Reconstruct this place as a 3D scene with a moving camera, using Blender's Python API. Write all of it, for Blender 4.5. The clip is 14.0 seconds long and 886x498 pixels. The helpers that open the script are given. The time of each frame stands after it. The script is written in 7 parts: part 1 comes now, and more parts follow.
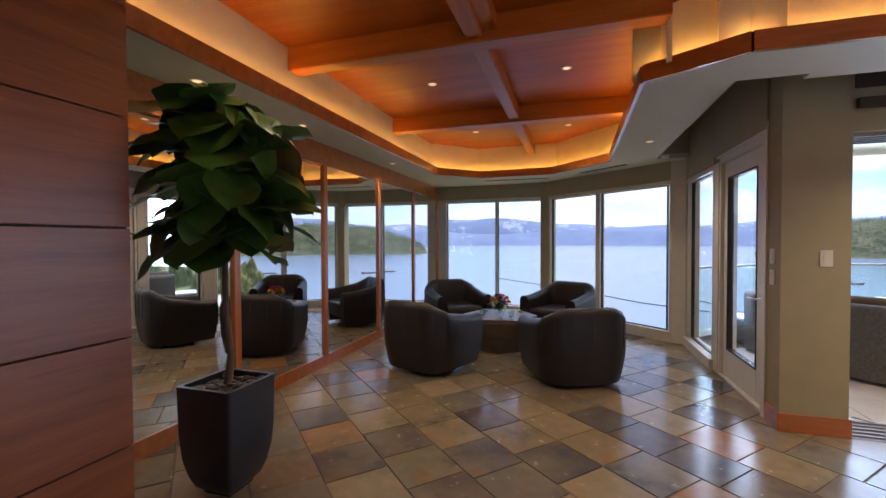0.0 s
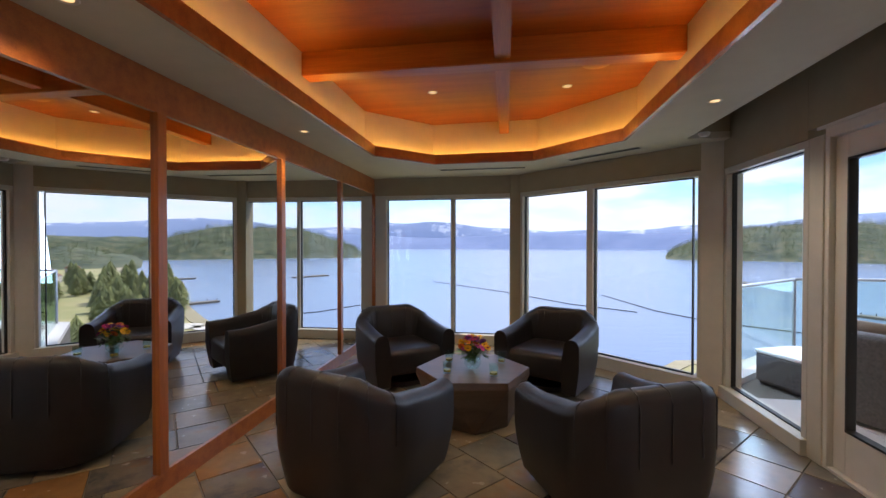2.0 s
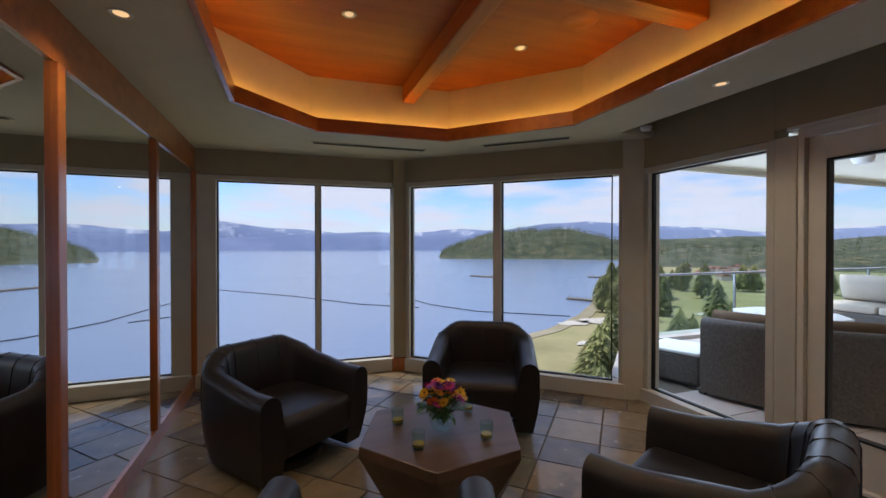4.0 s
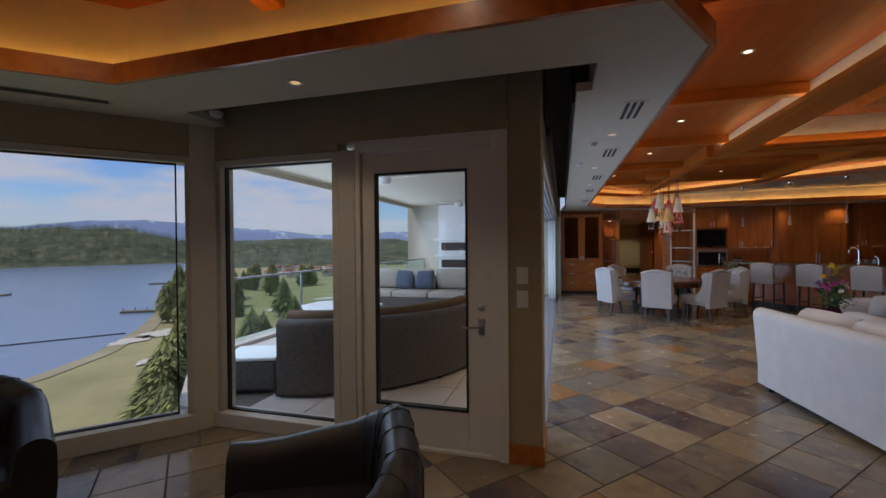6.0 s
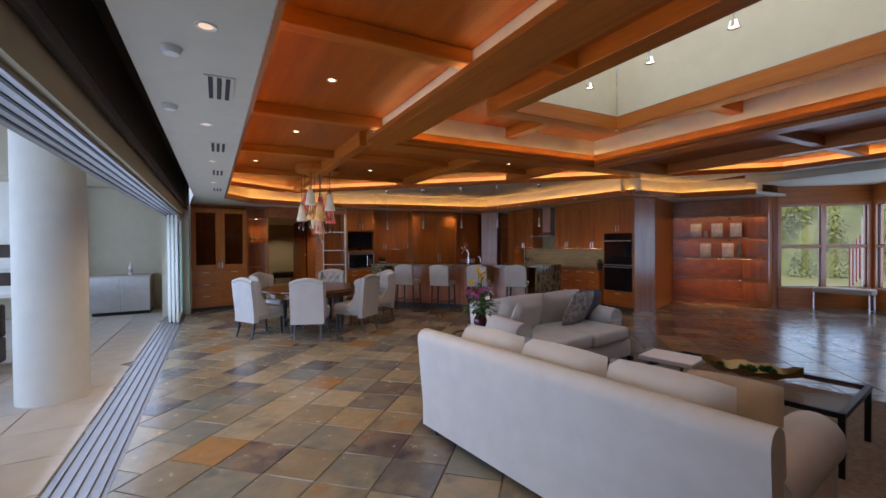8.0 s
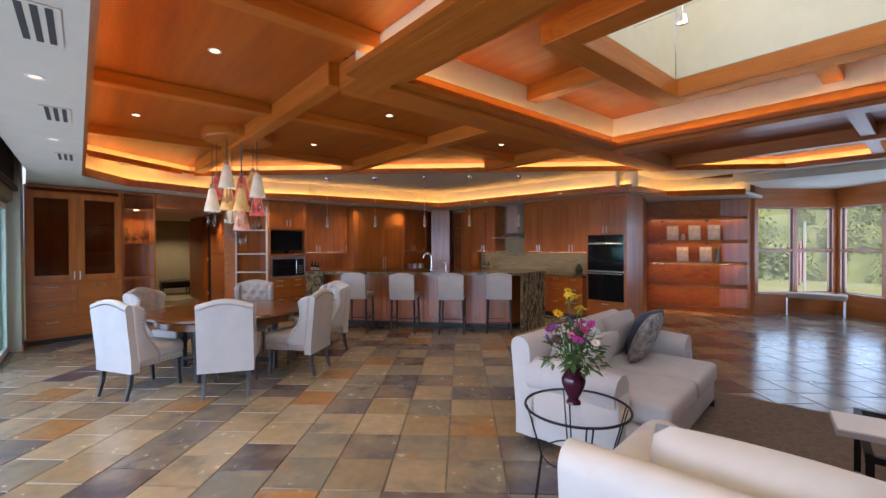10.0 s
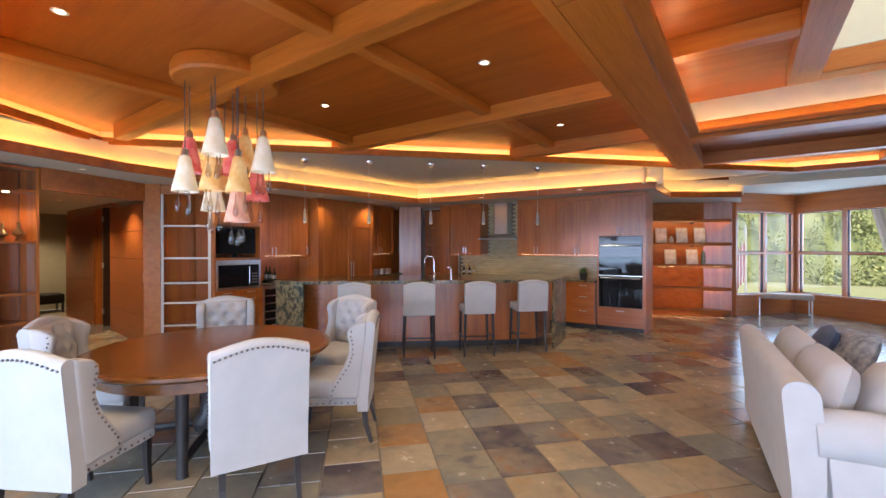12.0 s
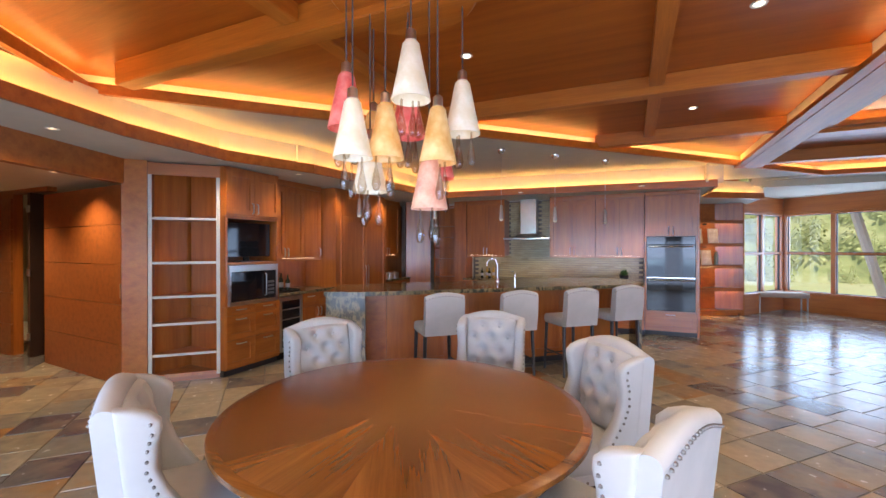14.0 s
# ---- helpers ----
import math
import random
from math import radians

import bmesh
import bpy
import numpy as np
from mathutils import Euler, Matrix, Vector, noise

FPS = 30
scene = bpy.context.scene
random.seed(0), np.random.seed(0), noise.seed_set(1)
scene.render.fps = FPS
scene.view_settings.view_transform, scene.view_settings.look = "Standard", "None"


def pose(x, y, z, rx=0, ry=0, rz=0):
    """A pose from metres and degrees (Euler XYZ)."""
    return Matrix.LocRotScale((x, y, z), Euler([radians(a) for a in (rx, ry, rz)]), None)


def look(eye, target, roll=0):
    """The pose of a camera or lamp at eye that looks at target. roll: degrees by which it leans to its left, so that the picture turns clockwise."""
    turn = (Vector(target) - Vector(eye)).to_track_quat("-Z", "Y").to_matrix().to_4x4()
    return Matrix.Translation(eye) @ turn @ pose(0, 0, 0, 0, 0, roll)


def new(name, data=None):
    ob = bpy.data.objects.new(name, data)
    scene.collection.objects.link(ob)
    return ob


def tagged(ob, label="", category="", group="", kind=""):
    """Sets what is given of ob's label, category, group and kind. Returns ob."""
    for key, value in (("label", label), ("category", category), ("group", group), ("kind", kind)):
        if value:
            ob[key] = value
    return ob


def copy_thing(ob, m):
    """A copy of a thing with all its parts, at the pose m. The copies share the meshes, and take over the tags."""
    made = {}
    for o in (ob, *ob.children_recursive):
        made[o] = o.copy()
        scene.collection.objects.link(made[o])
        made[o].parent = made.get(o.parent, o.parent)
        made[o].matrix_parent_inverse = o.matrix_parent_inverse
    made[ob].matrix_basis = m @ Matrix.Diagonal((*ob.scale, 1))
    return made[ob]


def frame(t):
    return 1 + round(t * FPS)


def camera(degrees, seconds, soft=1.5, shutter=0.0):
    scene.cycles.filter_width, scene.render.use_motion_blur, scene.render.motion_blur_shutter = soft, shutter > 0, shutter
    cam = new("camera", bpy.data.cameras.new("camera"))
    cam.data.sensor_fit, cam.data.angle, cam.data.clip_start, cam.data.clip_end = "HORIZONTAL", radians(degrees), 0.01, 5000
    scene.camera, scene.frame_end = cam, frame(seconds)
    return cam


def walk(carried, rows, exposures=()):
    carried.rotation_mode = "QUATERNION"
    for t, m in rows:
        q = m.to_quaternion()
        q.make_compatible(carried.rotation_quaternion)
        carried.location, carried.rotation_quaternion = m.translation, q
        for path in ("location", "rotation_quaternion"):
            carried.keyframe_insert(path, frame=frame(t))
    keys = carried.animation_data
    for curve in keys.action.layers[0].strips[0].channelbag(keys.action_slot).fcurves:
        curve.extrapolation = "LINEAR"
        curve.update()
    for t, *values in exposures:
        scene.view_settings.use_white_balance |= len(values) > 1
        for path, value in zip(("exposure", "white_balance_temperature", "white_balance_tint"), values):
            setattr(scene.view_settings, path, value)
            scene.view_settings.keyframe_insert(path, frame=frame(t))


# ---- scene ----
cam = camera(93.18, 14.0, soft=1.5)
ROWS = [
    (0.0, -0.000, -0.000, 1.461, 17.34, -1.14, 0.18),
    (0.5, -0.068, 0.559, 1.497, 15.92, -0.97, 0.27),
    (1.0, -0.186, 1.066, 1.521, 14.74, -0.86, 0.26),
    (1.5, -0.394, 1.526, 1.533, 12.57, -0.73, 0.13),
    (2.0, -0.667, 1.968, 1.543, 8.62, -0.68, -0.03),
    (4.5, -1.906, 3.561, 1.536, -29.61, -0.37, 0.14),
    (5.0, -1.922, 3.714, 1.542, -41.11, -0.35, 0.25),
    (5.5, -1.777, 3.732, 1.544, -56.79, -0.41, 0.36),
    (6.0, -1.473, 3.659, 1.550, -74.09, -0.56, 0.51),
    (6.5, -1.075, 3.529, 1.557, -90.39, -0.69, 0.47),
    (7.0, -0.588, 3.385, 1.570, -104.98, -0.70, 0.59),
    (7.5, -0.020, 3.251, 1.569, -114.14, -0.79, 0.56),
    (8.0, 0.561, 3.170, 1.567, -118.40, -0.75, 0.52),
    (10.5, 3.436, 2.976, 1.578, -134.36, -0.41, 0.15),
    (11.0, 4.037, 3.047, 1.573, -138.50, -0.24, 0.10),
    (11.5, 4.645, 3.181, 1.567, -141.51, -0.22, 0.04),
    (12.0, 5.259, 3.288, 1.564, -144.37, -0.22, 0.07),
    (12.5, 5.868, 3.379, 1.565, -146.67, -0.19, -0.03),
    (13.0, 6.483, 3.435, 1.569, -149.34, -0.20, -0.01),
    (13.5, 7.111, 3.465, 1.571, -152.45, -0.15, 0.09),
    (14.0, 7.732, 3.468, 1.570, -155.65, -0.17, 0.05),
]
EXPOSURES = [(0.0, 0.62), (2.0, 0.58), (4.5, -0.12), (5.0, -0.28), (5.5, -0.7), (6.5, -0.7), (7.0, -0.48), (7.5, -0.25), (8.0, -0.22), (10.5, 0.61), (12.5, 0.90), (14.0, 0.92)]
walk(cam, [(t, pose(x, y, z, 90 + pitch, roll, yaw)) for t, x, y, z, yaw, pitch, roll in ROWS], EXPOSURES)

# ---- world, sun, exposure ----
world = bpy.data.worlds.new("world")
scene.world = world
world.use_nodes = True
wn, wl = world.node_tree.nodes, world.node_tree.links
bg = wn["Background"]
sky = wn.new("ShaderNodeTexSky")
sky.sky_type = "NISHITA"
sky.sun_disc = False
sky.sun_elevation, sky.sun_rotation = radians(60), radians(-37)
sky.air_density, sky.dust_density, sky.ozone_density = 1.3, 0.15, 3.0
wtc = wn.new("ShaderNodeTexCoord")
wmap = wn.new("ShaderNodeMapping")
wmap.inputs["Scale"].default_value = (2.4, 2.4, 9.0)
wnoise = wn.new("ShaderNodeTexNoise")
wnoise.inputs["Scale"].default_value, wnoise.inputs["Detail"].default_value = 1.9, 9
wramp = wn.new("ShaderNodeValToRGB")
wramp.color_ramp.elements[0].position, wramp.color_ramp.elements[1].position = 0.41, 0.58
wmix = wn.new("ShaderNodeMix")
wmix.data_type = "RGBA"
wmix.inputs["B"].default_value = (4.5, 4.9, 6.1, 1)
wl.new(wtc.outputs["Generated"], wmap.inputs["Vector"])
wl.new(wmap.outputs["Vector"], wnoise.inputs["Vector"])
wl.new(wnoise.outputs["Fac"], wramp.inputs["Fac"])
wl.new(wramp.outputs["Color"], wmix.inputs["Factor"])
wtint = wn.new("ShaderNodeMix")
wtint.data_type, wtint.blend_type = "RGBA", "MULTIPLY"
wtint.inputs["Factor"].default_value = 1.0
wtint.inputs["B"].default_value = (0.56, 0.72, 1.12, 1)
wl.new(sky.outputs["Color"], wtint.inputs["A"])
wl.new(wtint.outputs["Result"], wmix.inputs["A"])
wl.new(wmix.outputs["Result"], bg.inputs["Color"])
bg.inputs["Strength"].default_value = 0.16

sun_data = bpy.data.lights.new("sun", "SUN")
sun_data.energy, sun_data.angle, sun_data.color = 2.6, radians(0.5), (1.0, 0.93, 0.83)
sun = new("sun", sun_data)
sun.matrix_world = look((0, 0, 50), (15, -20, 50 - 43.3))


def opening_light(name, at, target, w, h, watts, color=(0.56, 0.71, 1.0)):
    """Daylight of the sky gathered at an opening."""
    d = bpy.data.lights.new(name, "AREA")
    d.shape, d.size, d.size_y, d.energy, d.color = "RECTANGLE", w, h, watts, color
    o = new(name, d)
    o.matrix_world = look(at, target)
    return o


opening_light("daylight_terrace", (6.7, 4.26, 1.0), (6.7, 0.0, 0.9), 9.4, 1.6, 118, (0.50, 0.66, 1.0))
opening_light("daylight_terrace_corner", (2.35, 7.75, 1.75), (6.4, 4.6, 1.2), 2.2, 2.2, 95)
opening_light("daylight_terrace_edge", (8.3, 8.93, 1.75), (8.3, 0.0, 0.7), 8.5, 2.0, 205)
opening_light("daylight_bay", (2.65, -8.75, 1.45), (6.5, -4.2, 1.3), 3.7, 1.8, 70, (0.46, 0.64, 1.0))
opening_light("daylight_bay", (4.97, -9.15, 1.45), (1.2, -6.2, 1.3), 1.8, 1.8, 26, (0.46, 0.64, 1.0))
opening_light("daylight_skylight", (2.63, -0.98, 4.60), (2.63, -0.98, 0.0), 4.0, 1.7, 27, (0.92, 0.94, 1.0))
LED = 14.5
CAN = 4.0
SPOT = 46.0

# ---- materials ----
def mat(name):
    m = bpy.data.materials.new(name)
    m.use_nodes = True
    return m, m.node_tree.nodes, m.node_tree.links, m.node_tree.nodes["Principled BSDF"]


def coords(n, l, scale=(1, 1, 1), space="Object", jitter=False):
    tc = n.new("ShaderNodeTexCoord")
    mp = n.new("ShaderNodeMapping")
    mp.inputs["Scale"].default_value = scale
    l.new(tc.outputs[space], mp.inputs["Vector"])
    if jitter:
        oi = n.new("ShaderNodeObjectInfo")
        mul = n.new("ShaderNodeMath")
        mul.operation = "MULTIPLY"
        mul.inputs[1].default_value = 37.0
        l.new(oi.outputs["Random"], mul.inputs[0])
        l.new(mul.outputs[0], mp.inputs["Location"])
    return mp.outputs["Vector"]


def noise_tex(n, l, vec, scale, detail=4, rough=0.55):
    t = n.new("ShaderNodeTexNoise")
    t.inputs["Scale"].default_value, t.inputs["Detail"].default_value, t.inputs["Roughness"].default_value = scale, detail, rough
    l.new(vec, t.inputs["Vector"])
    return t.outputs["Fac"]


def ramp(n, l, fac, stops, interp="LINEAR"):
    r = n.new("ShaderNodeValToRGB")
    r.color_ramp.interpolation = interp
    e = r.color_ramp.elements
    while len(e) < len(stops):
        e.new(0.5)
    for k, (p, c) in enumerate(stops):
        e[k].position, e[k].color = p, (*c, 1)
    if fac is not None:
        l.new(fac, r.inputs["Fac"])
    return r.outputs["Color"]


def mixc(n, l, fac, a, b, mode="MIX"):
    m = n.new("ShaderNodeMix")
    m.data_type, m.blend_type = "RGBA", mode
    for key, v in (("Factor", fac), ("A", a), ("B", b)):
        if isinstance(v, (int, float)):
            m.inputs[key].default_value = v
        elif isinstance(v, tuple):
            m.inputs[key].default_value = (*v, 1)
        else:
            l.new(v, m.inputs[key])
    return m.outputs["Result"]


def bump(n, l, bsdf, fac, strength=0.2, dist=0.01):
    b = n.new("ShaderNodeBump")
    b.inputs["Strength"].default_value, b.inputs["Distance"].default_value = strength, dist
    l.new(fac, b.inputs["Height"])
    l.new(b.outputs["Normal"], bsdf.inputs["Normal"])


def plain(name, c, rough=0.6, metal=0.0, vary=0.12, scale=6.0, grain=60.0, bmp=0.08, dist=0.003):
    """A surface of one colour with faint stains and fine relief."""
    m, n, l, b = mat(name)
    v = coords(n, l)
    big = noise_tex(n, l, v, scale, 3)
    lo, hi = tuple(x * (1 - vary) for x in c), tuple(min(1, x * (1 + vary)) for x in c)
    l.new(ramp(n, l, big, [(0.3, lo), (0.7, hi)]), b.inputs["Base Color"])
    fine = noise_tex(n, l, v, grain, 3)
    bump(n, l, b, fine, bmp, dist)
    b.inputs["Roughness"].default_value, b.inputs["Metallic"].default_value = rough, metal
    return m


def wood(name, dark, mid, light, axis=0, rough=0.32, size=1.0, coat=0.0, jitter=True):
    """Straight-grained wood: long streaks along the axis, fine pores."""
    m, n, l, b = mat(name)
    s = [14.0 / size] * 3
    s[axis] = 0.9 / size
    v = coords(n, l, tuple(s), jitter=jitter)
    streak = noise_tex(n, l, v, 1.0, 6, 0.6)
    s2 = [150.0] * 3
    s2[axis] = 5.0
    fine = noise_tex(n, l, coords(n, l, tuple(s2), jitter=jitter), 1.0, 2)
    big = noise_tex(n, l, coords(n, l, jitter=jitter), 0.9, 2)
    c = ramp(n, l, streak, [(0.25, dark), (0.5, mid), (0.78, light)])
    c = mixc(n, l, 0.35, c, ramp(n, l, fine, [(0.3, (0.45, 0.42, 0.4)), (0.7, (1, 1, 1))]), "MULTIPLY")
    c = mixc(n, l, 0.4, c, ramp(n, l, big, [(0.3, (0.7, 0.66, 0.62)), (0.7, (1, 1, 1))]), "MULTIPLY")
    l.new(c, b.inputs["Base Color"])
    b.inputs["Roughness"].default_value, b.inputs["Coat Weight"].default_value, b.inputs["Coat Roughness"].default_value = rough, coat, 0.24
    bump(n, l, b, fine, 0.06, 0.002)
    return m


SLATE = [(0.0, (0.22, 0.17, 0.11)), (0.14, (0.28, 0.21, 0.125)), (0.27, (0.115, 0.106, 0.108)), (0.37, (0.33, 0.255, 0.16)), (0.50, (0.31, 0.155, 0.055)),
         (0.55, (0.20, 0.18, 0.14)), (0.67, (0.065, 0.053, 0.066)), (0.77, (0.35, 0.28, 0.185)), (0.89, (0.16, 0.16, 0.137))]


def slate(name, pieces=True):
    m, n, l, b = mat(name)
    if pieces:
        rnd = n.new("ShaderNodeObjectInfo").outputs["Random"]
    else:
        rnd = n.new("ShaderNodeNewGeometry").outputs["Random Per Island"]
    tone = ramp(n, l, rnd, SLATE, "CONSTANT")
    v = coords(n, l, jitter=pieces)
    cloud = noise_tex(n, l, v, 3.2, 5, 0.6)
    stain = ramp(n, l, cloud, [(0.34, (0.085, 0.085, 0.095)), (0.46, (0.24, 0.20, 0.14)), (0.58, (0.28, 0.225, 0.15)), (0.70, (0.34, 0.17, 0.06))])
    patch = ramp(n, l, noise_tex(n, l, v, 1.7, 3, 0.5), [(0.40, (0.08, 0.08, 0.08)), (0.62, (0.62, 0.62, 0.62))])
    c = mixc(n, l, patch, tone, stain)
    fine = noise_tex(n, l, v, 11, 4, 0.55)
    c = mixc(n, l, 0.4, c, ramp(n, l, fine, [(0.3, (0.72, 0.72, 0.72)), (0.7, (1.15, 1.12, 1.1))]), "MULTIPLY")
    l.new(c, b.inputs["Base Color"])
    cleft = noise_tex(n, l, v, 6.0, 4, 0.5)
    bump(n, l, b, cleft, 0.13, 0.010)
    l.new(ramp(n, l, fine, [(0.3, (0.13, 0.13, 0.13)), (0.7, (0.28, 0.28, 0.28))]), b.inputs["Roughness"])
    return m


def glow(name, c, strength):
    m, n, l, b = mat(name)
    b.inputs["Base Color"].default_value = (0.8, 0.8, 0.8, 1)
    b.inputs["Emission Color"].default_value = (*c, 1)
    b.inputs["Emission Strength"].default_value = strength
    return m


def glass_pane(name, tint=(1, 1, 1), ior=1.4):
    m, n, l, b = mat(name)
    n.remove(b)
    tr, gl, lw, mx = n.new("ShaderNodeBsdfTransparent"), n.new("ShaderNodeBsdfGlossy"), n.new("ShaderNodeLayerWeight"), n.new("ShaderNodeMixShader")
    tr.inputs["Color"].default_value = (*tint, 1)
    gl.inputs["Roughness"].default_value = 0.0
    lw.inputs["Blend"].default_value = 0.5
    pw, mr = n.new("ShaderNodeMath"), n.new("ShaderNodeMath")
    pw.operation, pw.inputs[1].default_value = "POWER", 5.0
    mr.operation, mr.inputs[1].default_value, mr.inputs[2].default_value = "MULTIPLY_ADD", 0.5, 0.5 * ((ior - 1) / (ior + 1)) ** 2
    l.new(lw.outputs["Facing"], pw.inputs[0])
    l.new(pw.outputs[0], mr.inputs[0])
    l.new(mr.outputs[0], mx.inputs["Fac"])
    l.new(tr.outputs[0], mx.inputs[1])
    l.new(gl.outputs[0], mx.inputs[2])
    l.new(mx.outputs[0], n["Material Output"].inputs["Surface"])
    return m


def granite(name):
    m, n, l, b = mat(name)
    v = coords(n, l, (1.9, 1.9, 0.9))
    a = noise_tex(n, l, v, 3.6, 9, 0.7)
    c = ramp(n, l, a, [(0.32, (0.018, 0.02, 0.018)), (0.44, (0.075, 0.065, 0.04)), (0.50, (0.30, 0.21, 0.10)), (0.56, (0.04, 0.036, 0.024)), (0.7, (0.31, 0.21, 0.10))])
    l.new(c, b.inputs["Base Color"])
    b.inputs["Roughness"].default_value = 0.12
    return m


def marbled(name, c1, c2, rough, scale, emit=0.0):
    m, n, l, b = mat(name)
    v = coords(n, l)
    c = ramp(n, l, noise_tex(n, l, v, scale, 5, 0.6), [(0.35, c1), (0.65, c2)])
    l.new(c, b.inputs["Base Color"])
    b.inputs["Roughness"].default_value = rough
    if emit:
        l.new(c, b.inputs["Emission Color"])
        b.inputs["Emission Strength"].default_value = emit
    return m


M_SLATE, M_SLATE_REST = slate("slate"), slate("slate_rest", False)
M_GROUT = plain("grout", (0.13, 0.11, 0.085), 0.85)
M_CHERRY = wood("cherry_wood", (0.33, 0.082, 0.012), (0.48, 0.135, 0.019), (0.56, 0.18, 0.03), 2, 0.36, coat=1.0)
M_CHERRY_H = wood("cherry_wood_across", (0.33, 0.082, 0.012), (0.48, 0.135, 0.019), (0.56, 0.18, 0.03), 0, 0.36, coat=1.0)
M_PANEL = wood("panelling", (0.20, 0.050, 0.010), (0.31, 0.083, 0.016), (0.38, 0.115, 0.026), 1, 0.35)
M_CEILWOOD = wood("ceiling_wood", (0.33, 0.072, 0.004), (0.44, 0.108, 0.006), (0.52, 0.142, 0.010), 0, 0.45, 1.6, jitter=False)
M_BEAM = wood("beam_wood", (0.39, 0.108, 0.009), (0.53, 0.157, 0.015), (0.61, 0.20, 0.024), 0, 0.4)
M_BEAM_Y = wood("beam_wood_y", (0.39, 0.108, 0.009), (0.53, 0.157, 0.015), (0.61, 0.20, 0.024), 1, 0.4)
M_TABLE = wood("table_wood", (0.085, 0.026, 0.005), (0.18, 0.058, 0.009), (0.29, 0.10, 0.017), 0, 0.26, 1.6, coat=0.6)
M_HEXWOOD = wood("block_wood", (0.075, 0.045, 0.03), (0.12, 0.075, 0.05), (0.16, 0.10, 0.07), 0, 0.35, 1.5)
M_DARKLEG = plain("dark_stained_leg", (0.03, 0.025, 0.025), 0.4)
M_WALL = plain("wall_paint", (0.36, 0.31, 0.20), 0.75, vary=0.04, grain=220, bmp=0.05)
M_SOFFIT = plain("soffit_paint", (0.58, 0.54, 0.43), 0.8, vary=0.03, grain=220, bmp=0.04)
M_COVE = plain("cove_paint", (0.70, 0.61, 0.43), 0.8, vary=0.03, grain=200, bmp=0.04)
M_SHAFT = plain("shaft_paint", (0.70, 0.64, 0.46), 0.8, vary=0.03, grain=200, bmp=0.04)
M_FRAME = plain("window_frame_paint", (0.58, 0.56, 0.49), 0.5, vary=0.04)
M_DOORPAINT = plain("door_paint", (0.72, 0.71, 0.67), 0.45, vary=0.03)
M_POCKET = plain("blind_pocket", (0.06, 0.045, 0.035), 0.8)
M_WHITE = plain("white_plaster", (0.78, 0.77, 0.74), 0.7, vary=0.03)
M_PLASTIC = plain("white_plastic", (0.72, 0.7, 0.65), 0.4, vary=0.02)
M_METAL = plain("brushed_metal", (0.62, 0.62, 0.62), 0.28, 1.0, vary=0.05)
M_ALU = plain("aluminium_track", (0.30, 0.29, 0.30), 0.42, 0.7, vary=0.08)
M_CHROME = plain("chrome", (0.8, 0.8, 0.82), 0.08, 1.0, vary=0.02, bmp=0.0)
M_BLACKM = plain("black_metal", (0.02, 0.018, 0.017), 0.4, 0.6)
M_BLACKGL = plain("black_glass", (0.008, 0.008, 0.01), 0.05, bmp=0.0)
M_RUBBER = plain("black_gasket", (0.012, 0.012, 0.012), 0.6)
M_MIRROR = plain("mirror", (0.82, 0.83, 0.82), 0.0, 1.0, vary=0.0, bmp=0.0)
M_GLASS = glass_pane("clear_glass")
M_RAILGLASS = glass_pane("rail_glass", (0.86, 0.95, 0.92), 1.5)
M_CABGLASS = glass_pane("cabinet_glass", (0.75, 0.68, 0.6), 1.5)
M_LED = glow("led_strip", (1.0, 0.53, 0.15), LED)
M_CAN = glow("downlight_lens", (1.0, 0.80, 0.52), CAN)
M_CANDIM = glow("downlight_lens_amber", (1.0, 0.60, 0.26), 0.9)
M_LEDRING = glow("led_strip_ring", (1.0, 0.76, 0.42), 17.0)
M_LEDSIDE = glow("led_strip_beam", (1.0, 0.66, 0.28), 9.0)
M_LEDBAY = glow("led_strip_bay", (1.0, 0.52, 0.11), 11.5)
M_LEATHER = plain("brown_leather", (0.019, 0.0165, 0.019), 0.40, vary=0.2, grain=140, bmp=0.25, dist=0.002)
M_LINEN = plain("linen", (0.44, 0.425, 0.415), 0.9, vary=0.05, grain=420, bmp=0.3, dist=0.002)
M_SOFA = plain("sofa_fabric", (0.55, 0.53, 0.515), 0.92, vary=0.05, grain=380, bmp=0.3, dist=0.002)
M_TAN = plain("tan_fabric", (0.44, 0.36, 0.28), 0.9, vary=0.06, grain=380, bmp=0.3, dist=0.002)
M_BLUE = plain("blue_fabric", (0.10, 0.12, 0.17), 0.9, vary=0.08, grain=380, bmp=0.3, dist=0.002)
M_PATTERN = marbled("patterned_fabric", (0.5, 0.48, 0.44), (0.17, 0.17, 0.19), 0.9, 16)
M_NAIL = plain("antique_nailhead", (0.22, 0.19, 0.17), 0.35, 0.9)
M_GRANITE = granite("granite")
M_STONE = plain("terrace_stone", (0.52, 0.47, 0.44), 0.55, vary=0.1, scale=2.0, bmp=0.15)
M_WICKER = plain("wicker", (0.10, 0.085, 0.075), 0.6, vary=0.3, scale=40, grain=130, bmp=0.6, dist=0.008)
M_CUSHION = plain("outdoor_cushion", (0.47, 0.42, 0.35), 0.9, vary=0.05)
M_BROWNCUSH = plain("brown_cushion", (0.16, 0.10, 0.06), 0.9)
M_PLANTER = plain("planter_glaze", (0.022, 0.022, 0.028), 0.35, vary=0.1)
M_BARK = plain("bark", (0.14, 0.085, 0.05), 0.8, vary=0.25, scale=14, grain=60, bmp=0.5, dist=0.006)
M_LEAF = plain("fig_leaf", (0.055, 0.12, 0.018), 0.34, vary=0.5, scale=3.5, bmp=0.2)
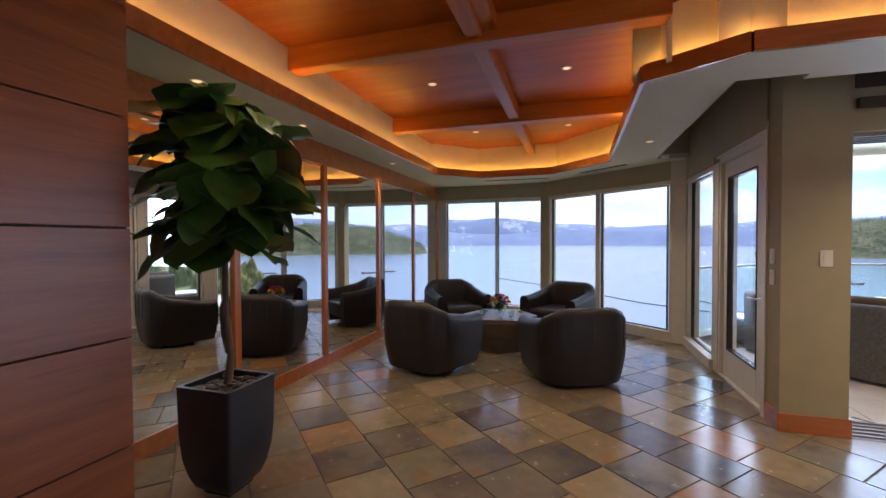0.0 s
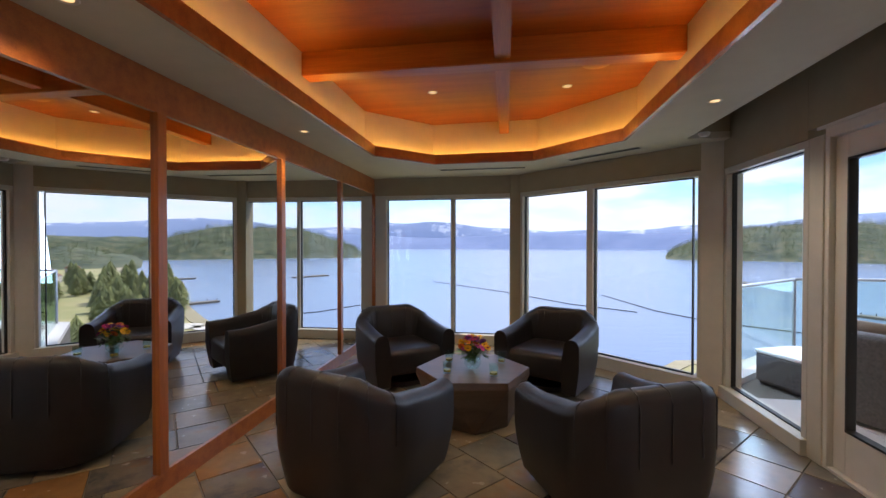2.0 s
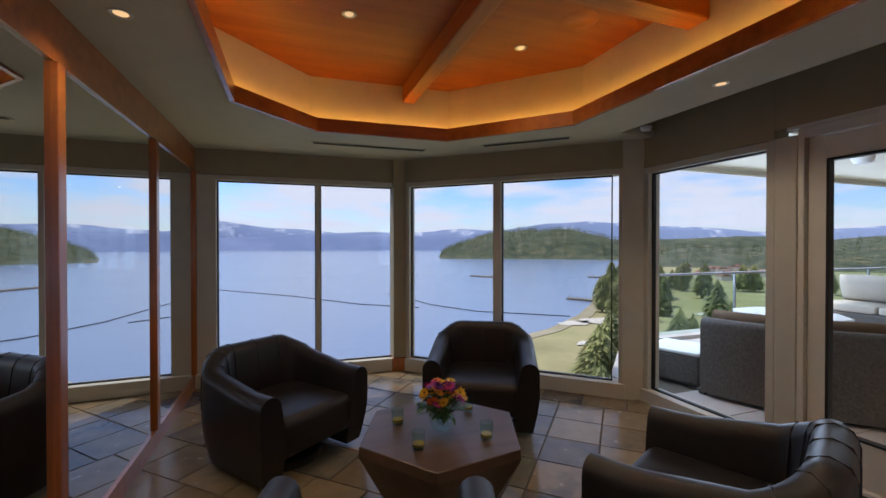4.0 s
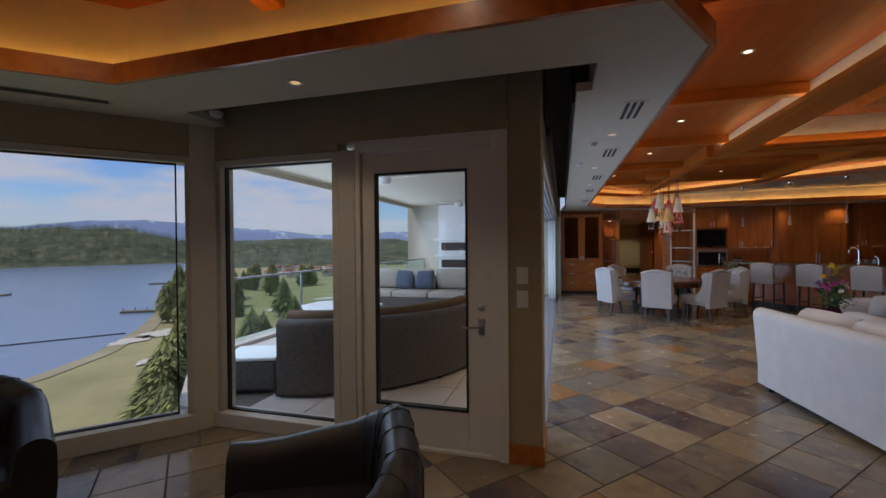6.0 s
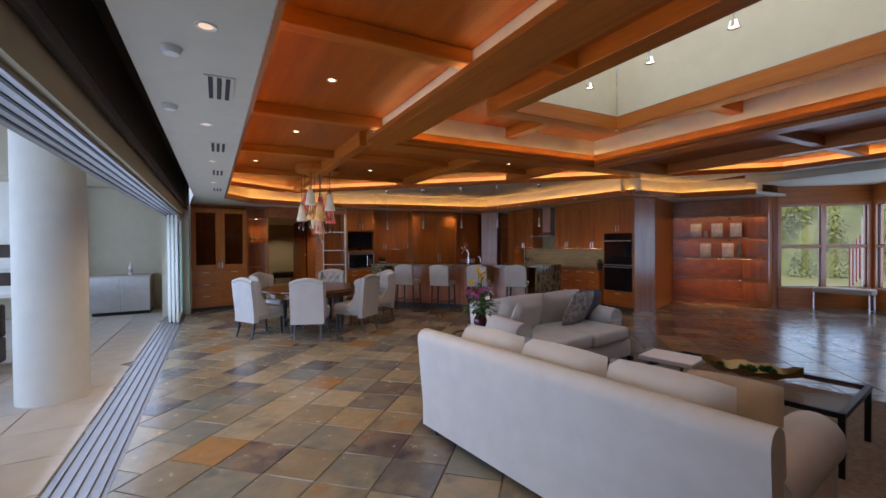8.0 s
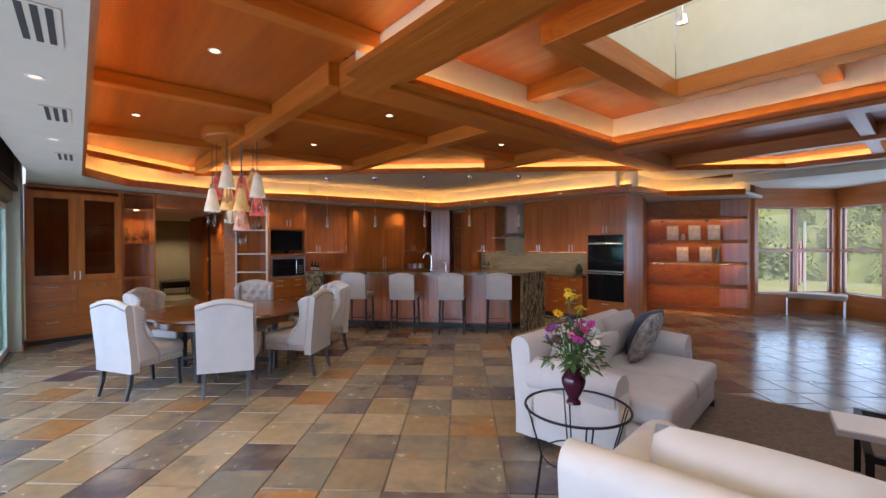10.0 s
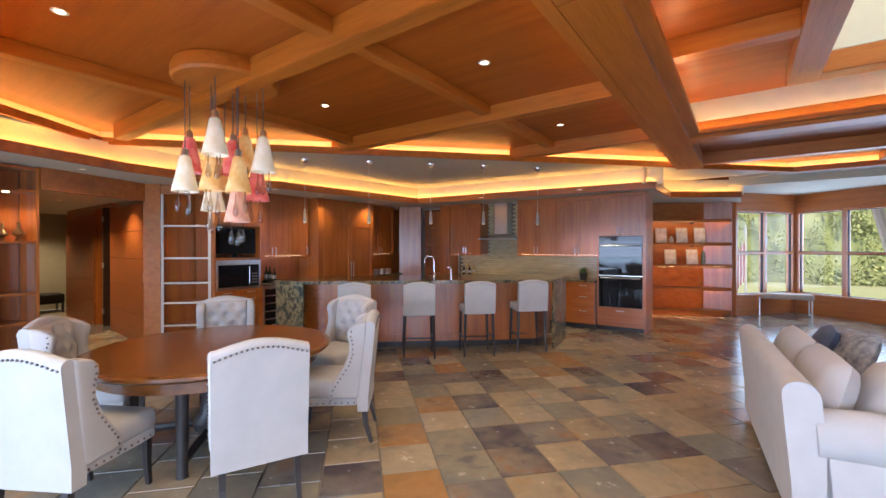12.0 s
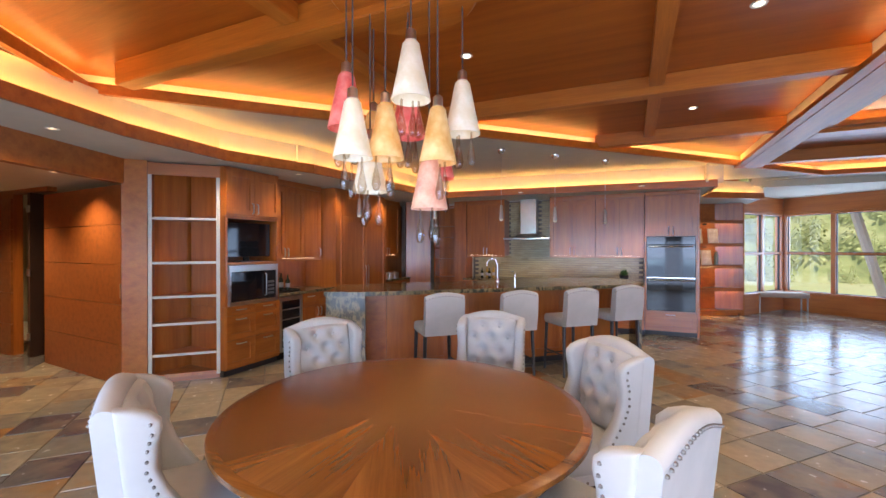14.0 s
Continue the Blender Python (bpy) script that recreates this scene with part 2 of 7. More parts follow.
# Tan leaf colour stands for warm spotlight falling on green leaves.
M_LEAFLIT = plain("fig_leaf_warm_lit", (0.22, 0.17, 0.06), 0.55, vary=0.35, scale=9)
M_PEBBLE = plain("dark_pebbles", (0.035, 0.03, 0.028), 0.35, vary=0.4, scale=20)
M_RUG = plain("jute_rug", (0.19, 0.135, 0.09), 0.95, vary=0.25, scale=30, grain=220, bmp=0.7, dist=0.006)


def milky(name):
    m, n, l, b = mat(name)
    n.remove(b)
    t = n.new("ShaderNodeBsdfTranslucent")
    t.inputs["Color"].default_value = (0.8, 0.82, 0.85, 1)
    l.new(t.outputs[0], n["Material Output"].inputs["Surface"])
    return m


# Unseen pane, made milky so that no sun patch reaches the floor.
M_SKYDIFFUSER = milky("milky_sky_diffuser")

# ---- building helpers ----
def add_box(bm, x0, y0, z0, x1, y1, z1, bev=0.0, seg=2):
    g = bmesh.ops.create_cube(bm, size=1.0)
    vs = g["verts"]
    for v in vs:
        v.co = ((x0 + x1) / 2 + v.co.x * (x1 - x0), (y0 + y1) / 2 + v.co.y * (y1 - y0), (z0 + z1) / 2 + v.co.z * (z1 - z0))
    if bev:
        es = list({e for v in vs for e in v.link_edges})
        bmesh.ops.bevel(bm, geom=es, offset=bev, segments=seg, affect="EDGES", profile=0.5)
    return bm


def box(x0, y0, z0, x1, y1, z1, bev=0.0, seg=2):
    return add_box(bmesh.new(), x0, y0, z0, x1, y1, z1, bev, seg)


def prism(pts, z0, z1, bm=None):
    """A flat polygon of plan points, extruded from z0 to z1."""
    bm = bm or bmesh.new()
    f = bm.faces.new([bm.verts.new((x, y, z0)) for x, y in pts])
    r = bmesh.ops.extrude_face_region(bm, geom=[f])
    for v in r["geom"]:
        if isinstance(v, bmesh.types.BMVert):
            v.co.z = z1
    bmesh.ops.recalc_face_normals(bm, faces=bm.faces[:])
    return bm


def bar(a, b, w, z0, z1, bm=None, side=0.0, bev=0.0):
    """A straight bar of plan width w from a to b; side shifts it to its left."""
    a, b = Vector(a), Vector(b)
    d = (b - a).normalized()
    n = Vector((-d.y, d.x))
    a, b = a + n * side, b + n * side
    h = n * w / 2
    bm = prism([tuple(a - h), tuple(b - h), tuple(b + h), tuple(a + h)], z0, z1, bm)
    if bev:
        bmesh.ops.bevel(bm, geom=bm.edges[:], offset=bev, segments=2, affect="EDGES")
    return bm


def lathe(profile, steps=32, bm=None, at=(0, 0, 0)):
    """A turned body from (radius, height) pairs."""
    bm = bm or bmesh.new()
    rings = []
    for r, z in profile:
        rings.append([bm.verts.new((at[0] + r * math.cos(2 * math.pi * k / steps), at[1] + r * math.sin(2 * math.pi * k / steps), at[2] + z)) for k in range(steps)])
    for p, q in zip(rings, rings[1:]):
        for k in range(steps):
            bm.faces.new((p[k], p[(k + 1) % steps], q[(k + 1) % steps], q[k]))
    if profile[0] != profile[-1]:
        if profile[0][0] > 1e-5:
            bm.faces.new(rings[0][::-1])
        if profile[-1][0] > 1e-5:
            bm.faces.new(rings[-1])
    bmesh.ops.remove_doubles(bm, verts=bm.verts[:], dist=1e-5)
    bmesh.ops.recalc_face_normals(bm, faces=bm.faces[:])
    return bm


def tube(pts, radius, steps=8, bm=None):
    """A round rod along points; radius is one number or one for each point."""
    bm = bm or bmesh.new()
    pts = [Vector(p) for p in pts]
    rings = []
    for k, p in enumerate(pts):
        d = (pts[min(k + 1, len(pts) - 1)] - pts[max(k - 1, 0)]).normalized()
        u = d.orthogonal().normalized() if not rings else (u - d * u.dot(d)).normalized()
        w = d.cross(u)
        r = radius[k] if isinstance(radius, (list, tuple)) else radius
        rings.append([bm.verts.new(p + (u * math.cos(2 * math.pi * j / steps) + w * math.sin(2 * math.pi * j / steps)) * r) for j in range(steps)])
    for p, q in zip(rings, rings[1:]):
        for j in range(steps):
            bm.faces.new((p[j], p[(j + 1) % steps], q[(j + 1) % steps], q[j]))
    bm.faces.new(rings[0][::-1])
    bm.faces.new(rings[-1])
    return bm


def part(name, bm, material, parent=None, label="", smooth=False, m=None):
    """Links a bmesh as one mesh object, under a thing or a part."""
    me = bpy.data.meshes.new(name)
    bm.to_mesh(me)
    bm.free()
    me.materials.append(material)
    if smooth:
        me.polygons.foreach_set("use_smooth", [True] * len(me.polygons))
        me.set_sharp_from_angle(angle=radians(40))
    ob = new(name, me)
    if parent:
        ob.parent = parent
    if m is not None:
        ob.matrix_basis = m
    return tagged(ob, label) if label else ob


def thing(name, m, label, category, group=""):
    return_ob = new(name)
    return_ob.empty_display_size = 0.1
    return_ob.matrix_basis = m
    return tagged(return_ob, label, category, group)


def structure(name, bm, material, label="", category="", smooth=False):
    return tagged(part(name, bm, material, smooth=smooth), label, category, kind="structure")


def again(ob, parent, m):
    """A further piece on the same mesh, under a parent."""
    o = bpy.data.objects.new(ob.name, ob.data)
    scene.collection.objects.link(o)
    o.parent = parent
    o.matrix_basis = m
    return o


# ---- large structure ----
SOF = 2.58      # underside of the dropped soffit
TOP = 3.10      # wooden ceiling
MIRX = -2.76

floor_outline = [(-2.9, 8.6), (-0.45, 8.5), (1.45, 6.75), (1.62, 3.82), (11.9, 3.82), (12.1, 3.7), (17.0, 3.7), (17.0, -6.6), (7.6, -6.6), (7.6, -8.4), (5.4, -8.4), (4.25, -9.9), (1.3, -7.4), (-2.2, -7.4), (-2.2, 1.5), (-2.9, 1.5)]
floor = structure("floor", prism(floor_outline, -0.3, -0.008), M_GROUT, "multicoloured slate floor laid diagonally in square tiles", "floor")

# outer slab roof that closes everything above
structure("roof", prism([(-3.6, 9.0), (-0.3, 9.0), (13.6, 9.0), (17.4, 9.0), (17.4, -10.6), (5.15, -10.6), (5.15, -0.08), (5.15, -0.08)], 3.55, 3.75), M_WHITE, "flat roof slab over the rooms", "roof")
structure("roof_west", prism([(-3.6, 9.0), (5.15, 9.0), (5.15, 0.20), (0.35, 0.20), (0.35, -2.15), (5.15, -2.15), (5.15, -10.6), (-3.6, -10.6)], 3.76, 3.9), M_WHITE, "flat roof slab round the skylight", "roof")

# mirror wall
wall_m = structure("wall_west", box(-3.0, 1.3, 0, MIRX - 0.035, 8.75, 3.5), M_WALL, "painted wall behind the mirrors", "wall")
mirror_wall = structure("mirror_wall", box(MIRX - 0.03, 1.3, 2.34, MIRX, 8.5, SOF), M_CHERRY_H, "wall of tall mirrors framed in reddish cherry wood", "mirror")
part("base_rail", box(MIRX - 0.03, 1.3, 0, MIRX, 8.5, 0.13), M_CHERRY_H, mirror_wall)
MULL = [1.48, 2.90, 4.25, 5.66, 7.08, 8.47]
for y in MULL:
    part("mullion", box(MIRX - 0.03, y - 0.035, 0.13, MIRX + 0.012, y + 0.035, 2.34, 0.004), M_CHERRY, mirror_wall)
for y0, y1 in zip(MULL, MULL[1:]):
    part("mirror_pane", box(MIRX - 0.028, y0 + 0.036, 0.132, MIRX - 0.014, y1 - 0.036, 2.338), M_MIRROR, mirror_wall, "large clear mirror pane")

# panelled wall beside the start
wall_p = structure("wall_panelled", box(-2.3, -7.5, 0, -2.025, 1.44, 3.5), M_RUBBER, "reddish wood panelled wall with dark horizontal joints", "wall")
for k in range(7):
    z0 = -0.02 + 0.515 * k
    part("panel", box(-2.03, -7.5, z0 + 0.004, -2.0, 1.45, min(z0 + 0.511, 3.4), 0.003), M_PANEL, wall_p)
part("panel_end", box(-2.76, 1.42, 0, -2.03, 1.45, 3.4), M_PANEL, wall_p)
structure("wall_south", box(-2.3, -7.45, 0, 1.3, -7.25, 3.5), M_WALL, "plain painted wall", "wall")


def window_run(name, a, b, panes, z0, z1, wall_z=(0.0, SOF), depth=0.14, base=0.0, mullion=0.07, jamb=0.07, rows=1, glass=M_GLASS, frame_mat=None, head_mat=None, label="tall fixed window in a pale frame", widths=None, jamb0=None):
    """A stretch of glazing from a to b in plan: sill, head, jambs, mullions and panes."""
    frame_mat = frame_mat or M_FRAME
    head_mat = head_mat or M_WALL
    a, b = Vector(a), Vector(b)
    length = (b - a).length
    d = (b - a).normalized()
    m = Matrix.Translation((a.x, a.y, 0)) @ Matrix.Rotation(math.atan2(d.y, d.x), 4, "Z")
    w = tagged(thing(name, m, label, "window"), kind="structure")
    if z0 > 0.3:
        part("apron", box(0, -0.02, wall_z[0], length, depth, z0 - 0.06), head_mat, w)
    part("head", box(0, -0.02, z1 + 0.06, length, depth, wall_z[1]), head_mat, w)
    part("window_sill", box(0, -0.05, z0 - 0.06 if z0 > 0.3 else 0.0, length, depth, z0, 0.006), frame_mat, w)
    part("top_rail", box(0, -0.01, z1, length, depth, z1 + 0.058, 0.006), frame_mat, w)
    jamb0 = jamb0 or jamb
    part("jamb", box(0, -0.01, z0, jamb0, depth, z1, 0.006), frame_mat, w)
    part("jamb", box(length - jamb, -0.01, z0, length, depth, z1, 0.006), frame_mat, w)
    x = jamb0
    for k in range(panes):
        pw = widths[k] if widths else (length - 2 * jamb - mullion * (panes - 1)) / panes
        zr = (z1 - z0 - 0.05 * (rows - 1)) / rows
        for r in range(rows):
            zz = z0 + r * (zr + 0.05)
            g = part("pane", box(x + 0.004, 0.055, zz + 0.004, x + pw - 0.004, 0.067, zz + zr - 0.004), glass, w, "clear window pane")
            g.visible_shadow = False
            gk = bmesh.new()
            for q in ((x, zz, x + 0.012, zz + zr), (x + pw - 0.012, zz, x + pw, zz + zr), (x + 0.012, zz, x + pw - 0.012, zz + 0.012), (x + 0.012, zz + zr - 0.012, x + pw - 0.012, zz + zr)):
                add_box(gk, q[0], 0.04, q[1], q[2], 0.08, q[3])
            part("gasket", gk, M_RUBBER, w)
            if r < rows - 1:
                part("transom", box(x, 0.0, zz + zr, x + pw, depth - 0.02, zz + zr + 0.05, 0.005), frame_mat, w)
        x += pw
        if k < panes - 1:
            part("mullion", box(x, 0.0, z0, x + mullion, depth - 0.02, z1, 0.005), frame_mat, w)
            x += mullion
    return w


window_run("window_1", (MIRX, 8.47), (-0.60, 8.40), 2, 0.15, 2.25, mullion=0.05, jamb0=0.20, jamb=0.01, widths=(1.04, 0.862))
window_run("window_2", (-0.46, 8.335), (1.35, 6.65), 2, 0.15, 2.25, mullion=0.09, jamb0=0.045, jamb=0.06, widths=(1.06, 1.16))
col = tagged(thing("window_post", pose(-0.51, 8.42, 0), "painted post between the windows with a wooden base", "post"), kind="structure")
part("shaft", box(-0.11, -0.09, 0.16, 0.11, 0.12, SOF, 0.01), M_WALL, col)
part("base", box(-0.125, -0.105, 0, 0.125, 0.13, 0.16, 0.006), M_CHERRY, col)
cp = tagged(thing("corner_post", pose(1.42, 6.66, 0), "pale painted corner post between windows", "post"), kind="structure")
part("shaft", prism([(-0.11, -0.02), (0.06, -0.12), (0.2, 0.02), (0.0, 0.14)], 0.0, SOF), M_FRAME, cp)

# wall with side window and glazed door, along x = 1.5
WX = 1.5
window_run("window_3", (WX, 6.56), (WX, 5.36), 1, 0.12, 2.24, (0.0, 2.98), jamb=0.06)
structure("door_post", box(WX - 0.01, 5.22, 0, WX + 0.16, 5.36, 2.30, 0.006), M_FRAME, "painted post beside the terrace door", "post")
structure("wall_head", box(WX - 0.018, 4.032, 2.36, WX + 0.25, 5.36, SOF + 0.4), M_WALL, "painted wall above the terrace door", "wall")
door = tagged(thing("door_1", pose(WX, 4.13, 0), "pale painted terrace door with one large glass pane, closed", "door"), kind="structure")
for nm, q in (("door_jamb", (0.0, -0.03, 0, 0.16, 0.02, 2.34)), ("door_jamb", (0.0, 1.05, 0, 0.16, 1.09, 2.34)), ("door_head", (0.0, 0.02, 2.27, 0.16, 1.05, 2.34)), ("threshold", (0.0, 0.02, 0, 0.2, 1.05, 0.025))):
    part(nm, box(*q[:2], q[2], *q[3:], 0.004), M_DOORPAINT, door)
leaf = part("door_leaf", box(0.035, 0.025, 0.03, 0.08, 0.20, 2.265, 0.004), M_DOORPAINT, door)
lb = bmesh.new()
add_box(lb, 0.035, 0.94, 0.03, 0.08, 1.045, 2.265, 0.004)
add_box(lb, 0.035, 0.20, 0.03, 0.08, 0.94, 0.31, 0.004)
add_box(lb, 0.035, 0.20, 2.11, 0.08, 0.94, 2.265, 0.004)
part("door_frame", lb, M_DOORPAINT, door)
gb = bmesh.new()
for q in ((0.20, 0.31, 0.215, 2.11), (0.925, 0.31, 0.94, 2.11), (0.215, 0.31, 0.925, 0.325), (0.215, 2.095, 0.925, 2.11)):
    add_box(gb, 0.03, q[0], q[1], 0.085, q[2], q[3])
part("glazing_bead", gb, M_RUBBER, door)
g = part("pane", box(0.052, 0.216, 0.326, 0.062, 0.924, 2.094), M_GLASS, door, "clear glass pane")
g.visible_shadow = False
hb = tube([(0.035, 0.10, 0.95), (-0.015, 0.10, 0.95), (-0.02, 0.12, 0.95), (-0.02, 0.235, 0.945)], 0.009)
part("handle", hb, M_METAL, door, "brushed metal lever handle", True)
part("handle_plate", box(0.028, 0.075, 0.89, 0.036, 0.125, 1.01, 0.003), M_METAL, door)
part("deadbolt", lathe([(0.0, 0), (0.026, 0.0), (0.022, 0.012), (0, 0.014)], 20), M_METAL, door, "", True, pose(0.035, 0.10, 1.09, 0, -90, 0))
casing = bmesh.new()
add_box(casing, -0.014, -0.10, 0.0, 0.004, -0.03, 2.42)
add_box(casing, -0.014, -0.03, 2.34, 0.004, 1.15, 2.42)
part("casing", casing, M_DOORPAINT, door)

pillar = tagged(thing("wall_pier", pose(0, 0, 0), "painted wall pier at the wide opening with a wooden base", "wall"), kind="structure")
part("pier", box(WX, 3.80, 0.14, 1.93, 4.03, SOF + 0.4), M_WALL, pillar)
part("baseboard", box(WX - 0.015, 3.785, 0, 1.945, 4.03, 0.14, 0.004), M_CHERRY_H, pillar)

# header, pocket and track of the wide opening
structure("opening_header", box(1.93, 3.80, 2.24, 12.1, 4.2, 3.4), M_WALL, "painted header over the wide opening", "wall")
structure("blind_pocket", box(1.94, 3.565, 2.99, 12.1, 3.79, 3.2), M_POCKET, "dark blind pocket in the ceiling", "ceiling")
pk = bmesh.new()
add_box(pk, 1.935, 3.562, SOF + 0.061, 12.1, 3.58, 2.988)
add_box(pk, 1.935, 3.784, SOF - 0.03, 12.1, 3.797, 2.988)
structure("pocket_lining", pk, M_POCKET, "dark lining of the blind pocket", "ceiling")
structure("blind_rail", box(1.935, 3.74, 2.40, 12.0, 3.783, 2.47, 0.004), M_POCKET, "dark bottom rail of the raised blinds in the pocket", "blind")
structure("header_track", box(1.93, 3.84, 2.21, 11.7, 4.15, 2.238), M_ALU, "pale sliding door head track", "track")
hs = bmesh.new()
for k in range(4):
    add_box(hs, 1.94, 3.87 + 0.07 * k, 2.204, 11.69, 3.89 + 0.07 * k, 2.2095)
structure("head_groove", hs, M_RUBBER, "dark grooves in the head track", "track")
track = tagged(thing("door_track", pose(0, 3.80, 0), "aluminium floor track of the sliding glass doors", "track"), kind="structure")
part("sill", box(1.93, 0.0, -0.05, 11.75, 0.36, 0.003), M_ALU, track)
for k in range(5):
    part("rail", box(1.94, 0.03 + 0.07 * k, 0.003, 11.74, 0.042 + 0.07 * k, 0.018), M_ALU, track)
structure("wall_stack", box(11.75, 3.72, 0, 12.15, 4.25, 3.3), M_SOFFIT, "pale wall end beside the cabinet", "wall")
structure("wall_stack_base", box(11.735, 3.70, 0, 12.15, 3.718, 0.12), M_CHERRY_H, "wooden baseboard", "baseboard")
for k in range(3):
    pd = tagged(thing("sliding_door", pose(10.55 + 0.04 * k, 3.88 + 0.07 * k, 0.02), "sliding glass door panel stacked open in a pale frame", "door", "sliding doors"), kind="structure")
    fb = bmesh.new()
    for q in ((0, 0, 0.07, 2.18), (1.05, 0, 1.12, 2.18), (0.07, 0, 1.05, 0.09), (0.07, 2.10, 1.05, 2.18)):
        add_box(fb, q[0], -0.022, q[1], q[2], 0.022, q[3], 0.003)
    part("frame", fb, M_DOORPAINT, pd)
    gp = part("pane", box(0.07, -0.005, 0.09, 1.05, 0.005, 2.10), M_RAILGLASS, pd)
    gp.visible_shadow = False

# ---- ceilings ----
# the edge of the raised ceiling, walked with the raised side on its right hand
LIP = [(-2.2, 1.5), (-2.2, 6.66), (-1.58, 7.28), (-0.34, 7.22), (0.49, 6.32), (0.47, 3.25), (1.0, 2.92), (10.55, 3.01), (11.45, 2.45), (11.85, 1.25), (11.95, 0.15), (11.62, -0.9), (11.3, -4.15), (6.5, -4.58), (6.47, -6.2), (5.3, -7.05)]
sof = bmesh.new()
prism([(-2.76, 1.45), (-2.2, 1.45), (-2.2, 6.66), (-2.76, 6.66)], SOF, SOF + 0.06, sof)
prism([(-2.76, 6.66), (-2.2, 6.66), (-1.58, 7.28), (-0.34, 7.22), (-0.3, 8.55), (-2.76, 8.6)], SOF, SOF + 0.06, sof)
prism([(-0.34, 7.22), (0.49, 6.32), (1.08, 6.42), (1.62, 6.42), (1.62, 6.75), (-0.3, 8.55)], SOF, SOF + 0.06, sof)
prism([(0.47, 3.25), (1.0, 2.92), (1.52, 2.92), (1.52, 3.46), (1.08, 3.46), (1.08, 6.42), (0.49, 6.32)], SOF, SOF + 0.06, sof)
prism([(1.52, 2.922), (10.55, 3.01), (10.55, 3.56), (1.52, 3.56)], SOF, SOF + 0.06, sof)
prism([(10.55, 3.01), (11.45, 2.45), (13.6, 2.45), (13.6, 3.8), (10.55, 3.56)], SOF, SOF + 0.06, sof)
prism([(11.45, 2.45), (11.85, 1.25), (11.95, 0.15), (13.6, 0.15), (13.6, 2.45)], SOF, SOF + 0.06, sof)
prism([(11.95, 0.15), (11.62, -0.9), (11.3, -4.15), (13.6, -4.15), (13.6, 0.15)], SOF, SOF + 0.06, sof)
prism([(11.3, -4.15), (6.5, -4.58), (6.5, -6.6), (13.6, -6.6), (13.6, -4.15)], SOF, SOF + 0.06, sof)
prism([(6.5, -6.6), (6.47, -6.2), (5.3, -7.05), (5.3, -8.5), (7.6, -8.5), (7.6, -6.6)], SOF, SOF + 0.06, sof)
rec = bmesh.new()
add_box(rec, 1.05, 3.43, 2.985, 1.75, 6.46, 3.03)
add_box(rec, 1.05, 3.43, SOF + 0.061, 1.078, 6.44, 2.984)
add_box(rec, 1.08, 6.425, SOF + 0.061, 1.75, 6.45, 2.984)
add_box(rec, 1.08, 3.43, SOF + 0.061, 1.93, 3.458, 2.984)
structure("ceiling_recess", rec, M_WALL, "raised shadow recess in the soffit along the terrace door wall", "ceiling")
structure("ceiling_soffit", sof, M_SOFFIT, "dropped plaster soffit painted warm grey", "ceiling")
prism_far = prism([(5.3, -7.05), (-2.3, -7.05), (-2.3, -10.5), (5.3, -10.5)], 2.80, 2.86)
structure("ceiling_bay", prism_far, M_SOFFIT, "plaster ceiling over the window bay", "ceiling")

lip_ob = tagged(thing("ceiling_trim", pose(0, 0, 0), "reddish wooden trim along the ceiling recess", "trim"), kind="structure")
for a, b in zip(LIP, LIP[1:]):
    part("trim_board", bar(a, b, 0.03, SOF - 0.02, SOF + 0.10, side=-0.014), M_CHERRY_H, lip_ob)


def stretched(a, b, e):
    d = (Vector(b) - Vector(a)).normalized() * e
    return tuple(Vector(a) - d), tuple(Vector(b) + d)


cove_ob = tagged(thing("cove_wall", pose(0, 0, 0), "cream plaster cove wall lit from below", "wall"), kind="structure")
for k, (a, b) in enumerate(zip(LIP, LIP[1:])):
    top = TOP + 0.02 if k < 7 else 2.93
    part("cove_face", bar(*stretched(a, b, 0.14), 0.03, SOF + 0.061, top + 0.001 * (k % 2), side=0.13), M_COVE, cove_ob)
led_ob = tagged(thing("cove_led_strip", pose(0, 0, 0), "warm amber light strip hidden in the ceiling cove", "light strip"), kind="structure")
for k, (a, b) in enumerate(zip(LIP, LIP[1:])):
    part("strip", bar(a, b, 0.02, SOF + 0.075, SOF + 0.085, side=0.06), M_LEDBAY if k < 5 else M_LED, led_ob)

# diagonal edge between the wooden ceiling and the plaster over the kitchen
D0, D1 = (12.0, 1.45), (4.55, -6.45)
DIAG = [(10.9, 2.95), D0, D1, (-2.3, -6.45)]
dtrim = tagged(thing("ceiling_edge_trim", pose(0, 0, 0), "wooden edge trim between timber ceiling and plaster", "trim"), kind="structure")
for a, b in zip(DIAG, DIAG[1:]):
    part("trim_board", bar(a, b, 0.05, 2.90, 2.99), M_BEAM, dtrim)
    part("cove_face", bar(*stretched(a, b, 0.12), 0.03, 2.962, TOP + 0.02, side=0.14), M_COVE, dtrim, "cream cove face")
    part("strip", bar(a, b, 0.02, 2.985, 2.992, side=0.06), M_LED, dtrim, "warm light strip")
kc = prism([(12.0, 1.45), (13.6, 1.45), (13.6, -6.6), (6.2, -6.6), (4.55, -6.45)], 2.93, 2.96)
structure("ceiling_kitchen", kc, M_SOFFIT, "grey-white plaster ceiling over the kitchen island", "ceiling")
structure("ceiling_strip", prism([(4.55, -6.46), (5.3, -7.06), (-2.3, -7.06), (-2.3, -6.46)], 2.93, 2.96), M_SOFFIT, "plaster ceiling strip by the bay", "ceiling")

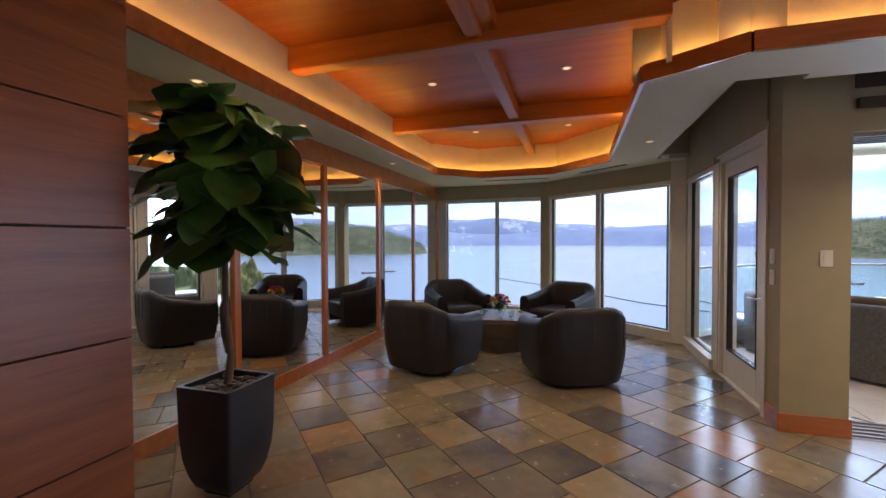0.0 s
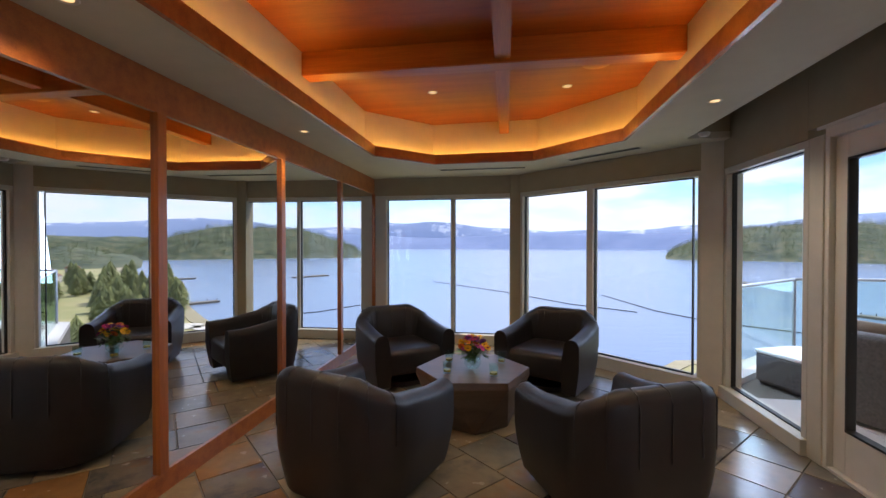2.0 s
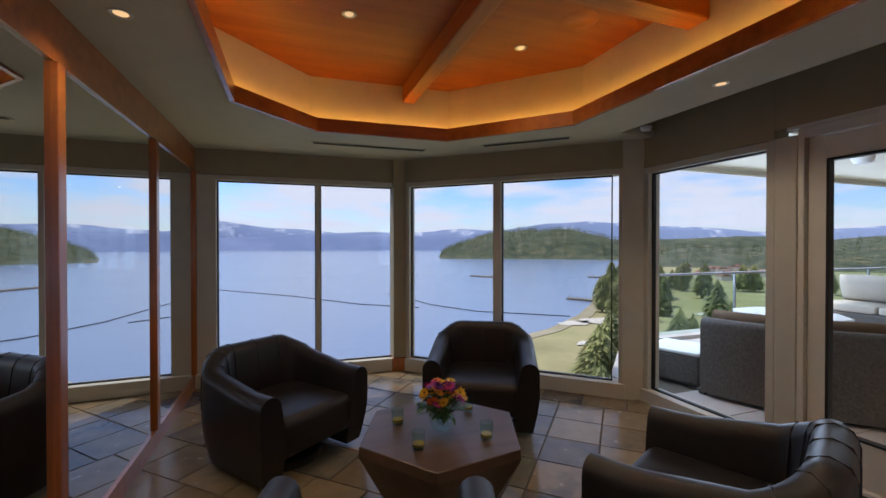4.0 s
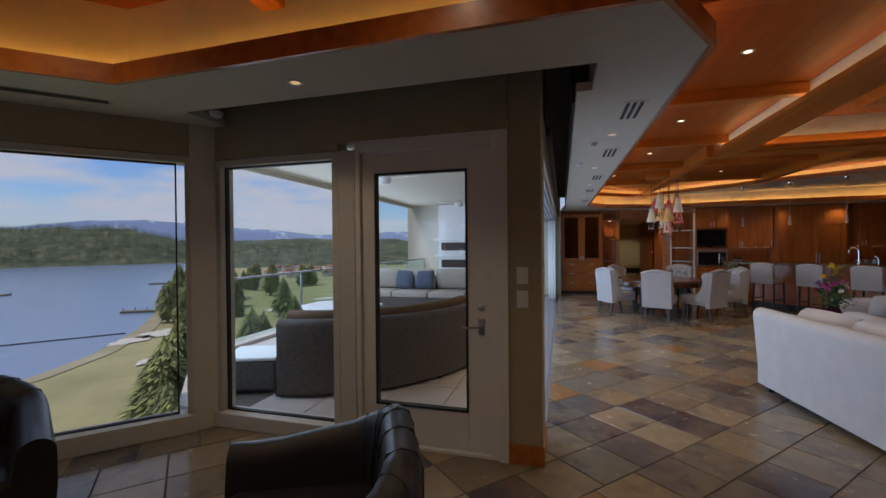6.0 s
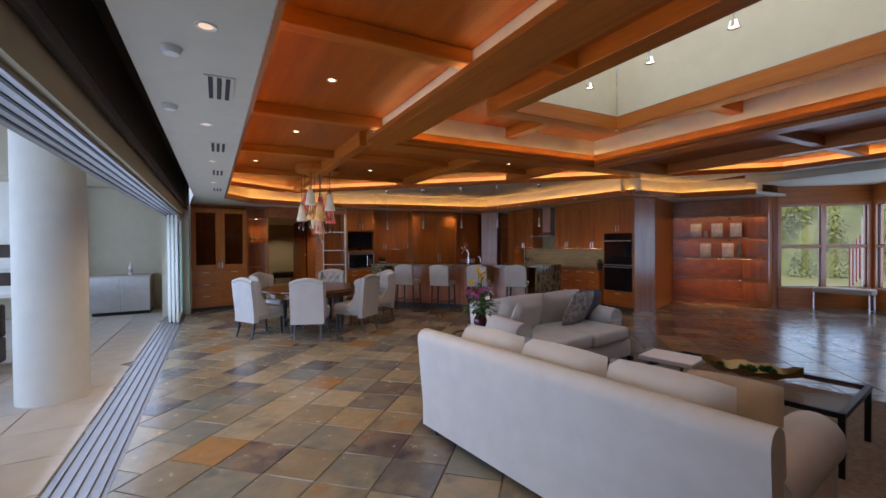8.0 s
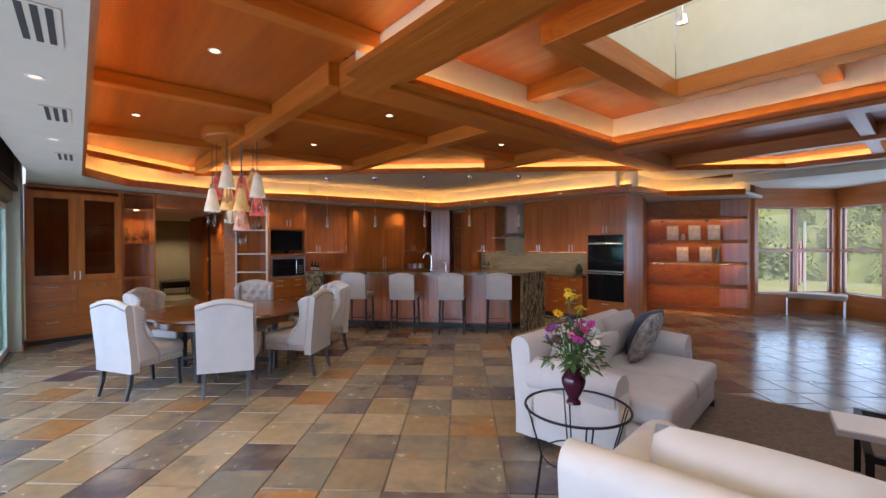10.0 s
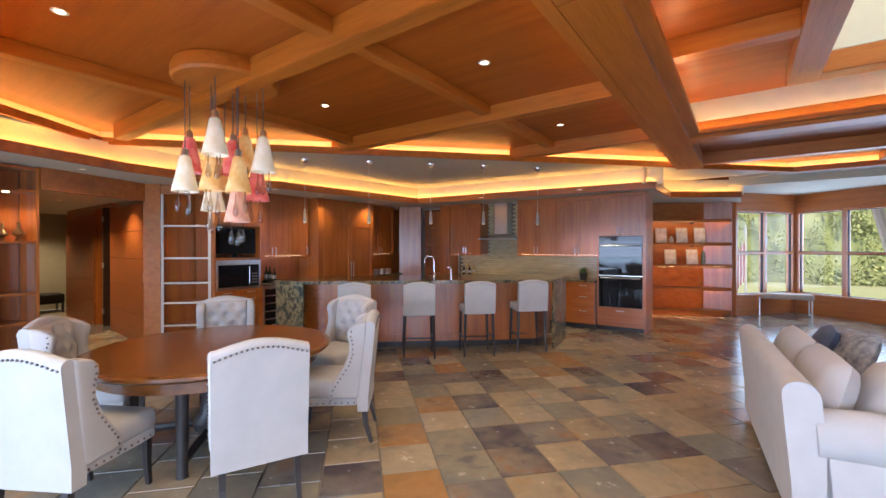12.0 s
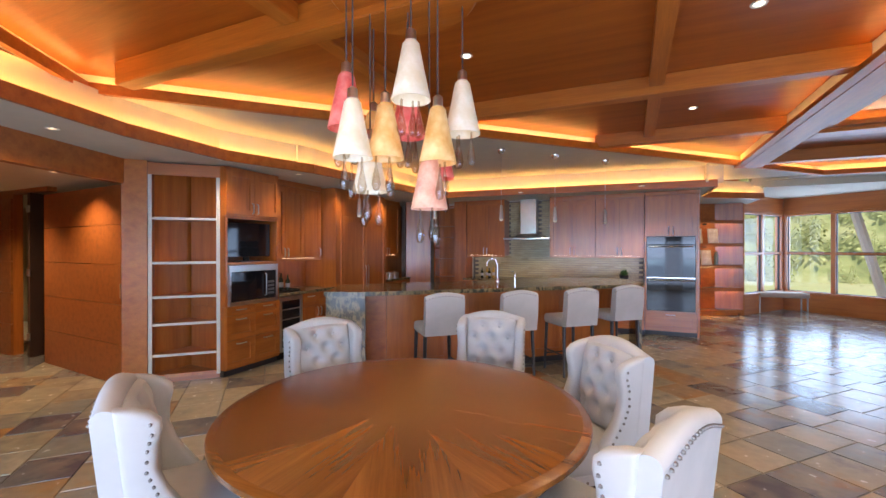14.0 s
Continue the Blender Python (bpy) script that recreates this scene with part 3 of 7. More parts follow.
# wooden ceilings
RX0, RX1, RY0, RY1 = -0.6, 5.8, -2.70, 1.05
wc = bmesh.new()
prism([(-2.3, 1.36), (RX1 + 0.2, 1.36), (12.4, 1.36), (12.2, 3.2), (1.0, 3.2), (0.75, 8.2), (-2.5, 8.2)], TOP, TOP + 0.03, wc)
prism([(RX1 + 0.2, 1.36), (12.2, 1.36), (12.1, 1.3), (4.5, -6.7), (4.4, -6.7), (4.4, RY0 - 0.2), (RX1 + 0.2, RY0 - 0.2)], TOP, TOP + 0.03, wc)
prism([(4.4, RY0 - 0.2), (4.4, -6.7), (-2.3, -6.7), (-2.3, RY0 - 0.2)], TOP, TOP + 0.03, wc)
prism([(-2.3, RY0 - 0.2), (RX0 - 0.2, RY0 - 0.2), (RX0 - 0.2, 1.36), (-2.3, 1.36)], TOP, TOP + 0.03, wc)
structure("ceiling_wood", wc, M_CEILWOOD, "orange-brown timber board ceiling", "ceiling")
# raised ring round the skylight
SX0, SX1, SY0, SY1 = 0.6, 4.67, -1.90, -0.06
ring = bmesh.new()
UP = 3.34
add_box(ring, SX1 + 0.24, RY0, UP, RX1, RY1, UP + 0.03)
add_box(ring, RX0, RY0, UP, SX0 - 0.24, RY1, UP + 0.03)
add_box(ring, SX0 - 0.24, SY1 + 0.24, UP, SX1 + 0.24, RY1, UP + 0.03)
add_box(ring, SX0 - 0.24, RY0, UP, SX1 + 0.24, SY0 - 0.24, UP + 0.03)
structure("ceiling_ring", ring, M_CEILWOOD, "raised timber ceiling round the skylight", "ceiling")
rw = tagged(thing("ring_wall", pose(0, 0, 0), "cream plaster upstand round the raised ceiling", "wall"), kind="structure")
for q in ((RX1, RY0, RX1 + 0.02, RY1), (RX0 - 0.02, RY0, RX0, RY1), (RX0, RY1, RX1, RY1 + 0.02), (RX0, RY0 - 0.02, RX1, RY0)):
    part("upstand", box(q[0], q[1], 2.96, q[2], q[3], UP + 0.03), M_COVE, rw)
for q in ((RX1 - 0.11, RY0, RX1, RY1), (RX0, RY0, RX0 + 0.11, RY1)):
    part("ledge", box(q[0], q[1], 2.922, q[2], q[3], 2.96), M_BEAM_Y, rw, "timber ledge")
for q in ((RX0 + 0.11, RY1 - 0.11, RX1 - 0.11, RY1), (RX0 + 0.11, RY0, RX1 - 0.11, RY0 + 0.11)):
    part("ledge", box(q[0], q[1], 2.922, q[2], q[3], 2.96), M_BEAM, rw, "timber ledge")
for q in ((RX1 - 0.11, RY0 + 0.095, RX1 - 0.095, RY1 - 0.095), (RX0 + 0.095, RY0 + 0.095, RX0 + 0.11, RY1 - 0.095), (RX0 + 0.11, RY1 - 0.11, RX1 - 0.11, RY1 - 0.095), (RX0 + 0.11, RY0 + 0.095, RX1 - 0.11, RY0 + 0.11)):
    part("ledge_lip", box(q[0], q[1], 2.961, q[2], q[3], 2.976), M_BEAM, rw)
rl = tagged(thing("ring_led_strip", pose(0, 0, 0), "warm light strip on the ledge round the raised ceiling", "light strip"), kind="structure")
for q in ((RX1 - 0.06, RY0 + 0.05, RX1 - 0.045, RY1 - 0.05), (RX0 + 0.045, RY0 + 0.05, RX0 + 0.06, RY1 - 0.05), (RX0 + 0.05, RY1 - 0.06, RX1 - 0.05, RY1 - 0.045), (RX0 + 0.05, RY0 + 0.045, RX1 - 0.05, RY0 + 0.06)):
    part("strip", box(q[0], q[1], 2.965, q[2], q[3], 2.973), M_LEDRING, rl)
# skylight: frame, shaft, glass
sk = tagged(thing("skylight", pose(0, 0, 0), "deep plastered skylight shaft with a heavy wooden frame", "skylight"), kind="structure")
for q in ((SX1, SY0 - 0.24, SX1 + 0.24, SY1 + 0.24), (SX0 - 0.24, SY0 - 0.24, SX0, SY1 + 0.24)):
    part("frame_beam", box(q[0], q[1], 3.17, q[2], q[3], 3.36, 0.008), M_BEAM_Y, sk)
for q in ((SX0, SY1, SX1, SY1 + 0.24), (SX0, SY0 - 0.24, SX1, SY0)):
    part("frame_beam", box(q[0], q[1], 3.17, q[2], q[3], 3.36, 0.008), M_BEAM, sk)
shaft_pts = [(SX0, SY0), (SX1, SY0), (SX1, SY1), (SX0, SY1)]
for a, b in zip(shaft_pts, shaft_pts[1:] + shaft_pts[:1]):
    part("shaft_face", bar(a, b, 0.03, 3.365, 4.7, side=-0.02), M_SHAFT, sk)
for k in range(5):
    x = SX0 + (SX1 - SX0) * k / 4
    part("glazing_bar", box(x - 0.03, SY0, 4.62, x + 0.03, SY1, 4.70), M_DOORPAINT, sk)
# Added diffuser: spreads the sun evenly down the shaft.
part("pane", box(SX0 - 0.1, SY0 - 0.1, 4.705, SX1 + 0.1, SY1 + 0.1, 4.715), M_SKYDIFFUSER, sk, "unseen milky skylight pane added to spread the sun")

# beams
bo = tagged(thing("ceiling_beam", pose(0, 0, 0), "heavy timber ceiling beams under the board ceiling", "beam"), kind="structure")


def beam(a, b, w=0.14, z0=2.93, z1=None, name="beam"):
    horizontal = abs(b[0] - a[0]) > abs(b[1] - a[1])
    return part(name, bar(a, b, w, z0, z1 or TOP - 0.001, bev=0.006), M_BEAM if horizontal else M_BEAM_Y, bo)


# sitting room grid
for y in (3.1, 5.25):
    beam((-2.33, y), (0.6, y), 0.15, 2.91)
beam((-0.70, 1.36), (-0.70, 3.025), 0.12, 2.94)
beam((-0.70, 3.175), (-0.70, 5.175), 0.12, 2.94)
beam((-0.70, 5.325), (-0.70, 7.35), 0.12, 2.94)
# main beams round the skylight ring and on to the kitchen
beam((-2.3, 1.2), (6.1, 1.2), 0.30, 2.885, name="main_beam")
beam((6.1, 1.37), (11.6, 1.37), 0.15, 2.91, name="main_beam")
beam((5.95, 1.05), (5.95, -4.95), 0.30, 2.885, name="main_beam")
beam((-2.3, -2.85), (5.8, -2.85), 0.30, 2.885, name="main_beam")
# lit ledges on the outer sides of the beams round the ring
bl = tagged(thing("beam_ledge", pose(0, 0, 0), "timber ledge with a hidden warm light strip along the main beam", "trim"), kind="structure")
part("ledge", box(-2.2, 1.351, 2.888, 5.8, 1.45, 2.94), M_BEAM, bl)
part("upstand", box(-2.2, 1.351, 2.941, 5.8, 1.358, 3.098), M_COVE, bl, "cream upstand")
part("strip", box(-2.1, 1.385, 2.941, 5.75, 1.40, 2.948), M_LEDSIDE, bl, "warm light strip")
part("ledge", box(6.101, -4.9, 2.888, 6.19, 1.28, 2.934), M_BEAM_Y, bl)
part("upstand", box(6.101, -4.9, 2.935, 6.108, 1.28, 3.098), M_COVE, bl, "cream upstand")
part("strip", box(6.135, -4.85, 2.935, 6.15, 1.25, 2.942), M_LEDSIDE, bl, "warm light strip")
beam((6.1, -0.77), (10.1, -0.77), 0.15, 2.935)
beam((6.1, -2.66), (8.2, -2.66), 0.15, 2.935)
beam((-2.3, -4.85), (5.8, -4.85), 0.18, 2.92)
for x in (-0.6, 1.45, 3.45, 5.5):
    beam((x, 1.36), (x, 3.07), 0.13, 2.985)
for x in (7.54, 9.70):
    beam((x, 1.45), (x, 3.07), 0.13, 2.985)
for x in (7.54, 9.70):
    beam((x, -0.69), (x, 1.29), 0.12, 3.0)
beam((7.54, -2.58), (7.54, -0.85), 0.12, 3.0)
for x in (1.3, 3.4):
    beam((x, -6.4), (x, -4.94), 0.14, 2.96)
    beam((x, -4.76), (x, -3.0), 0.14, 2.96)
for x in (1.4, 3.5):
    beam((x, SY1 + 0.24, ), (x, RY1), 0.16, 3.18, UP, "ring_stub")
    beam((x, RY0), (x, SY0 - 0.24), 0.16, 3.18, UP, "ring_stub")
beam((SX1 + 0.24, -0.85), (RX1, -0.85), 0.16, 3.18, UP, "ring_stub")

# ---- kitchen walls ----
structure("wall_east", box(12.86, -6.6, 0, 13.0, 0.45, 3.3), M_CHERRY, "wood-faced wall behind the tall cabinets", "wall")
structure("wall_kitchen", box(6.9, -5.62, 0, 12.86, -5.42, 3.3), M_SOFFIT, "wall behind the range hood and counters", "wall")
structure("wall_tower_side", bar((6.70, -5.65), (7.30, -7.25), 0.06, 0, 3.2, side=0.03), M_CHERRY, "wood-panelled side wall of the shelf recess", "wall")
shelf_dir = (Vector((5.5, -8.22)) - Vector((7.32, -7.26))).normalized()
wall_back = structure("wall_shelves", bar((7.5, -7.165), (5.5, -8.22), 0.1, 0, 3.2, side=0.05), M_CHERRY_H, "wood-panelled back wall of the open shelves", "wall")
structure("pilaster", box(5.46, -8.20, 0.1, 6.0, -7.955, 2.66, 0.003), M_CHERRY, "wooden pilaster beside the shelves", "trim")
structure("bay_pier", bar((5.5, -8.22), (5.42, -8.25), 0.2, 0, 3.0, side=0.02), M_CHERRY, "wooden pier between shelves and window bay", "wall")
window_run("window_4", (5.42, -8.25), (4.25, -9.80), 2, 0.49, 2.36, (0.0, 2.83), rows=2, jamb=0.09, frame_mat=M_CHERRY, head_mat=M_CHERRY_H, mullion=0.09, label="wood-framed window in the bay looking on a wooded slope")
window_run("window_5", (4.25, -9.80), (1.26, -7.26), 4, 0.49, 2.36, (0.0, 2.83), rows=2, jamb=0.09, frame_mat=M_CHERRY, head_mat=M_CHERRY_H, mullion=0.09, label="row of wood-framed windows in the bay")
structure("wall_fill", box(-2.3, -7.26, 2.83, 5.5, -7.04, 3.3), M_SOFFIT, "plaster upstand over the bay", "wall")
# hallway
structure("wall_hall_north", box(12.66, 1.98, 0, 19.6, 2.1, 3.0), M_CHERRY, "wood-panelled hallway wall", "wall")
hall_south = structure("wall_hall_south", box(16.0, 0.36, 0, 17.95, 0.47, 3.0), M_CHERRY, "wood-panelled hallway wall with horizontal joints", "wall")
for k in range(5):
    part("panel", box(16.0, 0.471, 0.46 * k + 0.004, 17.95, 0.50, min(0.46 * k + 0.456, 2.40)), M_PANEL, hall_south)
structure("wall_hall_end", box(19.5, -1.2, 0, 19.6, 2.1, 3.0), M_WALL, "pale wall of the room at the end of the hallway", "wall")
structure("wall_hall_side", box(17.9, -1.3, 0, 19.6, -1.2, 3.0), M_WALL, "pale wall of the room at the end of the hallway", "wall")
structure("wall_closet", box(14.9, -0.75, 0, 17.95, -0.65, 3.0), M_PANEL, "dark wood back wall of the side room", "wall")
structure("ceiling_hall", prism([(13.12, 1.975), (13.12, 0.55), (13.4, 0.38), (14.9, -0.65), (17.9, -1.2), (19.5, -1.2), (19.5, 1.975)], 2.42, 2.5), M_SOFFIT, "hallway ceiling", "ceiling")
structure("floor_hall", prism([(16.9, 2.0), (16.9, 0.4), (14.9, -0.7), (17.0, -1.2), (19.5, -1.2), (19.5, 2.0)], -0.2, -0.004), plain("hall_carpet", (0.30, 0.25, 0.16), 0.95, vary=0.12, scale=30, bmp=0.4), "beige carpet of the room past the hallway", "floor")
structure("roof_hall", box(17.38, -1.4, 3.4, 19.7, 2.3, 3.54), M_WHITE, "flat roof slab over the hallway", "roof")
structure("hall_header", bar((12.42, 1.95), (12.97, 0.62), 0.10, 2.30, SOF, side=0.05), M_CHERRY_H, "wooden header over the hallway opening", "trim")
structure("hall_jamb", bar((12.98, 0.66), (12.82, 0.48), 0.10, 0, SOF, side=0.05), M_BEAM_Y, "light wooden jamb of the hallway opening", "trim")
hp = tagged(thing("hall_panel", pose(0, 0, 0), "wood pocket door panel with horizontal joints at the hallway", "door"), kind="structure")
for k in range(5):
    part("panel", bar((13.02, 0.62), (15.05, 0.485), 0.03, 0.46 * k + 0.004, min(0.46 * k + 0.456, 2.40)), M_PANEL, hp)
part("edge_pull", box(13.03, 0.638, 1.0, 13.05, 0.645, 1.16), M_METAL, hp, "slim metal edge pull")
hd_ = tagged(thing("door_2", pose(15.58, 0.46, 0, 0, 0, -80), "dark wooden side door standing open with three hinges", "door"), kind="structure")
part("door_leaf", box(0.0, -0.022, 0.01, 0.82, 0.022, 2.36, 0.003), plain("dark_door", (0.05, 0.022, 0.012), 0.5), hd_)
for z in (0.30, 1.22, 2.13):
    part("hinge", box(-0.012, -0.03, z - 0.05, 0.0, 0.03, z + 0.05, 0.002), M_METAL, hd_, "steel hinge")
structure("hall_lintel", box(15.05, 0.36, 2.36, 16.0, 0.47, 2.42), M_CHERRY_H, "wooden head over the side door", "trim")
lg = thing("low_bench", pose(19.0, 0.75, 0), "low dark upholstered bench in the room past the hallway", "bench")
part("seat", box(-0.3, -0.4, 0.22, 0.3, 0.4, 0.45, 0.04, 3), M_BLACKM, lg, "", True)
for x in (-0.26, 0.26):
    for y in (-0.36, 0.36):
        part("leg", box(x - 0.02, y - 0.02, 0, x + 0.02, y + 0.02, 0.22), M_DARKLEG, lg)


# ---- cabinets: local x along the front, front at y = 0, body behind at +y ----
def pull(parent, x, z, upright=True, length=0.13):
    if upright:
        pts = [(x, -0.02, z - length / 2), (x, -0.045, z - length / 2 + 0.012), (x, -0.045, z + length / 2 - 0.012), (x, -0.02, z + length / 2)]
    else:
        pts = [(x - length / 2, -0.02, z), (x - length / 2 + 0.012, -0.045, z), (x + length / 2 - 0.012, -0.045, z), (x + length / 2, -0.02, z)]
    return part("handle", tube(pts, 0.0075, 6), M_METAL, parent, "brushed metal bar handle", True)


def front(parent, name, x0, x1, z0, z1, handle=None, rail=0.07, glass=False, across=False):
    """A shaker door or drawer front: frame and recessed panel, with its handle."""
    g = 0.002
    x0, x1, z0, z1 = x0 + g, x1 - g, z0 + g, z1 - g
    bm = bmesh.new()
    r = min(rail, (z1 - z0) * 0.3)
    for q in ((x0, z0, x0 + rail, z1), (x1 - rail, z0, x1, z1), (x0 + rail, z0, x1 - rail, z0 + r), (x0 + rail, z1 - r, x1 - rail, z1)):
        add_box(bm, q[0], -0.022, q[1], q[2], 0.0, q[3])
    if not glass:
        add_box(bm, x0 + rail, -0.008, z0 + r, x1 - rail, 0.0, z1 - r)
    d = part(name, bm, M_CHERRY_H if across else M_CHERRY, parent)
    if glass:
        part("pane", box(x0 + rail, -0.012, z0 + r, x1 - rail, -0.007, z1 - r), M_CABGLASS, d, "smoky glass pane")
    if handle == "drawer":
        pull(d, (x0 + x1) / 2, z1 - min(0.05, (z1 - z0) * 0.4), False, 0.14)
    elif handle:
        pull(d, x0 + 0.035 if handle[0] == "L" else x1 - 0.035, z0 + 0.09 if handle[1] == "b" else (z1 - 0.09 if handle[1] == "t" else (z0 + z1) / 2))
    return d


def open_carcass(parent, w, d, z0, z1, t=0.03, material=None):
    bm = bmesh.new()
    add_box(bm, 0, 0, z0, t, d, z1)
    add_box(bm, w - t, 0, z0, w, d, z1)
    add_box(bm, t, d - t, z0, w - t, d, z1)
    add_box(bm, t, 0, z0, w - t, d - t, z0 + t)
    add_box(bm, t, 0, z1 - t, w - t, d - t, z1)
    return part("body", bm, material or M_CHERRY, parent)


# glass-fronted display cabinet by the wide opening
cw = 1.24
gc = thing("display_cabinet", pose(12.08, 3.70, 0, 0, 0, -78.7), "tall cherry display cabinet with smoky glass doors and drawers", "cabinet")
open_carcass(gc, cw, 0.42, 0.98, 2.56)
part("lower_body", box(0, 0.0, 0.08, cw, 0.42, 0.978), M_CHERRY, gc)
part("plinth", box(0.01, 0.03, 0, cw - 0.01, 0.42, 0.08), M_DARKLEG, gc)
for k in range(2):
    front(gc, "door", cw / 2 * k, cw / 2 * (k + 1), 1.0, 2.46, "Rb" if k == 0 else "Lb", 0.10, glass=True)
    for j in range(3):
        front(gc, "drawer_front", cw / 2 * k, cw / 2 * (k + 1), 0.10 + 0.29 * j, 0.10 + 0.29 * (j + 1), "drawer", 0.06, across=True)
for z in (1.45, 1.9):
    part("shelf", box(0.03, 0.03, z, cw - 0.03, 0.39, z + 0.02), M_CHERRY_H, gc)
# niche beside it
nc = thing("niche_shelf", pose(12.33, 2.475, 0, 0, 0, -78.7), "open cherry niche with shelves between cabinet and hallway", "shelf")
open_carcass(nc, 0.52, 0.40, 0.05, 2.56)
for z in (0.62, 0.98, 1.62, 2.25):
    part("shelf", box(0.03, 0.01, z, 0.49, 0.37, z + 0.03), M_CHERRY_H, nc)
# angled open bookcase
bc = thing("corner_bookcase", pose(12.82, 0.47, 0, 0, 0, -135), "angled open cherry bookcase with empty pale-edged shelves", "bookcase")
bw = 0.74
open_carcass(bc, bw, 0.50, 0.05, 2.56, 0.04)
part("head_board", box(-0.002, -0.006, 2.42, bw + 0.002, 0.0, 2.56), M_CHERRY_H, bc)
part("plinth", box(0.0, 0.0, 0.0, bw, 0.45, 0.05), M_CHERRY_H, bc)
for x in (0.0, bw - 0.04):
    part("stile", box(x, -0.012, 0.05, x + 0.04, 0.0, 2.42, 0.002), M_FRAME, bc, "pale wooden edge")
for z in (0.30, 0.66, 0.98, 1.38, 1.90):
    part("shelf", prism([(0.04, 0.0), (bw - 0.04, 0.0), (bw - 0.04, 0.12), (bw / 2, 0.44), (0.04, 0.12)], z, z + 0.028), M_CHERRY_H, bc)
    part("shelf_edge", box(0.04, -0.008, z, bw - 0.04, 0.0, z + 0.03), M_FRAME, bc, "pale wooden edge")

# appliance cabinet: television niche, microwave, drawers
tv_cab = thing("appliance_cabinet", pose(12.20, -0.05, 0, 0, 0, -90), "tall cherry cabinet holding a television and microwave over drawers", "cabinet")
tw = 0.83
open_carcass(tv_cab, tw, 0.62, 1.36, 1.96)
part("upper_body", box(0, 0, 1.962, tw, 0.62, 2.56), M_CHERRY, tv_cab)
part("lower_body", box(0, 0, 0.08, tw, 0.62, 0.85), M_CHERRY, tv_cab)
part("side", box(0, 0, 0.852, 0.03, 0.62, 1.358), M_CHERRY, tv_cab)
part("side", box(tw - 0.03, 0, 0.852, tw, 0.62, 1.358), M_CHERRY, tv_cab)
part("plinth", box(0, 0.04, 0, tw, 0.62, 0.08), M_DARKLEG, tv_cab)
for k in range(2):
    front(tv_cab, "door", tw / 2 * k, tw / 2 * (k + 1), 1.98, 2.52, "Rb" if k == 0 else "Lb")
    for z0, z1 in ((0.10, 0.44), (0.44, 0.74), (0.74, 0.85)):
        front(tv_cab, "drawer_front", tw / 2 * k, tw / 2 * (k + 1), z0, z1, "drawer", across=True)
tv = thing("television", pose(12.30, -0.10, 1.395, 0, 0, -90), "flat black television in the cabinet niche", "television")
part("screen", box(0.02, 0.0, 0.06, 0.72, 0.03, 0.50, 0.004), M_BLACKGL, tv)
part("back", box(0.1, 0.03, 0.1, 0.64, 0.07, 0.42, 0.01), M_BLACKM, tv)
part("stand", box(0.22, -0.04, 0.0, 0.52, 0.12, 0.012, 0.003), M_BLACKM, tv)
part("neck", box(0.33, 0.03, 0.012, 0.41, 0.06, 0.12), M_BLACKM, tv)
mw = thing("microwave", pose(12.19, -0.085, 0.853, 0, 0, -90), "built-in microwave with a black door and steel trim", "microwave")
part("body", box(0.0, 0.02, 0.0, 0.76, 0.45, 0.50), M_BLACKM, mw)
mt = bmesh.new()
for q in ((0, 0, 0.76, 0.05), (0, 0.42, 0.76, 0.50), (0, 0.05, 0.03, 0.42), (0.73, 0.05, 0.76, 0.42)):
    add_box(mt, q[0], -0.012, q[1], q[2], 0.02, q[3], 0.003)
part("trim", mt, M_METAL, mw)
part("door", box(0.03, -0.005, 0.05, 0.56, 0.02, 0.42, 0.003), M_BLACKGL, mw)
cpn = part("control_panel", box(0.565, -0.005, 0.05, 0.73, 0.02, 0.42, 0.003), M_BLACKM, mw)
part("handle", tube([(0.545, -0.006, 0.09), (0.545, -0.035, 0.10), (0.545, -0.035, 0.37), (0.545, -0.006, 0.38)], 0.007, 6), M_METAL, mw, "", True)
for k in range(4):
    for j in range(3):
        part("button", box(0.60 + 0.036 * j, -0.008, 0.10 + 0.05 * k, 0.625 + 0.036 * j, -0.005, 0.13 + 0.05 * k), M_ALU, mw)


def base_unit(name, m, w, fronts, label, depth=0.60):
    c = thing(name, m, label, "cabinet", "kitchen base units")
    part("body", box(0, 0, 0.10, w, depth, 0.89), M_CHERRY, c)
    part("plinth", box(0, 0.06, 0, w, depth, 0.10), M_DARKLEG, c)
    x = 0
    n = max(1, round(w / 0.48))
    for k in range(n):
        x0, x1 = w * k / n, w * (k + 1) / n
        if fronts == "drawers":
            for z0, z1 in ((0.11, 0.40), (0.40, 0.67), (0.67, 0.885)):
                front(c, "drawer_front", x0, x1, z0, z1, "drawer", across=True)
        else:
            front(c, "door", x0, x1, 0.11, 0.68, "Rt" if k % 2 == 0 else "Lt")
            front(c, "drawer_front", x0, x1, 0.68, 0.885, "drawer", across=True)
    return c


M_UNDERLED = glow("under_cabinet_led", (1.0, 0.76, 0.45), 6.0)


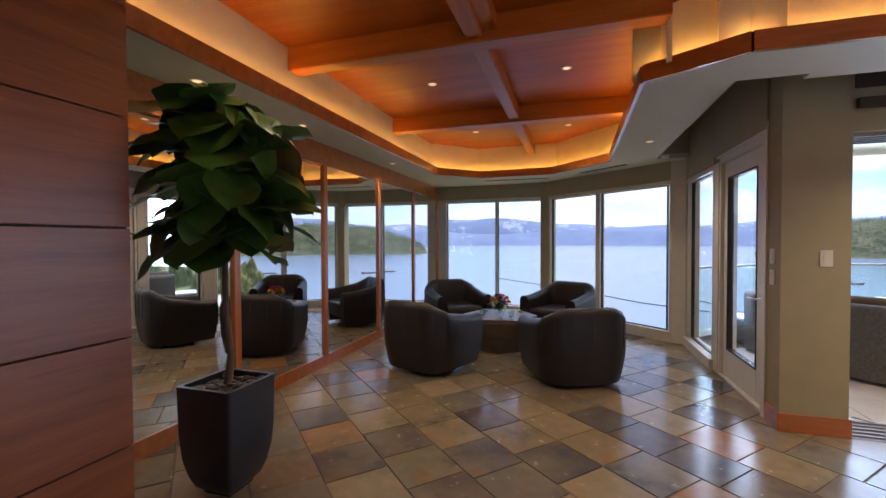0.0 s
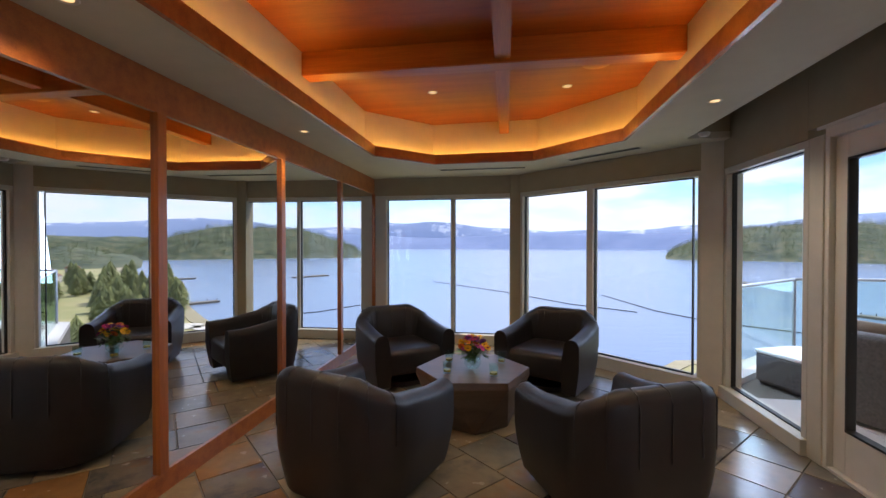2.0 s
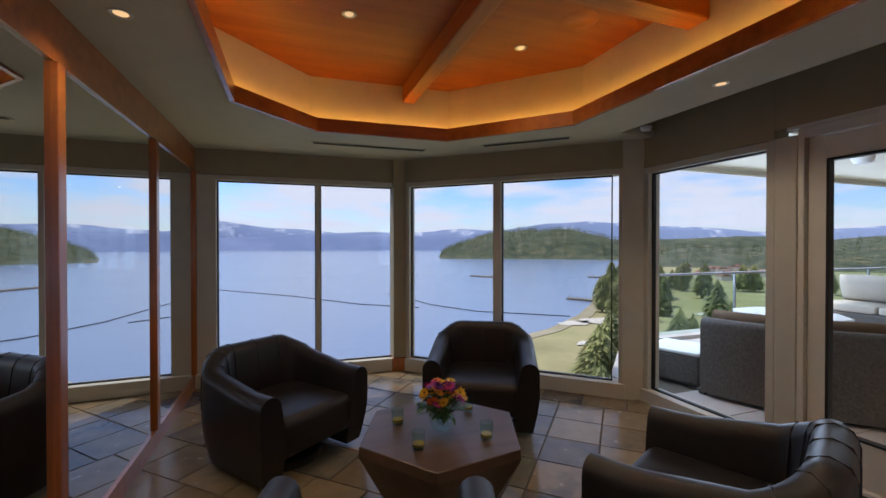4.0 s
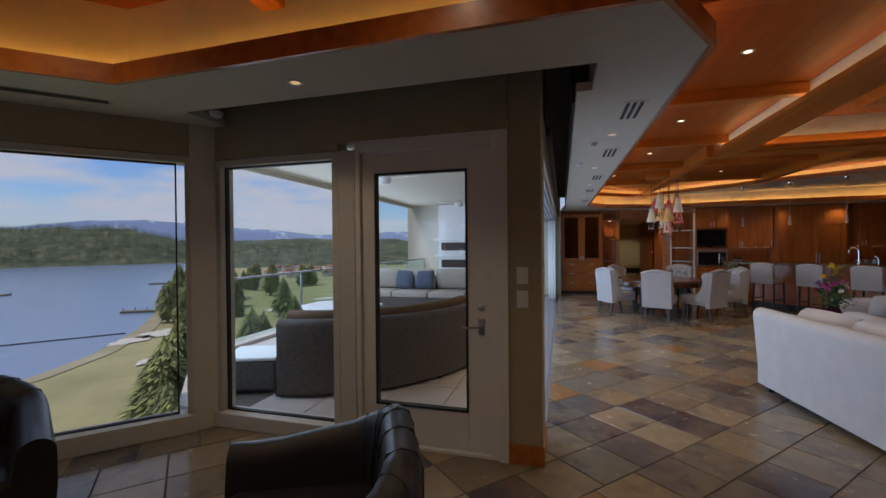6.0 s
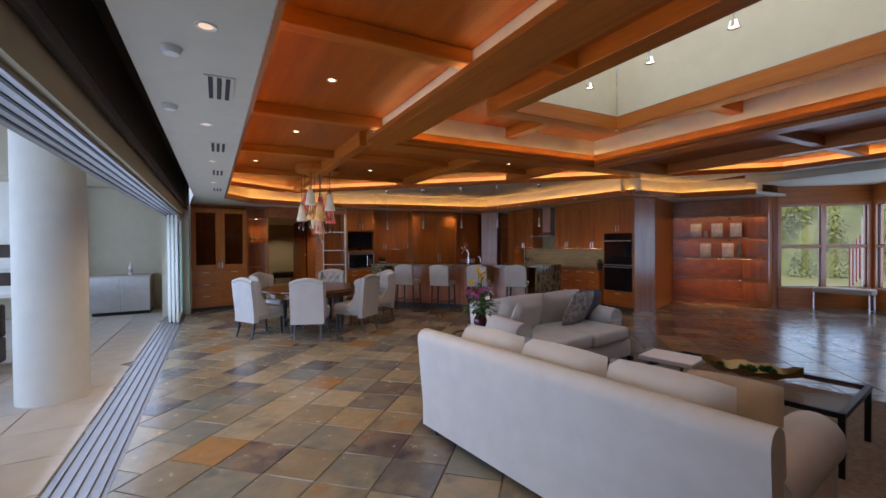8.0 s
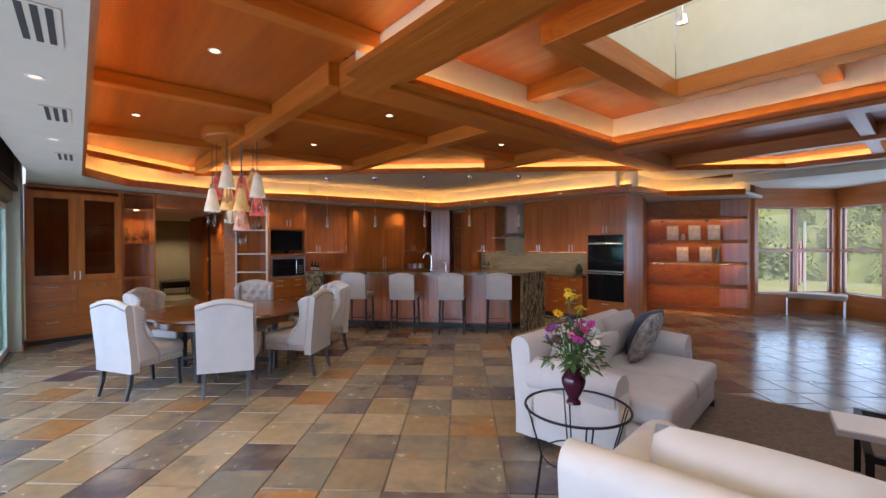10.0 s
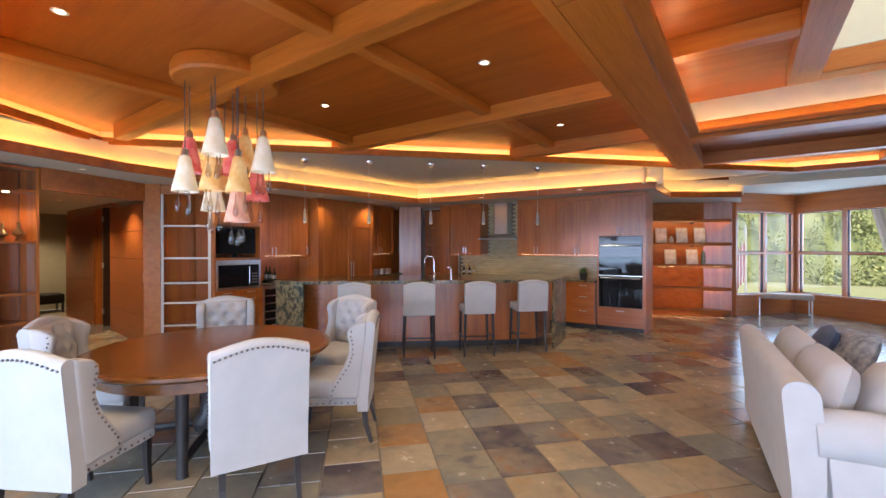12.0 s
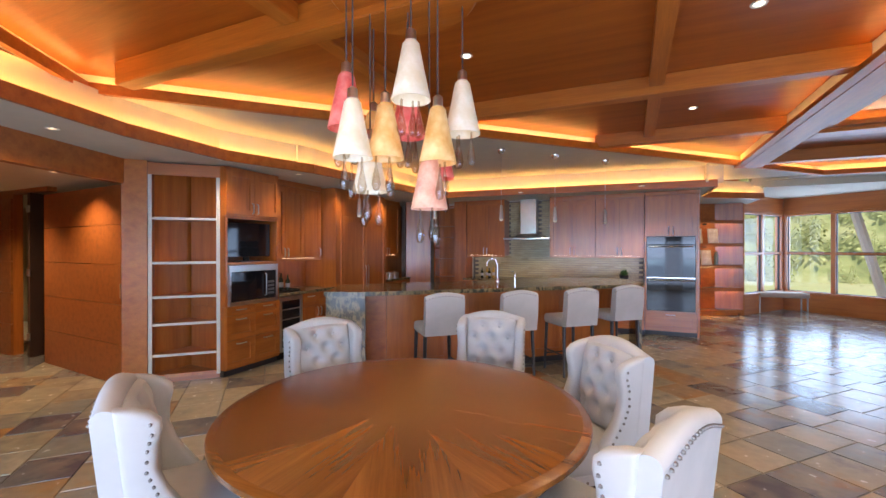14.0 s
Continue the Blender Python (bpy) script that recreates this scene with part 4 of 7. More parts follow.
def wall_unit(m, w, n, z0=1.41, z1=2.50, depth=0.34):
    c = thing("wall_cabinet", m, "cherry shaker wall cabinet with metal handles", "cabinet", "kitchen wall units")
    part("body", box(0, 0, z0, w, depth, z1), M_CHERRY, c)
    part("cornice", box(-0.0, -0.03, z1, w, depth, SOF - 0.002), M_CHERRY_H, c)
    part("light_rail", box(0, -0.018, z0 - 0.034, w, 0.0, z0 - 0.001), M_CHERRY_H, c)
    part("light_strip", box(0.05, 0.03, z0 - 0.008, w - 0.05, 0.05, z0 - 0.001), M_UNDERLED, c, "slim light strip under the cabinet")
    for k in range(n):
        front(c, "door", w * k / n, w * (k + 1) / n, z0, z1 - 0.03, "Rb" if k % 2 == 0 else "Lb")
    return c


# east run: counters, wall units, built-in fridge
base_unit("base_cabinet", pose(12.22, -1.34, 0, 0, 0, -90), 0.72, "doors", "cherry base cabinet with bar handles under the granite counter")
wf = thing("wine_fridge", pose(12.20, -0.885, 0, 0, 0, -90), "under-counter wine fridge with a steel-framed glass door", "fridge")
part("body", box(0.0, 0.03, 0.10, 0.45, 0.58, 0.885), M_BLACKM, wf)
wfb = bmesh.new()
for q in ((0, 0.11, 0.05, 0.88), (0.40, 0.11, 0.45, 0.88), (0.05, 0.11, 0.40, 0.17), (0.05, 0.82, 0.40, 0.88)):
    add_box(wfb, q[0], -0.01, q[1], q[2], 0.028, q[3], 0.003)
part("door_frame", wfb, M_METAL, wf)
part("pane", box(0.05, 0.0, 0.17, 0.40, 0.012, 0.82), M_BLACKGL, wf)
for k in range(4):
    part("rack", box(0.055, -0.004, 0.27 + 0.14 * k, 0.395, -0.001, 0.285 + 0.14 * k), M_METAL, wf)
part("plinth", box(0.0, 0.05, 0, 0.45, 0.58, 0.10), M_BLACKM, wf)
wall_unit(pose(12.48, -0.885, 0, 0, 0, -90), 1.17, 3)
ct = thing("granite_counter", pose(12.18, -0.885, 0.89, 0, 0, -90), "dark veined granite counter along the east wall units", "counter")
part("slab", box(0.0, 0.0, 0.0, 1.17, 0.66, 0.04, 0.005), M_GRANITE, ct)
fr = thing("built_in_fridge", pose(12.20, -2.08, 0, 0, 0, -90), "built-in fridge behind tall cherry shaker doors", "fridge")
part("body", box(0, 0, 0.08, 1.54, 0.62, 2.56), M_CHERRY, fr)
part("plinth", box(0, 0.05, 0, 1.54, 0.62, 0.08), M_DARKLEG, fr)
front(fr, "side_panel", 0.0, 0.22, 0.10, 2.5)
for k in range(2):
    d = front(fr, "door", 0.22 + 0.66 * k, 0.22 + 0.66 * (k + 1), 0.55, 2.1, None, 0.09)
    pull(d, 0.88 - 0.035 + 0.07 * k, 1.08, True, 0.34)
    front(fr, "drawer_front", 0.22 + 0.66 * k, 0.22 + 0.66 * (k + 1), 0.10, 0.55, "drawer", 0.08, across=True)
    front(fr, "top_door", 0.22 + 0.66 * k, 0.22 + 0.66 * (k + 1), 2.1, 2.5, None, 0.08)
base_unit("base_cabinet", pose(12.22, -3.63, 0, 0, 0, -90), 1.0, "drawers", "cherry drawer cabinet under the granite counter")
wall_unit(pose(12.48, -3.63, 0, 0, 0, -90), 1.0, 2)
ct2 = thing("granite_counter", pose(12.18, -3.63, 0.89, 0, 0, -90), "dark veined granite counter beside the built-in fridge", "counter")
part("slab", box(0.0, 0.0, 0.0, 1.0, 0.66, 0.04, 0.005), M_GRANITE, ct2)
# pantry corner
structure("pantry_pier", bar((12.30, -4.65), (11.85, -4.95), 0.3, 0, SOF, side=0.15), M_CHERRY, "wooden pier beside the pantry", "wall")
structure("pantry_pier_two", box(11.02, -5.40, 0, 11.30, -5.02, SOF), M_CHERRY, "wooden pier beside the pantry", "wall")
pn = thing("pantry_shelf", pose(11.85, -5.12, 0, 0, 0, 180), "dark open pantry shelves in the corner", "shelf")
open_carcass(pn, 0.54, 0.28, 0.05, 2.5)
for z in (0.9, 1.3, 1.55, 1.8, 2.05):
    part("shelf", box(0.03, 0.0, z, 0.51, 0.25, z + 0.025), M_CHERRY_H, pn)

# south run: hood wall
base_unit("base_cabinet", pose(11.01, -4.82, 0, 0, 0, 180), 1.74, "doors", "cherry base cabinets with bar handles under the hood wall")
base_unit("base_cabinet", pose(9.26, -4.82, 0, 0, 0, 180), 1.72, "drawers", "cherry drawer cabinets beside the oven tower")
ct3 = thing("granite_counter", pose(11.01, -4.79, 0.89, 0, 0, 180), "dark veined granite counter along the hood wall", "counter")
part("slab", box(0.0, 0.0, 0.0, 3.47, 0.61, 0.04, 0.005), M_GRANITE, ct3)
wall_unit(pose(11.01, -5.06, 0, 0, 0, 180), 0.84, 2)
wall_unit(pose(9.24, -5.06, 0, 0, 0, 180), 0.86, 2)
wall_unit(pose(8.375, -5.06, 0, 0, 0, 180), 0.84, 2)
hd = thing("range_hood", pose(9.70, -5.40, 1.74), "stainless chimney range hood on the tiled wall", "hood")
part("canopy", box(-0.46, 0.0, 0.0, 0.46, 0.48, 0.03, 0.004), M_METAL, hd)
hv = bmesh.new()
lo = [hv.verts.new(p) for p in ((-0.3, 0.0, 0.03), (0.3, 0.0, 0.03), (0.3, 0.36, 0.03), (-0.3, 0.36, 0.03))]
hi = [hv.verts.new(p) for p in ((-0.17, 0.0, 0.12), (0.17, 0.0, 0.12), (0.17, 0.27, 0.12), (-0.17, 0.27, 0.12))]
for k in range(4):
    hv.faces.new((lo[k], lo[(k + 1) % 4], hi[(k + 1) % 4], hi[k]))
hv.faces.new(hi)
bmesh.ops.recalc_face_normals(hv, faces=hv.faces[:])
part("transition", hv, M_METAL, hd)
part("chimney", box(-0.16, 0.0, 0.12, 0.16, 0.26, 0.83, 0.004), M_METAL, hd)
for k in range(4):
    part("button", lathe([(0.0, 0), (0.008, 0), (0.008, 0.004), (0, 0.004)], 10), M_BLACKM, hd, "", False, pose(-0.06 + 0.04 * k, 0.482, 0.015, -90, 0, 0))

# oven tower
ot = thing("oven_tower", pose(7.53, -4.96, 0, 0, 0, 180), "tall cherry oven tower with doors above and a drawer below", "cabinet")
part("lower_body", box(0, 0, 0.08, 0.82, 0.62, 0.44), M_CHERRY, ot)
part("upper_body", box(0, 0, 1.77, 0.82, 0.62, 2.56), M_CHERRY, ot)
part("side", box(0, -0.02, 0.442, 0.025, 0.62, 1.768), M_CHERRY, ot)
part("side", box(0.795, -0.02, 0.442, 0.82, 0.62, 1.768), M_CHERRY, ot)
part("side_panel", box(0.822, -0.022, 0.0, 0.85, 0.68, 2.56), M_CHERRY, ot)
part("plinth", box(0, 0.04, 0, 0.82, 0.62, 0.08), M_DARKLEG, ot)
part("cornice", box(0, -0.05, 2.50, 0.86, 0.0, 2.57, 0.01), M_CHERRY_H, ot)
for k in range(2):
    front(ot, "door", 0.41 * k, 0.41 * (k + 1), 1.78, 2.50, "Rb" if k == 0 else "Lb")
front(ot, "drawer_front", 0.0, 0.82, 0.10, 0.43, "drawer", across=True)
ov = thing("double_oven", pose(7.50, -4.965, 0.445, 0, 0, 180), "double wall oven with black glass doors and steel handles", "oven")
part("body", box(0.0, 0.03, 0.0, 0.76, 0.55, 1.32), M_BLACKM, ov)
for z0, z1 in ((0.0, 0.575), (0.60, 1.175)):
    d = part("door", box(0.0, -0.03, z0, 0.76, 0.025, z1, 0.005), M_BLACKGL, ov, "black glass oven door")
    part("handle", tube([(0.04, -0.03, z1 - 0.03), (0.04, -0.07, z1 - 0.03), (0.72, -0.07, z1 - 0.03), (0.72, -0.03, z1 - 0.03)], 0.013, 8), M_METAL, d, "", True)
part("control_panel", box(0.0, -0.025, 1.18, 0.76, 0.025, 1.32, 0.004), M_BLACKGL, ov)
part("trim", box(0.0, -0.028, 0.577, 0.76, 0.02, 0.598), M_METAL, ov)

# ---- island ----
isl = thing("kitchen_island", pose(0, 0, 0), "angled kitchen island in cherry with granite waterfall ends", "island")
T = [(7.60, -2.93), (10.50, -0.47), (10.92, -0.30), (11.35, -1.15), (8.30, -4.05), (7.72, -3.78)]
part("body", prism([(7.95, -3.02), (10.48, -0.88), (10.80, -0.68), (11.2, -1.22), (8.4, -3.86), (7.98, -3.70)], 0.1, 1.02), M_CHERRY_H, isl)
part("plinth", prism([(8.05, -3.06), (10.46, -1.0), (10.7, -0.85), (11.1, -1.25), (8.4, -3.78), (8.08, -3.66)], 0.0, 0.1), M_DARKLEG, isl)
part("worktop", prism(T, 1.022, 1.07), M_GRANITE, isl, "dark veined granite slab")
part("waterfall_end", bar((7.61, -2.96), (7.73, -3.78), 0.05, 0.0, 1.02, side=0.03), M_GRANITE, isl, "granite waterfall end")
part("waterfall_end", bar((10.50, -0.50), (10.92, -0.33), 0.05, 0.0, 1.02, side=-0.03), M_GRANITE, isl, "granite waterfall end")
fdir = Vector((10.48 - 7.95, -0.88 + 3.02)).normalized()
fm = pose(10.48, -0.88, 0, 0, 0, math.degrees(math.atan2(-fdir.y, -fdir.x)))
for k in range(4):
    front(isl, "front_panel", 0.02 + 0.82 * k, 0.02 + 0.82 * (k + 1), 0.12, 1.01, None, 0.09).matrix_basis = fm
sinkm = pose(9.52, -2.40, 1.07)
fa = thing("faucet", sinkm, "curved chrome kitchen faucet on the island", "faucet")
part("spout", tube([(0, 0, 0), (0, 0, 0.26), (0.03, 0.02, 0.33), (0.09, 0.06, 0.34), (0.13, 0.09, 0.29), (0.135, 0.095, 0.24)], 0.012, 10), M_CHROME, fa, "", True)
part("base", lathe([(0.03, 0), (0.03, 0.02), (0.015, 0.05)], 16), M_CHROME, fa, "", True)
part("lever", tube([(0.02, -0.02, 0.06), (0.07, -0.06, 0.10)], 0.006, 6), M_CHROME, fa, "", True)
fa2 = thing("soap_dispenser", pose(9.32, -2.62, 1.07), "small chrome soap dispenser on the island", "dispenser")
part("spout", tube([(0, 0, 0), (0, 0, 0.12), (0.02, 0.015, 0.15), (0.06, 0.04, 0.15)], 0.008, 8), M_CHROME, fa2, "", True)

# shelves on the panelled wall with framed pictures
sm = pose(7.32, -7.26, 0, 0, 0, math.degrees(math.atan2(shelf_dir.y, shelf_dir.x)))
M_SHELFLED = glow("shelf_led", (1.0, 0.60, 0.26), 17.0)
for z in (0.12, 0.62, 1.13, 1.62, 2.14):
    s = thing("wall_shelf", sm @ pose(0, 0, z), "floating cherry wall shelf on the panelled wall", "shelf", "wall shelves")
    part("board", box(0.06, -0.30, 0.0, 1.93, 0.0, 0.045, 0.004), M_CHERRY_H, s)
    part("light_strip", box(0.12, -0.235, -0.006, 1.85, -0.22, -0.001), M_SHELFLED, s, "warm light strip under the shelf")
    part("light_lip", box(0.06, -0.30, -0.03, 1.93, -0.285, -0.001), M_CHERRY_H, s)
    part("cleat", box(0.3, -0.05, -0.05, 0.36, 0.0, 0.0), M_BLACKM, s)
    part("cleat", box(1.2, -0.05, -0.05, 1.26, 0.0, 0.0), M_BLACKM, s)
M_ART = marbled("floral_print", (0.84, 0.80, 0.72), (0.60, 0.52, 0.44), 0.7, 11)


def picture(m, w=0.24, h=0.34):
    p = thing("framed_picture", m, "small framed floral print leaning on the shelf", "picture", "shelf pictures")
    b = bmesh.new()
    for q in ((0, 0, 0.02, h), (w - 0.02, 0, w, h), (0.02, 0, w - 0.02, 0.02), (0.02, h - 0.02, w - 0.02, h)):
        add_box(b, q[0], -0.01, q[1], q[2], 0.012, q[3], 0.002)
    part("frame", b, M_SOFFIT, p)
    part("print", box(0.02, -0.006, 0.02, w - 0.02, 0.0, h - 0.02), M_ART, p)


for x, z in ((0.42, 1.665), (0.86, 1.665), (1.24, 1.665), (0.62, 1.175), (1.08, 1.175)):
    picture(sm @ pose(x, -0.14, z, -8, 0, 0))
vs = thing("small_vase", sm @ pose(0.75, -0.14, 1.665), "small pale ceramic vase on the shelf", "vase")
part("body", lathe([(0.0, 0), (0.035, 0.0), (0.05, 0.05), (0.03, 0.11), (0.02, 0.14), (0.025, 0.15), (0.012, 0.15)], 20), M_SOFFIT, vs, "", True)
vs = thing("tall_vase", sm @ pose(1.42, -0.14, 1.175), "slim grey-green glass vase on the shelf", "vase")
part("body", lathe([(0.0, 0), (0.04, 0.0), (0.045, 0.2), (0.03, 0.26), (0.03, 0.3), (0.02, 0.3)], 20), plain("vase_glaze", (0.16, 0.2, 0.15), 0.25), vs, "", True)

# bench in the bay
be = thing("upholstered_bench", pose(4.50, -9.02, 0, 0, 0, 3), "long upholstered bench with thin metal legs under the windows", "bench")
part("seat", box(-0.50, -0.2, 0.38, 0.50, 0.2, 0.50, 0.03, 3), M_TAN, be, "", True)
for x in (-0.46, 0.46):
    for y in (-0.17, 0.17):
        part("leg", box(x - 0.012, y - 0.012, 0, x + 0.012, y + 0.012, 0.38), M_METAL, be)
for x in (-0.46, 0.46):
    part("stretcher", box(x - 0.01, -0.158, 0.04, x + 0.01, 0.158, 0.06), M_METAL, be)


# ---- sitting room ----
def soft_sheet(path, z0, z1, thick, bm=None, rows=10, bulge=0.02, lean=0.0, top=None, bev=0.5):
    """An upholstered shell along plan points with rounded rims; top(s) gives the height along it (s from 0 to 1)."""
    bm = bm or bmesh.new()
    pts = [Vector((x, y)) for x, y in path]
    n = len(pts)
    cols = []
    ring = 16
    for k, p in enumerate(pts):
        d = (pts[min(k + 1, n - 1)] - pts[max(k - 1, 0)]).normalized()
        out = Vector((d.y, -d.x))
        zt = top(k / (n - 1)) if top else z1
        loop = []
        half = thick / 2
        hr = half * 0.98
        for j in range(rows + 1):
            f = j / rows
            z = z0 + (zt - half - z0) * f
            loop.append((half + bulge * math.sin(math.pi * f) + lean * f, z))
        for j in range(1, ring // 2):
            a = math.pi * j / (ring // 2)
            loop.append((math.cos(a) * half + lean, zt - half + math.sin(a) * hr))
        for j in range(rows + 1):
            f = 1 - j / rows
            z = z0 + (zt - half - z0) * f
            loop.append((-half + lean * f, z))
        cols.append([bm.verts.new((p.x + out.x * o, p.y + out.y * o, z)) for o, z in loop])
    for a, b in zip(cols, cols[1:]):
        for j in range(len(a) - 1):
            bm.faces.new((a[j], b[j], b[j + 1], a[j + 1]))
        bm.faces.new((a[-1], b[-1], b[0], a[0]))
    bm.faces.new(cols[0])
    bm.faces.new(cols[-1][::-1])
    bmesh.ops.recalc_face_normals(bm, faces=bm.faces[:])
    return bm


def pillow(w, d, h, n=10, power=2.6, bm=None, at=(0, 0, 0)):
    """A stuffed cushion: full in the middle, pinched at the seam."""
    bm = bm or bmesh.new()
    top, bot = [], []
    for i in range(n + 1):
        rt, rb = [], []
        for j in range(n + 1):
            u, v = 2 * i / n - 1, 2 * j / n - 1
            k = ((1 - abs(u) ** power) * (1 - abs(v) ** power)) ** 0.42
            pinch = 1 - 0.05 * (abs(u * v)) ** 2
            x, y = at[0] + u * w / 2 * pinch, at[1] + v * d / 2 * pinch
            rt.append(bm.verts.new((x, y, at[2] + h / 2 * k)))
            rb.append(rt[-1] if k < 1e-6 else bm.verts.new((x, y, at[2] - h / 2 * k)))
        top.append(rt)
        bot.append(rb)
    for i in range(n):
        for j in range(n):
            bm.faces.new((top[i][j], top[i + 1][j], top[i + 1][j + 1], top[i][j + 1]))
            q = (bot[i][j], bot[i][j + 1], bot[i + 1][j + 1], bot[i + 1][j])
            bm.faces.new(q)
    bmesh.ops.recalc_face_normals(bm, faces=bm.faces[:])
    return bm


def barrel_chair():
    """A leather tub chair: its open side looks along +y."""
    c = thing("tub_armchair", pose(0, 0, 0), "dark brown leather tub armchair with channelled back", "armchair", "leather armchairs")
    # horseshoe shell: arms at the sides, back at -y
    half, arm_y, r = 0.39, 0.40, 0.20
    path = [(half, arm_y)]
    path += [(half, arm_y - 0.115 * k) for k in range(1, 5)]
    for k in range(0, 9):
        a = math.radians(-k * 90 / 8)
        path.append((half - r + r * math.cos(a), -0.18 + r * math.sin(a)))
    path += [(x, -0.18 - r) for x in (0.125, 0.065, 0.0, -0.065, -0.125)]
    for k in range(0, 9):
        a = math.radians(-90 - k * 90 / 8)
        path.append((-half + r + r * math.cos(a), -0.18 + r * math.sin(a)))
    path += [(-half, arm_y - 0.115 * k) for k in range(4, -1, -1)]

    def rim(s):
        e = abs(s - 0.5) * 2
        return 0.80 - 0.19 * min(1.0, max(0, (e - 0.30) / 0.60))

    def narrow(z):
        return 1 - 0.13 * (max(0, 0.36 - z) / 0.36) ** 1.5

    shell = soft_sheet(path, 0.05, 0.8, 0.15, top=rim, bulge=0.03)
    for v in shell.verts:
        v.co.x, v.co.y = v.co.x * narrow(v.co.z), v.co.y * narrow(v.co.z)
    part("shell", shell, M_LEATHER, c, "", True)
    for k in range(-3, 4):
        s = (len(path) - 1) / 2 + k * 3.1
        i = int(s)
        p = Vector(path[i]).lerp(Vector(path[i + 1]), s - i)
        d = (Vector(path[i + 1]) - Vector(path[i])).normalized()
        out = Vector((d.y, -d.x))
        zt = rim(s / (len(path) - 1))
        pts = []
        for z, o in ((0.08, 0.083), (0.3, 0.108), (0.5, 0.104), (zt - 0.075, 0.079), (zt - 0.02, 0.055), (zt + 0.001, 0.0), (zt - 0.02, -0.055), (zt - 0.08, -0.077), (0.42, -0.077)):
            pts.append(((p.x + out.x * o) * narrow(z), (p.y + out.y * o) * narrow(z), z))
        part("piping", tube(pts, 0.0045, 5), M_LEATHER, c, "", True)
    part("seat", box(-0.325, -0.31, 0.16, 0.325, 0.39, 0.43, 0.06, 4), M_LEATHER, c, "", True)
    part("base", lathe([(0.0, 0), (0.27, 0), (0.27, 0.05), (0.0, 0.05)], 32), M_DARKLEG, c)
    return c


chair0 = barrel_chair()
CH = [(-1.60, 4.62, -20), (-0.02, 4.66, 25), (-1.85, 6.62, 218), (-0.20, 6.70, 152)]
chair0.matrix_basis = pose(*CH[0][:2], 0, 0, 0, CH[0][2])
for x, y, a in CH[1:]:
    copy_thing(chair0, pose(x, y, 0, 0, 0, a))

# faceted block table
ctb = thing("faceted_coffee_table", pose(-0.96, 5.66, 0), "six-sided wooden block coffee table with faceted sides", "table")
fb = bmesh.new()
hexa = [(0.50 * math.cos(math.radians(60 * k + 8)), 0.50 * math.sin(math.radians(60 * k + 8))) for k in range(6)]
low = [(0.33 * math.cos(math.radians(60 * k + 38)), 0.33 * math.sin(math.radians(60 * k + 38))) for k in range(6)]
tv_ = [fb.verts.new((x, y, 0.455)) for x, y in hexa]
mv_ = [fb.verts.new((x * 1.01, y * 1.01, 0.40)) for x, y in hexa]
lv_ = [fb.verts.new((x, y, 0.0)) for x, y in low]
fb.faces.new(tv_)
fb.faces.new(lv_[::-1])
for k in range(6):
    j = (k + 1) % 6
    fb.faces.new((mv_[k], mv_[j], tv_[j], tv_[k]))
    fb.faces.new((mv_[k], lv_[k], mv_[j]))
    fb.faces.new((lv_[k], lv_[j], mv_[j]))
bmesh.ops.recalc_face_normals(fb, faces=fb.faces[:])
bmesh.ops.bevel(fb, geom=fb.edges[:], offset=0.004, segments=1, affect="EDGES")
part("block", fb, M_HEXWOOD, ctb)


def tumbler(x, y):
    g_ = thing("water_glass", pose(x, y, 0.456), "small clear tumbler with a little amber drink on the table", "glass", "tumblers")
    part("body", lathe([(0.0, 0.0), (0.033, 0.0), (0.038, 0.095), (0.036, 0.095), (0.031, 0.012), (0.0, 0.012)], 24), M_RAILGLASS, g_, "", True)
    part("drink", lathe([(0.0, 0.013), (0.030, 0.013), (0.031, 0.03), (0.0, 0.03)], 20), M_AMBER, g_, "pale amber drink")


M_AMBER = plain("amber_drink", (0.45, 0.28, 0.06), 0.2)
for x, y in ((-1.19, 5.80), (-0.71, 5.84), (-1.16, 5.46), (-0.77, 5.44)):
    tumbler(x, y)

PETALS = {"yellow": (0.75, 0.47, 0.02), "magenta": (0.42, 0.03, 0.22), "violet": (0.16, 0.05, 0.36), "orange": (0.75, 0.16, 0.03), "white": (0.72, 0.68, 0.62), "pink": (0.55, 0.16, 0.30)}
PM = {k: plain("petal_" + k, c, 0.6, vary=0.2, scale=30) for k, c in PETALS.items()}
M_STEM = plain("stem_green", (0.05, 0.12, 0.025), 0.5, vary=0.35, scale=20)
M_CENTRE = plain("flower_centre", (0.09, 0.05, 0.01), 0.8)
M_PURPLEGL = plain("plum_glass", (0.05, 0.006, 0.02), 0.06, bmp=0.0)


def blossom(size, rnd):
    """A ring of petals, with a second one lying inside it."""
    bm = bmesh.new()
    for layer, (rad, lift, count) in enumerate(((1.0, 0.25, 9), (0.65, 0.5, 7))):
        for k in range(count):
            a = 2 * math.pi * k / count + 0.4 * layer
            c, s = math.cos(a), math.sin(a)
            w = size * rad * 0.30
            pts = [(0, 0, 0.02 * size), (size * rad * 0.55, w, lift * size * 0.35), (size * rad, 0, lift * size * 0.6), (size * rad * 0.55, -w, lift * size * 0.35)]
            vs_ = [bm.verts.new((p[0] * c - p[1] * s, p[0] * s + p[1] * c, p[2])) for p in pts]
            bm.faces.new(vs_)
    return bm


